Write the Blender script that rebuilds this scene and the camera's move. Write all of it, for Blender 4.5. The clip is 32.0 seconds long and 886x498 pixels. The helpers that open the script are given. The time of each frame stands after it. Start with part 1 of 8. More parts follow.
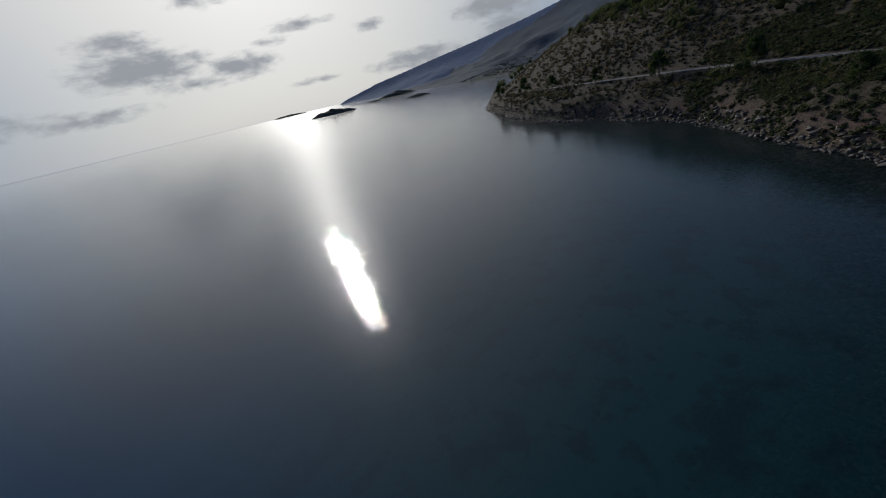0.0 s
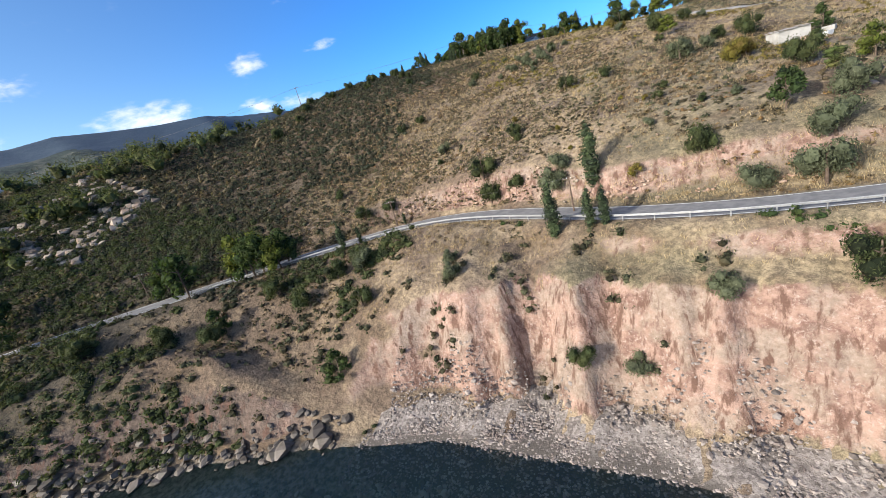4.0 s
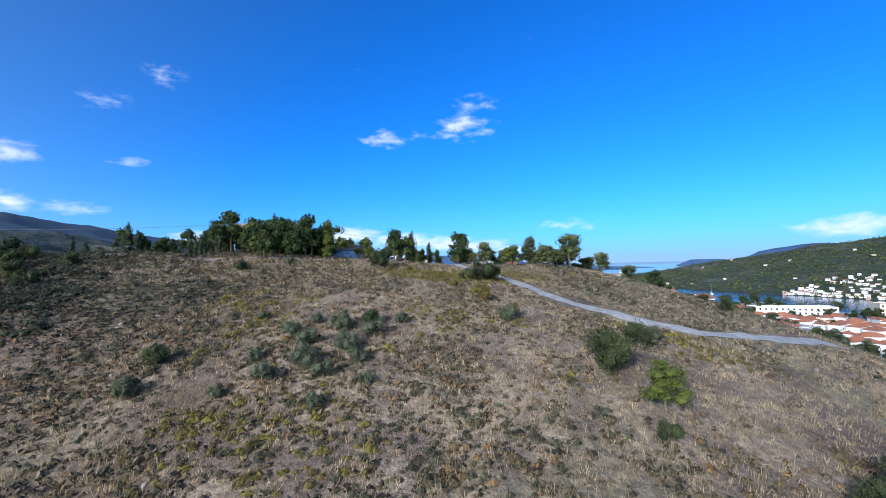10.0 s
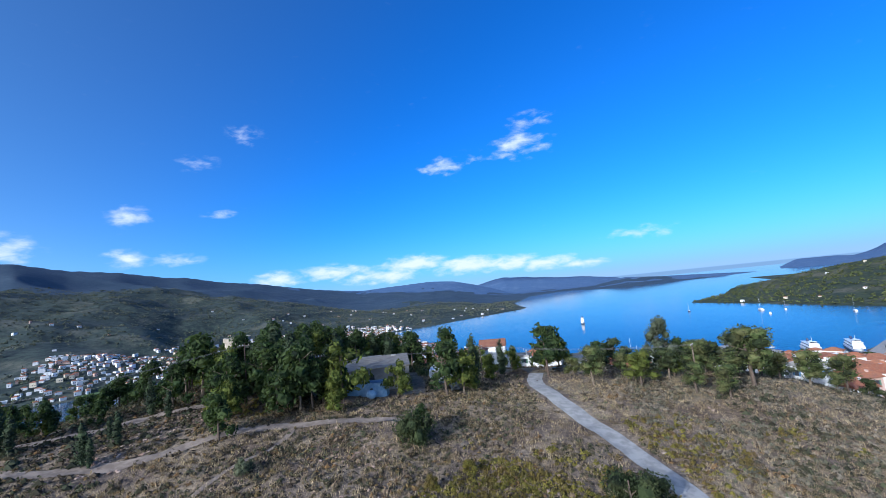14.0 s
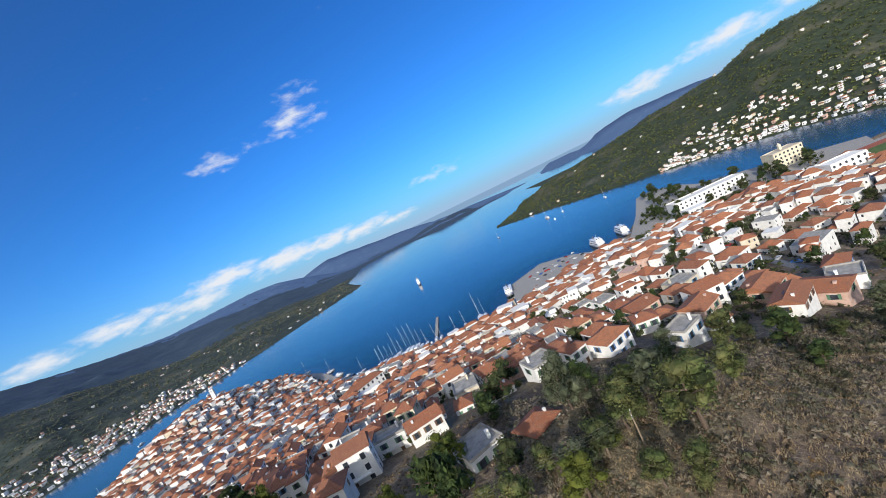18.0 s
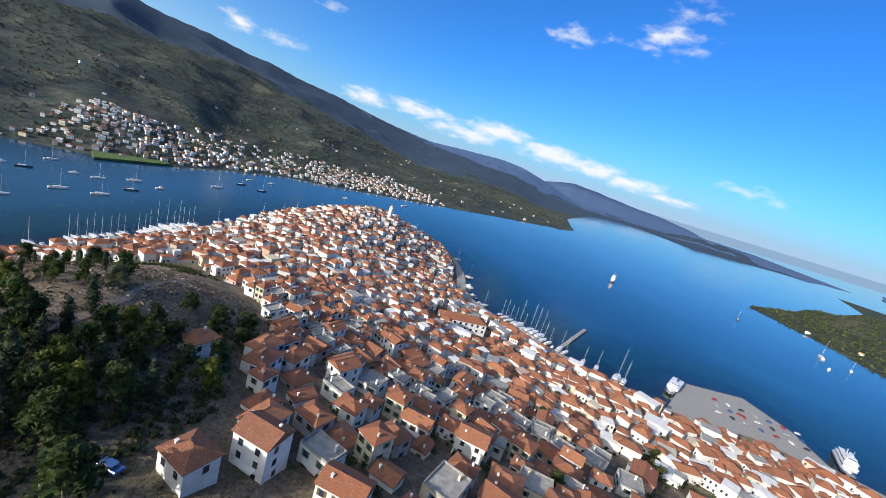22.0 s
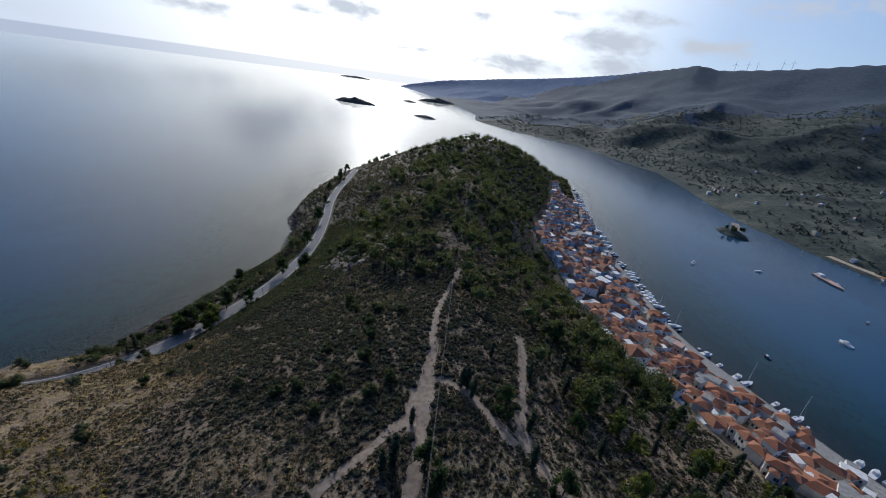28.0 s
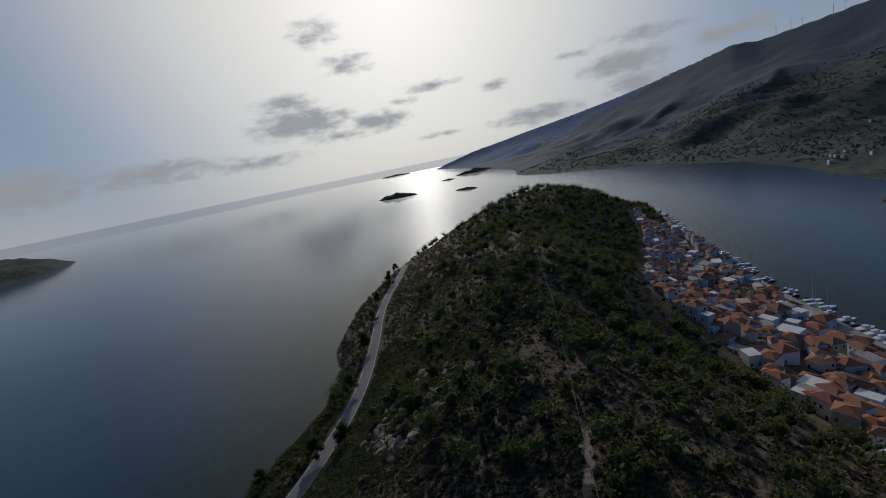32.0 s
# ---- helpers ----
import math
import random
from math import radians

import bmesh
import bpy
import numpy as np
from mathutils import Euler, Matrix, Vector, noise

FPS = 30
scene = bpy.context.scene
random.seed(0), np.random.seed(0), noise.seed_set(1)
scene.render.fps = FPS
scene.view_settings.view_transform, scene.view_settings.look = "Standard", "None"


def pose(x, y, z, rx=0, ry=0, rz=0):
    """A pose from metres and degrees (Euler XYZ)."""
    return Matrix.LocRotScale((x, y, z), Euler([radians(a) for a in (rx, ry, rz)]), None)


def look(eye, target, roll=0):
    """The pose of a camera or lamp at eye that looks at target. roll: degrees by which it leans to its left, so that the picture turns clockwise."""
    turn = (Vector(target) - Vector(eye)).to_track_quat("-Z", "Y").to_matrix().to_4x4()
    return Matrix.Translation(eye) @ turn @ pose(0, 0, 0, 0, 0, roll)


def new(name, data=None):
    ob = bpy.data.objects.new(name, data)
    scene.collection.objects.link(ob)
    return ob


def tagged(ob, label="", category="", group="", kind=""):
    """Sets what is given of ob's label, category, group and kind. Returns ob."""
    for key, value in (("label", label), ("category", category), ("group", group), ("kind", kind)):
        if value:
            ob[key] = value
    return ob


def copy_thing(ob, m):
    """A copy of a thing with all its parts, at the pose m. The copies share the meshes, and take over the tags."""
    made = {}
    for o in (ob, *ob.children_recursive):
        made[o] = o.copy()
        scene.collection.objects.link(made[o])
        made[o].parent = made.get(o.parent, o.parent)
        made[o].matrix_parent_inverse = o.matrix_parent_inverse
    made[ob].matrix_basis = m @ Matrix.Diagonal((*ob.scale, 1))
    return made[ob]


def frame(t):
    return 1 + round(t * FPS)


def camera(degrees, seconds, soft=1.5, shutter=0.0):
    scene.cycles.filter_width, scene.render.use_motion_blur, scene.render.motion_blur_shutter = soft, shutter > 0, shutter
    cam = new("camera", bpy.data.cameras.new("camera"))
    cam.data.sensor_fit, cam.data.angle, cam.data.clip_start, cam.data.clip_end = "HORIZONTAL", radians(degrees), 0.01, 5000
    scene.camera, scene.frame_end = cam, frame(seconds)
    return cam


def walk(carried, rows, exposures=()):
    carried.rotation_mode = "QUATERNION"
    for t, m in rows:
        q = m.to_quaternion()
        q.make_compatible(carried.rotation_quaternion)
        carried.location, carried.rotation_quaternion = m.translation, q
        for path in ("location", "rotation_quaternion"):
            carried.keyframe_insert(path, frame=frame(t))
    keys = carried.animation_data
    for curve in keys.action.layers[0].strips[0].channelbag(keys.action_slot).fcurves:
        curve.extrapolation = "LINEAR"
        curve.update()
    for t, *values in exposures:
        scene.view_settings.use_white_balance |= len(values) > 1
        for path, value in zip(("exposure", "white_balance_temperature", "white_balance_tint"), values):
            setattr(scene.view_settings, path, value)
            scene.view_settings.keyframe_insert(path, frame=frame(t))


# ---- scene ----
cam = camera(95.5, 32.0, soft=0.8)
# seconds, place, heading (to the left of +y), pitch, lean
PATH = [
    (0, 65.6, -161.5, 38.3, 135.82, -22.70, -13.41),
    (0.5, 60.0, -165.1, 38.2, 117.88, -22.36, -13.12),
    (1, 54.3, -168.5, 38.1, 100.12, -21.54, -12.37),
    (1.5, 48.5, -171.4, 38.3, 83.28, -20.44, -12.60),
    (2, 42.1, -173.2, 38.9, 69.72, -19.56, -13.58),
    (2.5, 35.4, -173.5, 39.8, 57.35, -19.25, -14.37),
    (3, 28.8, -172.1, 40.6, 47.56, -18.47, -15.24),
    (3.5, 22.5, -169.6, 41.2, 38.87, -17.74, -15.87),
    (5.5, 4.6, -146.4, 41.5, 17.09, -15.02, -11.74),
    (6, 1.7, -138.5, 41.7, 12.71, -10.06, -11.30),
    (6.5, -0.3, -130.2, 42.4, 9.21, -4.01, -10.66),
    (7, -1.7, -121.8, 43.8, 5.93, 0.35, -10.25),
    (7.5, -2.4, -113.7, 46.1, 3.58, 1.93, -10.44),
    (8, -2.6, -105.8, 48.7, 2.16, 2.29, -10.21),
    (8.5, -2.3, -98.3, 51.7, 1.57, 2.17, -8.59),
    (9, -1.9, -91.2, 54.8, 1.50, 2.17, -5.62),
    (9.5, -1.8, -84.2, 58.1, 1.51, 2.33, -3.24),
    (10, -1.6, -77.2, 61.4, 2.02, 2.16, -1.42),
    (10.5, -1.7, -70.5, 64.4, 3.04, 2.12, -0.37),
    (11, -1.9, -64.0, 67.3, 4.17, 2.24, -0.18),
    (11.5, -2.4, -58.2, 69.9, 5.51, 2.23, -0.35),
    (12, -2.8, -52.3, 72.5, 7.69, 2.23, -0.74),
    (12.5, -3.2, -46.3, 75.1, 9.32, 3.08, -1.20),
    (13, -3.6, -40.4, 77.7, 10.25, 4.39, -2.60),
    (13.5, -3.7, -34.7, 80.3, 10.66, 5.40, -4.44),
    (14, -3.9, -29.4, 82.8, 11.04, 5.92, -5.85),
    (14.5, -3.8, -24.2, 85.3, 11.80, 6.13, -6.65),
    (16.5, -1.3, -3.1, 96.1, 7.17, 4.68, -14.02),
    (17, -0.5, 1.5, 98.7, 0.80, 0.84, -18.80),
    (17.5, 0.8, 6.0, 101.1, -5.77, -2.47, -23.31),
    (18, 2.9, 10.7, 103.3, -11.87, -5.09, -26.15),
    (18.5, 5.9, 15.5, 105.2, -15.19, -5.85, -23.55),
    (19, 9.5, 20.4, 107.0, -16.83, -6.03, -18.22),
    (19.5, 13.4, 25.4, 109.0, -16.44, -5.67, -11.47),
    (20, 17.3, 30.5, 111.4, -13.24, -4.88, -3.30),
    (20.5, 20.8, 35.6, 114.0, -7.31, -4.93, 5.79),
    (21, 23.1, 41.1, 116.7, 0.31, -6.65, 11.75),
    (21.5, 24.2, 46.9, 119.4, 8.52, -9.89, 14.56),
    (22, 23.8, 52.8, 121.6, 18.15, -13.42, 16.56),
    (22.5, 21.9, 58.8, 123.4, 29.88, -16.19, 17.52),
    (23, 18.6, 64.9, 124.8, 44.23, -18.01, 18.20),
    (23.5, 13.8, 70.0, 126.2, 60.37, -19.37, 19.22),
    (24, 8.0, 74.1, 127.8, 75.54, -20.63, 20.13),
    (24.5, 1.2, 76.7, 129.1, 85.48, -22.81, 18.72),
    (25, -6.4, 77.7, 130.0, 95.55, -24.06, 17.22),
    (25.5, -14.5, 77.2, 130.5, 105.98, -25.39, 16.68),
    (26, -22.4, 75.2, 130.5, 114.37, -26.53, 17.56),
    (26.5, -30.0, 72.0, 130.4, 122.51, -26.60, 17.22),
    (28.5, -56.5, 48.4, 126.1, 142.80, -21.22, 4.45),
    (29, -62.4, 41.5, 124.5, 144.90, -19.29, -0.12),
    (29.5, -68.1, 34.3, 123.0, 145.93, -18.16, -3.99),
    (30, -73.9, 27.2, 121.6, 146.36, -16.59, -7.41),
    (30.5, -79.8, 20.0, 120.4, 146.61, -14.57, -9.98),
    (31, -85.8, 13.0, 119.4, 147.40, -13.53, -10.96),
    (31.5, -91.8, 6.0, 118.7, 148.50, -12.93, -11.53),
    (32, -98.0, -0.9, 118.0, 149.24, -12.75, -11.47),
]


def heading(x, y, z, yaw, pitch, lean):
    a, b = radians(yaw), radians(pitch)
    ahead = Vector((-math.sin(a) * math.cos(b), math.cos(a) * math.cos(b), math.sin(b)))
    return look((x, y, z), Vector((x, y, z)) + 10 * ahead, lean)


walk(cam, [(t, heading(*p)) for t, *p in PATH],
     exposures=[(0, -1.72, 6300, 10), (1.0, -1.5, 6400, 10), (2.0, -0.15, 6800, 10), (3.0, 0.6, 7000, 10), (5.5, 0.3, 6200, 10),
                (9.0, 0.17, 5580, 10), (14.0, 0.14, 5500, 10), (17.0, -0.02, 6600, 10), (20.0, -0.14, 6550, 10), (22.0, 0.12, 6800, 10), (23.0, 0.3, 6700, 10), (24.0, 0.64, 6400, 10), (25.0, 0.82, 6250, 10), (26.5, 0.34, 6050, 10),
                (28.5, -1.02, 6060, 10), (30.0, -1.38, 6080, 10), (32.0, -1.72, 6350, 10)])

# ---- sky and sun ----
SUN_AZ, SUN_EL = 150.0, 22.4
sun_dir = Vector((-math.sin(radians(SUN_AZ)) * math.cos(radians(SUN_EL)), math.cos(radians(SUN_AZ)) * math.cos(radians(SUN_EL)), math.sin(radians(SUN_EL))))
sun = new("sun", bpy.data.lights.new("sun", "SUN"))
sun.data.energy, sun.data.angle, sun.data.color = 5.0, radians(0.55), (1.0, 0.955, 0.88)
sun.matrix_world = look((0, 0, 900), Vector((0, 0, 900)) - 10 * sun_dir)


class Nodes:
    """A short way to write node trees."""

    def __init__(self, tree, keep=False):
        self.t = tree
        if not keep:
            tree.nodes.clear()

    def n(self, kind, ins=None, operation=None, use_clamp=False, data_type=None, blend_type=None, interpolation_type=None, attribute_name=None):
        nd = self.t.nodes.new(kind)
        if operation:
            nd.operation = operation
        if use_clamp:
            nd.use_clamp = True
        if data_type:
            nd.data_type = data_type
        if blend_type:
            nd.blend_type = blend_type
        if interpolation_type:
            nd.interpolation_type = interpolation_type
        if attribute_name:
            nd.attribute_name = attribute_name
        for k, v in (ins or {}).items():
            self.put(nd, k, v)
        return nd

    def put(self, nd, k, v):
        s = nd.inputs[k]
        if hasattr(v, "is_output"):
            self.t.links.new(v, s)
        elif hasattr(v, "outputs"):
            self.t.links.new(v.outputs[0], s)
        else:
            s.default_value = (*v, 1.0) if isinstance(v, tuple) and len(v) == 3 and s.type == "RGBA" else v

    def math(self, op, a, b=0.0, c=0.0, clamp=False):
        nd = self.n("ShaderNodeMath", operation=op, use_clamp=clamp)
        for i, v in enumerate((a, b, c)):
            self.put(nd, i, v)
        return nd.outputs[0]

    def noise(self, vec, scale, detail=4.0, rough=0.6, dist=0.0):
        return self.n("ShaderNodeTexNoise", {"Vector": vec, "Scale": scale, "Detail": detail, "Roughness": rough, "Distortion": dist}).outputs[0]

    def mix(self, fac, a, b, blend="MIX"):
        nd = self.n("ShaderNodeMix", data_type="RGBA", blend_type=blend)
        self.put(nd, 0, fac), self.put(nd, 6, a), self.put(nd, 7, b)
        return nd.outputs[2]

    def ramp(self, fac, lo, hi, a=0.0, b=1.0):
        return self.n("ShaderNodeMapRange", {"Value": fac, "From Min": lo, "From Max": hi, "To Min": a, "To Max": b}, interpolation_type="SMOOTHSTEP").outputs[0]


world = bpy.data.worlds.new("sky")
scene.world = world
world.use_nodes = True
w = Nodes(world.node_tree)
sky = w.n("ShaderNodeTexSky")
sky.sky_type, sky.sun_disc = "NISHITA", False
sky.sun_elevation, sky.sun_rotation = radians(SUN_EL), radians(360 - SUN_AZ)
sky.altitude, sky.air_density, sky.dust_density, sky.ozone_density = 80.0, 1.0, 0.35, 2.5
way = w.n("ShaderNodeTexCoord").outputs["Generated"]
xyz = w.n("ShaderNodeSeparateXYZ", {"Vector": way})
up = w.math("MAXIMUM", xyz.outputs[2], 0.0)
glow = w.n("ShaderNodeVectorMath", {0: way, 1: tuple(sun_dir)}, operation="DOT_PRODUCT").outputs[1]
side_on = glow
glow = w.math("MAXIMUM", glow, 0.0)
near_sun = w.math("POWER", glow, 2.5)
# clouds: bearing and height in degrees, half width and half height, body
CLOUDS = [(10, 17.4, 2.7, 1.1, 0.62), (-1.3, 18.8, 4.2, 1.6, 0.60), (-3.3, 21.8, 2.8, 1.0, 0.48), (5.2, 17.8, 1.4, 0.7, 0.4), (36.6, 22, 2.2, 1.1, 0.36), (42, 18.3, 2.2, 1.0, 0.34), (49.3, 12, 2.2, 1.1, 0.55),
          (40.1, 12.2, 1.7, 0.7, 0.45), (49.3, 7.1, 2.2, 1.0, 0.8), (45.4, 6.8, 3.0, 0.8, 0.6), (61.5, 8.2, 4.5, 1.6, 0.75), (-15.2, 4.9, 4.5, 0.9, 0.42), (-43.2, 2.9, 4.0, 1.0, 0.9), (-52.4, 3.4, 5.0, 1.0, 0.9), (-59, 3.6, 4, 0.8, 0.7)]
BANK = [(33.6, 3.7, 3.6, 1.0, 0.9), (26.6, 4.1, 4.4, 1.0, 1.0), (20, 2.8, 5.0, 0.9, 0.9), (15.3, 4.2, 4.8, 1.2, 1.0), (8, 3.4, 5.0, 1.2, 1.0), (2, 2.9, 4.5, 1.0, 1.0), (-3, 2.5, 4.0, 0.9, 0.95), (-7.4, 1.8, 3.0, 0.6, 0.8)]
WEST = [(86, 11.6, 6.5, 2.6, 0.8), (98, 12.6, 6.5, 2.2, 0.75), (110, 6.8, 4.0, 1.2, 0.7), (113, 13.4, 5.0, 2.2, 0.7), (80, 8.6, 5.5, 1.6, 0.8), (72.5, 13.1, 3.0, 1.2, 0.5), (90, 8.6, 4.5, 1.0, 0.6)]
SOUTH = [(122.3, 6.5, 5.2, 1.3, 1.25), (112, 6.8, 3.5, 0.9, 1.00), (133, 2.8, 5.6, 1.2, 1.12), (121, 4.0, 3.8, 1.3, 1.06), (164.5, 7.5, 6.2, 1.8, 1.25), (154.5, 6.2, 4.2, 1.3, 1.12), (166, 10, 3.8, 1.2, 0.88), (160, 5.2, 5.0, 0.8, 0.75),
         (-167, 4.8, 6.2, 2.0, 1.19), (-178, 4.4, 7.5, 1.3, 1.06), (171, 3.7, 6.2, 0.8, 0.81), (157, 13.6, 3.2, 1.3, 0.88), (120.3, 9.2, 5.0, 0.9, 0.88), (146.5, 9.3, 3.5, 0.7, 0.88), (138.5, 7.7, 1.9, 0.7, 0.88), (-158, 5.2, 5.0, 1.6, 1.00),
         (146, 2.9, 3.1, 0.5, 0.75), (128, 8.9, 2.5, 0.5, 0.69), (160, 17.5, 3.1, 1.6, 0.75), (150, 8.0, 2.5, 0.5, 0.69), (105, 11.0, 5.0, 1.2, 0.75)]
field = 0.0
for c_az, c_el, c_wide, c_high, body in CLOUDS + BANK + WEST + SOUTH:
    ca, ce = radians(c_az), radians(c_el)
    off = w.n("ShaderNodeVectorMath", {0: way, 1: (-math.sin(ca) * math.cos(ce), math.cos(ca) * math.cos(ce), math.sin(ce))}, operation="SUBTRACT")
    off = w.n("ShaderNodeVectorMath", {0: off, 1: (1 / radians(c_wide), 1 / radians(c_wide), 1 / radians(c_high))}, operation="MULTIPLY")
    away = w.n("ShaderNodeVectorMath", {0: off}, operation="LENGTH").outputs[1]
    field = w.math("MAXIMUM", field, w.math("MULTIPLY", w.math("SUBTRACT", 1.45, away), body))
puff_way = w.n("ShaderNodeVectorMath", {0: way, 1: (26.0, 26.0, 62.0)}, operation="MULTIPLY").outputs[0]
puffs = w.math("MULTIPLY", w.math("SUBTRACT", w.noise(puff_way, 1.0, 5.0, 0.54, 0.2), 0.5), 1.9)
cover = w.math("MULTIPLY", w.ramp(w.math("ADD", w.math("MULTIPLY", field, 0.9), w.math("MULTIPLY", puffs, w.ramp(field, -0.25, 0.35))), 0.10, 1.25), 0.95)
cloud_tone = w.mix(near_sun, (7.6, 7.9, 8.4), (8.6, 9.1, 9.9))
haze_tone = w.mix(w.ramp(side_on, -0.3, 0.95), (3.2, 4.9, 7.0), (13.0, 12.4, 11.4))
tint = w.mix(w.ramp(side_on, -0.50, 0.48), (0.20, 0.78, 1.58), (0.80, 1.08, 1.38))
tinted = w.mix(1.0, sky, tint, "MULTIPLY")
with_haze = w.mix(w.math("POWER", w.math("SUBTRACT", 1.0, up), 16.0), tinted, haze_tone)
veil = w.mix(w.ramp(side_on, 0.30, 0.95, 0.0, 0.85), with_haze, w.mix(w.ramp(side_on, 0.74, 0.985), (8.6, 10.0, 12.4), (21.5, 20.6, 18.8)))
veil = w.mix(w.math("MULTIPLY", w.math("POWER", glow, 30.0), 0.9), veil, (30.0, 29.0, 27.5))
seen = w.mix(cover, veil, cloud_tone)
below = w.ramp(xyz.outputs[2], -0.005, -0.008)
seen = w.mix(below, seen, w.mix(1.0, veil, (0.70, 0.72, 0.76), "MULTIPLY"))
back = w.n("ShaderNodeBackground", {"Color": seen, "Strength": 0.115})
w.n("ShaderNodeOutputWorld", {"Surface": back})


# ---- materials ----
def material(name, color_fn, rough=0.9, bump=None, metallic=0.0, spec=0.3, tone=0.84):
    m = bpy.data.materials.new(name)
    m.use_nodes = True
    g = Nodes(m.node_tree)
    pos = g.n("ShaderNodeNewGeometry").outputs["Position"]
    color = g.mix(1.0, color_fn(g, pos), (tone, tone, tone), "MULTIPLY")
    b = g.n("ShaderNodeBsdfPrincipled", {"Base Color": color, "Roughness": rough, "Metallic": metallic, "Specular IOR Level": spec})
    if bump:
        scale, dist = bump
        bm_ = g.n("ShaderNodeBump", {"Height": g.noise(pos, scale, 6.0, 0.65), "Distance": dist, "Strength": 0.9})
        g.put(b, "Normal", bm_)
    g.n("ShaderNodeOutputMaterial", {"Surface": b})
    return m


def plain(name, a, b, scale=2.0, rough=0.8, metallic=0.0, vary=0.25, bump=None, spec=0.3):
    """Two tones mixed by noise, with a change of tone from one thing to the next."""
    def col(g, pos):
        c = g.mix(g.ramp(g.noise(pos, scale), 0.35, 0.65), a, b)
        if vary:
            r = g.n("ShaderNodeObjectInfo").outputs["Random"]
            h = g.n("ShaderNodeHueSaturation", {"Hue": g.math("ADD", 0.5, g.math("MULTIPLY", g.math("SUBTRACT", r, 0.5), 0.03 * vary * 4)),
                                                "Value": g.math("ADD", 1.0 - vary, g.math("MULTIPLY", r, 2 * vary)), "Color": c})
            c = h.outputs[0]
        return c
    return material(name, col, rough, bump, metallic, spec)


def islands(name, a, b, c, rough=0.85, vary=0.35, scale=0.4, thin=0.0):
    """Tones that change from one small piece to the next."""
    def col(g, pos):
        r = g.n("ShaderNodeNewGeometry").outputs["Random Per Island"]
        x = g.mix(g.ramp(r, 0.0, 0.6), a, b)
        x = g.mix(g.ramp(g.noise(pos, scale), 0.42, 0.62), x, c)
        return g.n("ShaderNodeHueSaturation", {"Value": g.math("ADD", 1 - vary, g.math("MULTIPLY", r, 2 * vary)), "Color": x}).outputs[0]
    m = material(name, col, rough)
    if thin:
        g = Nodes(m.node_tree, keep=True)
        body = next(nd for nd in g.t.nodes if nd.bl_idname == "ShaderNodeBsdfPrincipled")
        out = next(nd for nd in g.t.nodes if nd.bl_idname == "ShaderNodeOutputMaterial")
        shade = g.n("ShaderNodeBsdfTranslucent", {"Color": g.mix(1.0, body.inputs["Base Color"].links[0].from_socket, (1.5, 1.5, 0.9), "MULTIPLY")})
        g.put(out, "Surface", g.n("ShaderNodeMixShader", {0: thin, 1: body.outputs[0], 2: shade}))
    return m


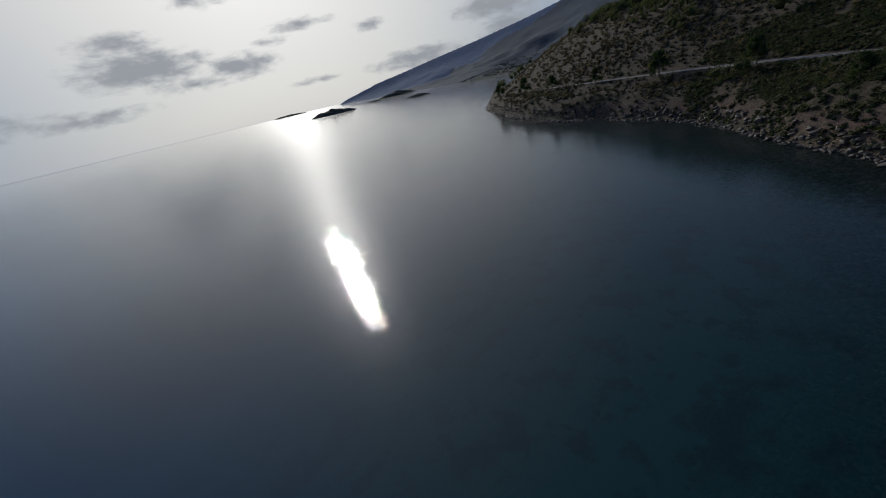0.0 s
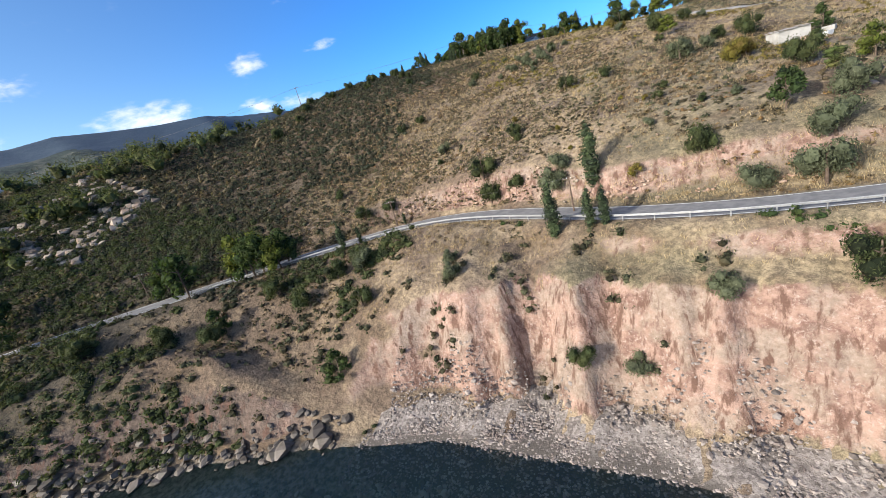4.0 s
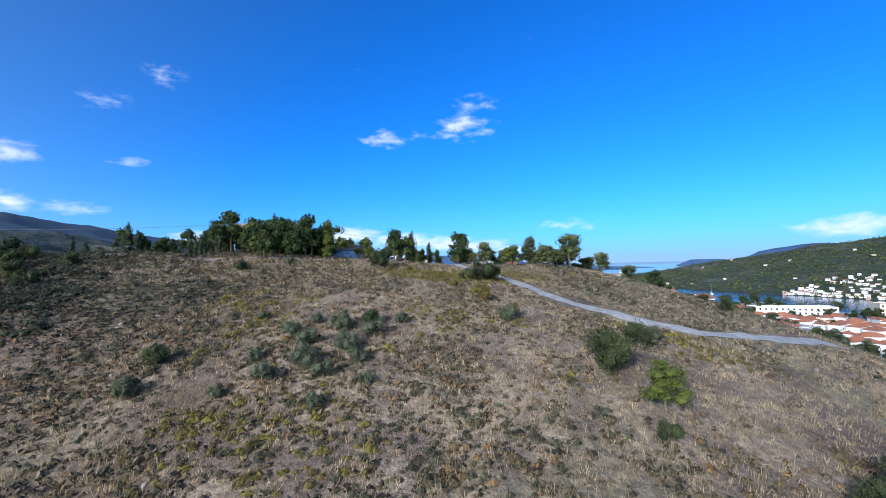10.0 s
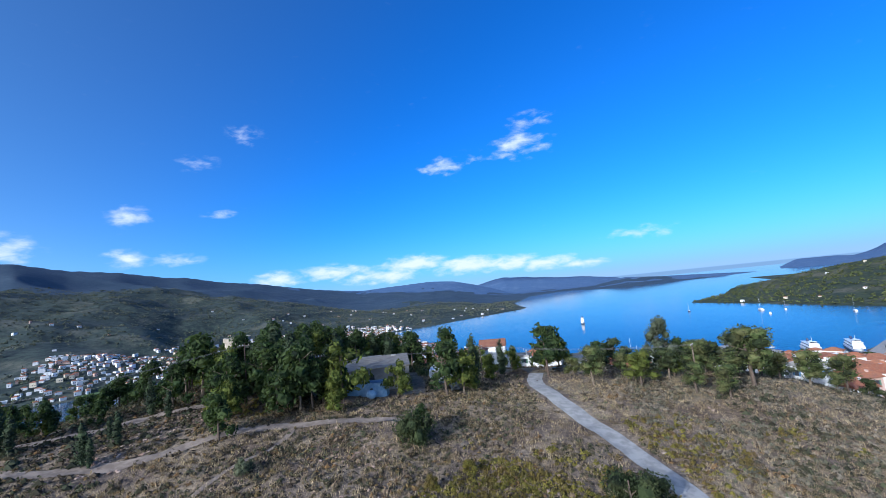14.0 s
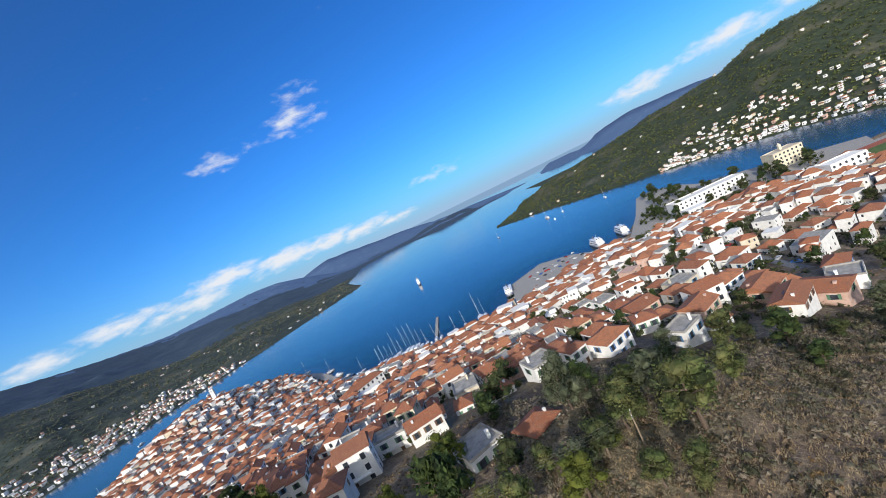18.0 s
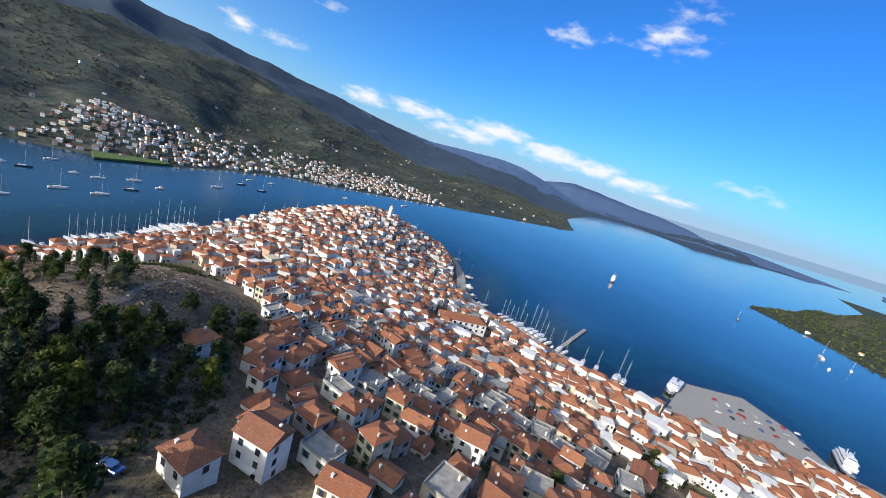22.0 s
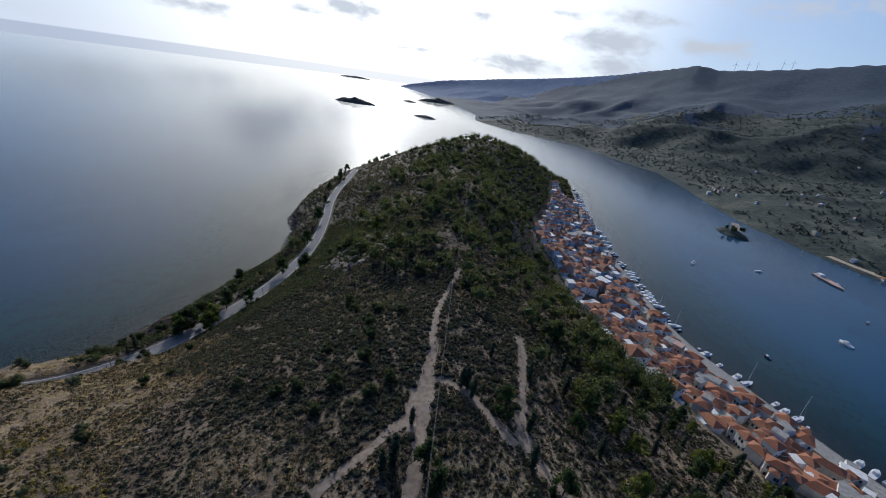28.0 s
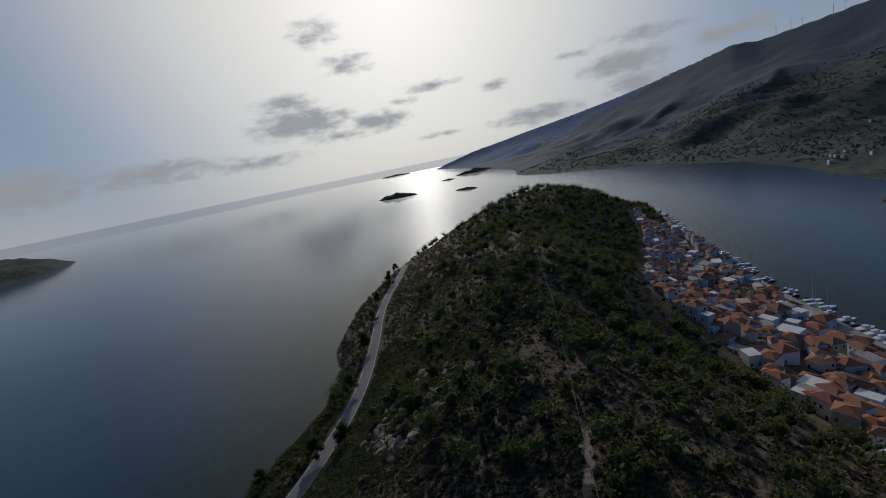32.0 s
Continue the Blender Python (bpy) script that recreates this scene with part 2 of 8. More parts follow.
def ground_color(g, pos):
    geo = g.n("ShaderNodeNewGeometry")
    nz = g.n("ShaderNodeSeparateXYZ", {"Vector": geo.outputs["Normal"]}).outputs[2]
    z = g.n("ShaderNodeSeparateXYZ", {"Vector": pos}).outputs[2]
    big, mid, fine = g.noise(pos, 0.02, 3), g.noise(pos, 0.11, 5, 0.65), g.noise(pos, 1.3, 6, 0.7)
    straw = g.mix(g.ramp(fine, 0.35, 0.65), (0.165, 0.125, 0.086), (0.41, 0.315, 0.21))
    earth = g.mix(g.ramp(fine, 0.3, 0.7), (0.082, 0.061, 0.048), (0.215, 0.158, 0.12))
    green = g.mix(g.ramp(fine, 0.3, 0.7), (0.06, 0.075, 0.035), (0.15, 0.15, 0.075))
    c = g.mix(g.ramp(mid, 0.40, 0.60), earth, straw)
    c = g.mix(g.math("MULTIPLY", g.ramp(big, 0.46, 0.62), 0.45), c, green)
    grain = g.noise(pos, 5.5, 4, 0.75)
    c = g.mix(g.ramp(grain, 0.30, 0.50, 0.55, 0.0), c, (0.075, 0.055, 0.040))
    c = g.mix(g.ramp(grain, 0.52, 0.72, 0.0, 0.5), c, (0.50, 0.40, 0.28))
    rust = g.mix(g.ramp(fine, 0.3, 0.7), (0.06, 0.042, 0.030), (0.15, 0.095, 0.06))
    c = g.mix(g.math("MULTIPLY", g.ramp(g.noise(pos, 0.045, 5, 0.65), 0.50, 0.64), 0.7), c, rust)
    at = g.n("ShaderNodeSeparateXYZ", {"Vector": pos})
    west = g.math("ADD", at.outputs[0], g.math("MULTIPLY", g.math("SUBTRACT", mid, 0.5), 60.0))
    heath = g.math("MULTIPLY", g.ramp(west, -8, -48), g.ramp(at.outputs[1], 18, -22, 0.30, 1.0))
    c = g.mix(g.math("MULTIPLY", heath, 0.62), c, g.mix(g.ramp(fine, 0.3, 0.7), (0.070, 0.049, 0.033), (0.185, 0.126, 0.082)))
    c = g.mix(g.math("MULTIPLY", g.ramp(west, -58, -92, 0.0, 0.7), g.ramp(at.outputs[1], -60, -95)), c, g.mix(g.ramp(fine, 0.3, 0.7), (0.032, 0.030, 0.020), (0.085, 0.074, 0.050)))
    rock = g.mix(g.ramp(g.noise(pos, 0.5, 6, 0.7), 0.35, 0.62), (0.180, 0.104, 0.082), (0.375, 0.250, 0.200))
    rock = g.mix(g.ramp(g.noise(pos, 2.2, 5, 0.7), 0.5, 0.7), rock, (0.43, 0.335, 0.285))
    rock = g.mix(g.math("MULTIPLY", g.ramp(g.noise(pos, 0.13, 5, 0.65), 0.46, 0.60), 0.7), rock, g.mix(g.ramp(fine, 0.3, 0.7), (0.20, 0.160, 0.125), (0.37, 0.305, 0.25)))
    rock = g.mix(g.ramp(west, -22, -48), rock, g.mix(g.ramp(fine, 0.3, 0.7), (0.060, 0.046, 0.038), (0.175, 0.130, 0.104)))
    streak = g.n("ShaderNodeVectorMath", {0: pos, 1: (0.9, 0.9, 0.10)}, operation="MULTIPLY").outputs[0]
    rock = g.mix(g.ramp(g.noise(streak, 1.0, 5, 0.65), 0.50, 0.64), rock, (0.140, 0.080, 0.060))
    steep = g.ramp(g.math("ADD", nz, g.math("MULTIPLY", g.math("SUBTRACT", fine, 0.5), 0.25)), 0.72, 0.58)
    c = g.mix(steep, c, rock)
    wet = g.ramp(z, 0.5, -0.3)
    return g.mix(wet, c, g.mix(g.ramp(fine, 0.4, 0.6), (0.095, 0.088, 0.072), (0.24, 0.215, 0.18)))


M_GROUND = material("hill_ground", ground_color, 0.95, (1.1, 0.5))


def pebble_color(g, pos):
    v = g.n("ShaderNodeRGBToBW", {"Color": g.n("ShaderNodeTexVoronoi", {"Vector": pos, "Scale": 3.2}).outputs["Color"]})
    c = g.mix(g.ramp(g.noise(pos, 0.7, 4), 0.3, 0.7), (0.165, 0.142, 0.130), (0.31, 0.272, 0.248))
    c = g.mix(0.7, c, v.outputs[0], "SOFT_LIGHT")
    z = g.n("ShaderNodeSeparateXYZ", {"Vector": pos}).outputs[2]
    return g.mix(g.ramp(g.math("ADD", z, g.math("MULTIPLY", g.noise(pos, 0.3, 3), 0.5)), 0.85, 0.35), c, (0.115, 0.100, 0.087))


M_PEBBLE = material("pebbles", pebble_color, 0.9, (3.0, 0.15))


def scrub_color(dark, mid, dry, dots):
    def col(g, pos):
        a, b = g.noise(pos, 0.012, 5, 0.62), g.noise(pos, 0.075, 6, 0.7)
        c = g.mix(g.ramp(b, 0.38, 0.62), dark, mid)
        c = g.mix(g.math("MULTIPLY", g.ramp(a, 0.50, 0.70), 0.8), c, dry)
        v = g.n("ShaderNodeTexVoronoi", {"Vector": pos, "Scale": dots}).outputs["Distance"]
        c = g.mix(g.math("MULTIPLY", g.ramp(v, 0.45, 0.12), 0.8), c, dark)
        return g.mix(g.math("MULTIPLY", g.ramp(g.noise(pos, dots * 2.2, 4, 0.7), 0.55, 0.70), 0.3), c, dry)
    return col


M_SCRUB = material("scrub_hillside", scrub_color((0.015, 0.027, 0.026), (0.048, 0.066, 0.053), (0.125, 0.125, 0.094), 0.16), 0.95, (0.10, 1.3))
# the next two have the blue of air haze put into their base colours
M_FAR_HAZE = material("haze_blue_far_hills", scrub_color((0.060, 0.118, 0.235), (0.080, 0.142, 0.262), (0.120, 0.180, 0.285), 0.03), 1.0, (0.02, 8.0))
M_MID_HAZE = material("haze_blue_mountain", scrub_color((0.026, 0.050, 0.084), (0.036, 0.064, 0.098), (0.052, 0.080, 0.112), 0.085), 0.95, (0.05, 2.0))
M_PINEWOOD = material("pine_hillside", scrub_color((0.018, 0.030, 0.014), (0.050, 0.064, 0.030), (0.125, 0.115, 0.078), 0.16), 0.95, (0.10, 1.3))
M_ASPHALT = plain("asphalt", (0.18, 0.178, 0.182), (0.25, 0.246, 0.245), 0.8, 0.9, vary=0.0, bump=(6, 0.01), spec=0.1)
M_CONCRETE = plain("concrete", (0.27, 0.26, 0.245), (0.39, 0.375, 0.35), 0.7, 0.85, vary=0.0, bump=(3, 0.02))
M_PATH = plain("bare_path", (0.19, 0.148, 0.118), (0.295, 0.235, 0.188), 0.8, 0.95, vary=0.0, bump=(3, 0.04))
M_WHITE = plain("white_paint", (0.72, 0.72, 0.70), (0.82, 0.82, 0.80), 1.5, 0.6, vary=0.05)
M_STEEL = plain("galvanised_steel", (0.34, 0.345, 0.35), (0.45, 0.455, 0.46), 3.0, 0.5, 0.7, vary=0.0)
M_BARK = plain("bark", (0.09, 0.065, 0.045), (0.17, 0.13, 0.10), 4.0, 0.95)
M_WOOD = plain("weathered_wood", (0.12, 0.085, 0.06), (0.21, 0.16, 0.12), 3.0, 0.9)
M_PINE = islands("pine_needles", (0.011, 0.024, 0.009), (0.036, 0.062, 0.020), (0.062, 0.090, 0.024), thin=0.38)
M_RIDGE = islands("ridge_pines", (0.019, 0.032, 0.013), (0.066, 0.088, 0.030), (0.115, 0.122, 0.042), thin=0.38)
M_GARRIGUE = islands("garrigue_leaves", (0.052, 0.046, 0.030), (0.128, 0.112, 0.070), (0.160, 0.120, 0.080), thin=0.38)
M_BRIGHT = islands("sunlit_pine_needles", (0.030, 0.050, 0.010), (0.095, 0.120, 0.022), (0.13, 0.145, 0.026), thin=0.38)
M_CYPRESS = islands("cypress_leaves", (0.012, 0.022, 0.011), (0.030, 0.046, 0.020), (0.045, 0.066, 0.026))
M_OLIVE = islands("olive_leaves", (0.040, 0.052, 0.030), (0.095, 0.112, 0.066), (0.13, 0.145, 0.088), thin=0.38)
M_BUSH = islands("bush_leaves", (0.015, 0.024, 0.010), (0.048, 0.066, 0.025), (0.075, 0.088, 0.032), thin=0.38)
M_SHORE = islands("shore_pine_crowns", (0.022, 0.037, 0.014), (0.078, 0.104, 0.034), (0.150, 0.152, 0.058), vary=0.55, thin=0.38)
M_GROVE = islands("grove_leaves", (0.023, 0.034, 0.024), (0.066, 0.083, 0.051), (0.118, 0.115, 0.074))
M_YELLOW = islands("yellow_shrub_leaves", (0.10, 0.092, 0.020), (0.19, 0.165, 0.032), (0.15, 0.11, 0.03), thin=0.38)
M_DRY = islands("dry_scrub", (0.055, 0.040, 0.028), (0.15, 0.105, 0.066), (0.10, 0.075, 0.038))
M_STRAW = islands("dry_grass", (0.25, 0.188, 0.118), (0.53, 0.415, 0.265), (0.27, 0.20, 0.13), thin=0.38)
M_GREY = islands("grey_shrub_leaves", (0.028, 0.033, 0.019), (0.086, 0.092, 0.052), (0.070, 0.058, 0.033), thin=0.38)
M_ROCK = plain("limestone", (0.24, 0.20, 0.17), (0.42, 0.37, 0.32), 1.2, 0.9, vary=0.2, bump=(2, 0.1))
M_WALL = plain("whitewash", (0.74, 0.73, 0.705), (0.86, 0.85, 0.83), 0.6, 0.85, vary=0.12)
M_CREAM = plain("cream_render", (0.58, 0.50, 0.37), (0.68, 0.61, 0.48), 0.6, 0.85, vary=0.12)
M_PINK = plain("pink_render", (0.55, 0.36, 0.28), (0.64, 0.46, 0.38), 0.6, 0.85, vary=0.12)
M_GREYWALL = plain("grey_render", (0.36, 0.35, 0.33), (0.46, 0.45, 0.43), 0.6, 0.9, vary=0.1)
M_GLASS = plain("window_dark", (0.03, 0.035, 0.045), (0.06, 0.07, 0.085), 0.5, 0.15, vary=0.2, spec=0.6)
M_SHUTTER = plain("blue_shutter", (0.08, 0.17, 0.32), (0.12, 0.24, 0.42), 2.0, 0.6, vary=0.3)
M_BLUE = plain("blue_sheet", (0.20, 0.36, 0.55), (0.34, 0.50, 0.68), 1.0, 0.6, vary=0.0)
M_DARK = plain("dark_rubber", (0.015, 0.015, 0.016), (0.03, 0.03, 0.03), 2.0, 0.7, vary=0.0)


def tile_color(g, pos):
    r = g.n("ShaderNodeObjectInfo").outputs["Random"]
    i = g.n("ShaderNodeNewGeometry").outputs["Random Per Island"]
    a = g.mix(g.math("MAXIMUM", r, i), (0.375, 0.118, 0.052), (0.205, 0.085, 0.055))
    a = g.mix(g.ramp(g.math("FRACT", g.math("MULTIPLY", g.math("ADD", r, i), 7.3)), 0.5, 1.0), a, (0.42, 0.168, 0.085))
    b = g.mix(g.ramp(g.noise(pos, 0.9, 5, 0.7), 0.42, 0.66), a, (0.24, 0.115, 0.075))
    s = g.noise(pos, 5.0, 3)
    return g.mix(g.ramp(s, 0.5, 0.72), b, (0.50, 0.225, 0.115))


M_TILE = material("clay_tiles", tile_color, 0.85, (5.0, 0.06))


# ---- small tools ----
def value_noise(x, y, scale, seed=0, octaves=4, gain=0.5):
    """Smooth noise in numpy, about -1 to 1."""
    x, y = np.asarray(x, float) / scale, np.asarray(y, float) / scale
    out, amp, total = 0.0, 1.0, 0.0
    for o in range(octaves):
        i, j = np.floor(x).astype(np.int64), np.floor(y).astype(np.int64)
        u, v = x - i, y - j
        u, v = u * u * (3 - 2 * u), v * v * (3 - 2 * v)

        def h(a, b):
            k = (a * 374761393 + b * 668265263 + (seed + o * 17) * 974634777) & 0xFFFFFFFF
            k = ((k ^ (k >> 13)) * 1274126177) & 0xFFFFFFFF
            return ((k ^ (k >> 16)) & 0xFFFF) / 32767.5 - 1
        out = out + amp * ((h(i, j) * (1 - u) + h(i + 1, j) * u) * (1 - v) + (h(i, j + 1) * (1 - u) + h(i + 1, j + 1) * u) * v)
        total += amp
        x, y, amp = x * 2.03 + 5.1, y * 2.03 + 1.7, amp * gain
    return out / total


def mesh_from(name, verts, faces, mat, smooth=False):
    """A mesh from arrays: all faces have the same number of corners."""
    verts, faces = np.asarray(verts, np.float32), np.asarray(faces, np.int32)
    me = bpy.data.meshes.new(name)
    k = faces.shape[1]
    me.vertices.add(len(verts)), me.loops.add(faces.size), me.polygons.add(len(faces))
    me.vertices.foreach_set("co", verts.ravel())
    me.loops.foreach_set("vertex_index", faces.ravel())
    me.polygons.foreach_set("loop_start", np.arange(0, faces.size, k, dtype=np.int32))
    me.polygons.foreach_set("use_smooth", np.full(len(faces), smooth))
    for m in mat if isinstance(mat, (list, tuple)) else [mat]:
        me.materials.append(m)
    me.update(calc_edges=True)
    return me


def part(name, data, mat, parent, label=""):
    """One mesh object, from a bmesh or a mesh, under a thing or a part."""
    if isinstance(data, bmesh.types.BMesh):
        me = bpy.data.meshes.new(name)
        data.to_mesh(me)
        data.free()
        me.materials.append(mat)
        data = me
    ob = new(name, data)
    ob.parent = parent
    if label:
        ob["label"] = label
    return ob


def box(bm, cx, cy, cz, sx, sy, sz, bevel=0.0, turn=0.0):
    """A box about its centre, turned about z, with an optional bevel."""
    r = bmesh.ops.create_cube(bm, size=1.0, matrix=pose(cx, cy, cz, 0, 0, turn) @ Matrix.Diagonal((sx, sy, sz, 1)))
    if bevel:
        es = list({e for v in r["verts"] for e in v.link_edges})
        bmesh.ops.bevel(bm, geom=es, offset=bevel, segments=1, affect="EDGES")
    return bm


def cone(bm, a, b, ra, rb, n=8):
    """A tapered rod from a to b."""
    a, b = Vector(a), Vector(b)
    q = (b - a).to_track_quat("Z", "Y").to_matrix().to_4x4()
    bmesh.ops.create_cone(bm, cap_ends=True, segments=n, radius1=ra, radius2=rb, depth=(b - a).length, matrix=Matrix.Translation((a + b) / 2) @ q)
    return bm


def signed_distance(x, y, poly):
    """Distance to a closed line, positive inside."""
    x, y = np.asarray(x, float), np.asarray(y, float)
    best, inside = np.full(x.shape, 1e18), np.zeros(x.shape, bool)
    for (ax, ay), (bx, by) in zip(poly, poly[1:] + poly[:1]):
        dx, dy = bx - ax, by - ay
        t = np.clip(((x - ax) * dx + (y - ay) * dy) / (dx * dx + dy * dy + 1e-9), 0, 1)
        best = np.minimum(best, (x - ax - t * dx) ** 2 + (y - ay - t * dy) ** 2)
        if ay != by:
            inside ^= ((ay > y) != (by > y)) & (x < (bx - ax) * (y - ay) / (by - ay) + ax)
    return np.where(inside, 1, -1) * np.sqrt(best)


def along(points, step):
    """Even points along an open line of 2D or 3D points, smoothed, with the running length."""
    p = np.array(points, float)
    for _ in range(2):
        q = np.empty((2 * len(p) - 2, p.shape[1]))
        q[0::2], q[1::2] = 0.75 * p[:-1] + 0.25 * p[1:], 0.25 * p[:-1] + 0.75 * p[1:]
        p = np.vstack([p[:1], q, p[-1:]])
    s = np.r_[0, np.cumsum(np.linalg.norm(np.diff(p[:, :2], axis=0), axis=1))]
    at = np.arange(0, s[-1], step)
    return np.stack([np.interp(at, s, p[:, k]) for k in range(p.shape[1])], 1)


def line_distance(x, y, line):
    """Distance to an open line of points, and the value of its third column there."""
    x, y = np.asarray(x, float), np.asarray(y, float)
    best, val = np.full(x.shape, 1e18), np.zeros(x.shape)
    for a, b in zip(line[:-1], line[1:]):
        d = b[:2] - a[:2]
        t = np.clip(((x - a[0]) * d[0] + (y - a[1]) * d[1]) / (d @ d + 1e-9), 0, 1)
        q = (x - a[0] - t * d[0]) ** 2 + (y - a[1] - t * d[1]) ** 2
        near = q < best
        best, val = np.where(near, q, best), np.where(near, a[2] + t * (b[2] - a[2]), val)
    return np.sqrt(best), val


# ---- the island: coast, heights, road ----
COAST_SOUTH = [(720, 40), (520, 20), (400, 0), (300, -40), (220, -85), (150, -118), (90, -126), (40, -131.6), (15, -129.6), (-14, -130),
               (-39, -138), (-53, -144), (-68, -152), (-83, -167), (-105, -183), (-125, -199), (-136, -218), (-152, -246), (-160, -276),
               (-190, -322), (-232, -366), (-265, -398), (-330, -440), (-430, -452), (-530, -425), (-595, -360)]
COAST_WEST = [(-607, -306), (-580, -284), (-475, -195), (-386, -104), (-341, -52), (-306, -11), (-288, 38), (-270, 93), (-262, 140), (-262, 209),
              (-265, 264), (-286, 366), (-290, 446), (-278, 510), (-235, 548), (-180, 556), (-121, 526), (-80, 462), (-62, 405), (-29, 381),
              (29, 360), (75, 350), (113, 344), (134, 401), (180, 421), (208, 372)]
COAST_NORTH = [(237, 350), (300, 399), (372, 478), (392, 480), (396, 440), (378, 394), (422, 260), (472, 222), (510, 235), (620, 250), (720, 250)]
COAST = COAST_SOUTH + COAST_WEST + COAST_NORTH
# spot heights: slope over the cove, top, south ridge, town
SLOPE = [(-17, -86, 29), (-1, -94, 27), (-12, -76, 35), (-3, -58, 41), (38, -57, 37), (22, -32, 48), (19, -19, 50), (-39, -30, 51), (-68, -19, 59),
         (-16, -36, 47), (-15, -18, 54), (26, -36, 45), (-61, -84, 27), (-122, -95, 40), (-122, -58, 50), (-145, -115, 44), (-138, -110, 43),
         (60, -85, 30), (100, -60, 25), (160, -40, 13), (0, -126, 2), (0, -118, 16), (30, -127, 2), (30, -119, 17), (-25, -128, 2), (-25, -120, 13),
         (-60, -128, 13), (60, -122, 3), (60, -114, 18), (-90, -142, 17)]
TOP = [(-49, 8, 62), (73, 37, 47), (21, -2, 52), (12, 26, 55), (-5, 65, 61), (6, 21, 58), (-24, 35, 62), (-32, 50, 63), (-35, 80, 62), (-20, 68, 61.5),
       (42, 61, 59), (27, 81, 59), (-74, 58, 67), (-50, 3, 58), (-65, 16, 64), (-78, 17, 66), (-62, 47, 66), (-111, -17, 64), (-113, 9, 62),
       (-130, 5, 59), (-119, -20, 64), (-162, 52, 42), (-92, -25, 61), (-85, 121, 64), (-60, 100, 62), (-110, 80, 57), (-190, 60, 26), (120, 10, 26), (72, 12, 44.5), (75, -8, 40.5), (96, -5, 33), (72, -20, 38), (87, -21, 31), (105, -17, 26), (88, 16, 39), (100, 6, 33), (74, -45, 33)]
RIDGE = [(-172, -82, 58), (-177, -45, 51), (-230, -107, 46), (-262, -99, 31), (-221, -131, 60), (-199, -165, 46), (-324, -211, 46), (-388, -228, 40),
         (-439, -333, 60), (-303, -311, 45), (-321, -324, 49), (-327, -127, 12), (-301, -25, 2), (-240, -65, 22), (-250, -369, 7), (-132, -68, 53),
         (-380, -300, 60), (-500, -330, 45), (-280, -220, 55), (-260, -160, 57), (-480, -250, 18), (-410, -160, 7), (-350, -90, 3), (-245, 20, 8),
         (-240, 90, 6), (-215, 150, 12), (-180, 110, 34)]
TOWN = [(77, 97, 45), (112, 101, 35), (151, 166, 21), (146, 144, 24), (2, 122, 50), (-57, 127, 51), (-58, 178, 37), (-21, 143, 46), (-42, 146, 46),
        (-135, 254, 24), (-124, 419, 9), (-6, 273, 9), (53, 289, 5), (113, 236, 16), (173, 209, 17), (67, 203, 21), (29, 134, 45), (67, 77, 50),
        (72, 66, 48), (32, 77, 59), (123, 84, 30), (209, 149, 7), (259, 137, 3), (348, 233, 2), (188, 239, 15), (-175, 445, 35), (-152, 452, 22), (-190, 462, 30), (407, 323, 2),
        (-190, 330, 24), (-240, 300, 7), (-110, 180, 38), (-160, 180, 30), (300, 300, 2)]
ROAD = [(260, -40, 18), (160, -76, 22), (100, -96, 23), (60, -107, 22.7), (31, -109, 22.4), (12, -105, 22), (-1, -100, 22), (-11, -96.5, 22), (-22, -94, 21.8),
        (-31, -94, 21.5), (-40, -96, 21.0), (-51, -100, 20.3), (-67, -109, 19.5), (-87, -123, 18.5), (-108, -140, 17.8), (-139, -173, 17),
        (-167, -218, 16.5), (-200, -282, 15), (-246, -346, 12), (-285, -400, 10)]
road_line = along(ROAD, 3.0)


def thin_plate(spots, lines):
    pts = np.array(spots, float)
    zero = []
    for (ax, ay), (bx, by) in zip(lines, lines[1:] + lines[:1]):
        n = max(1, int(math.hypot(bx - ax, by - ay) / 45))
        zero += [(ax + (bx - ax) * k / n, ay + (by - ay) * k / n, 0.0) for k in range(n)]
    pts = np.vstack([pts, np.array(zero)])

    def kernel(d2):
        return 0.5 * d2 * np.log(d2 + 1e-6)
    n = len(pts)
    a = np.zeros((n + 3, n + 3))
    a[:n, :n] = kernel(((pts[:, None, :2] - pts[None, :, :2]) ** 2).sum(-1)) + 400.0 * np.eye(n)
    a[:n, n], a[:n, n + 1:] = 1, pts[:, :2]
    a[n:, :n] = a[:n, n:].T
    c = np.linalg.solve(a, np.r_[pts[:, 2], 0, 0, 0])

    def height(x, y):
        x, y = np.asarray(x, float), np.asarray(y, float)
        out = c[n] + c[n + 1] * x + c[n + 2] * y
        for (px, py, _), k in zip(pts, c[:n]):
            out = out + k * kernel((x - px) ** 2 + (y - py) ** 2)
        return out
    return height


plate = thin_plate(SLOPE + TOP + RIDGE + TOWN, COAST)


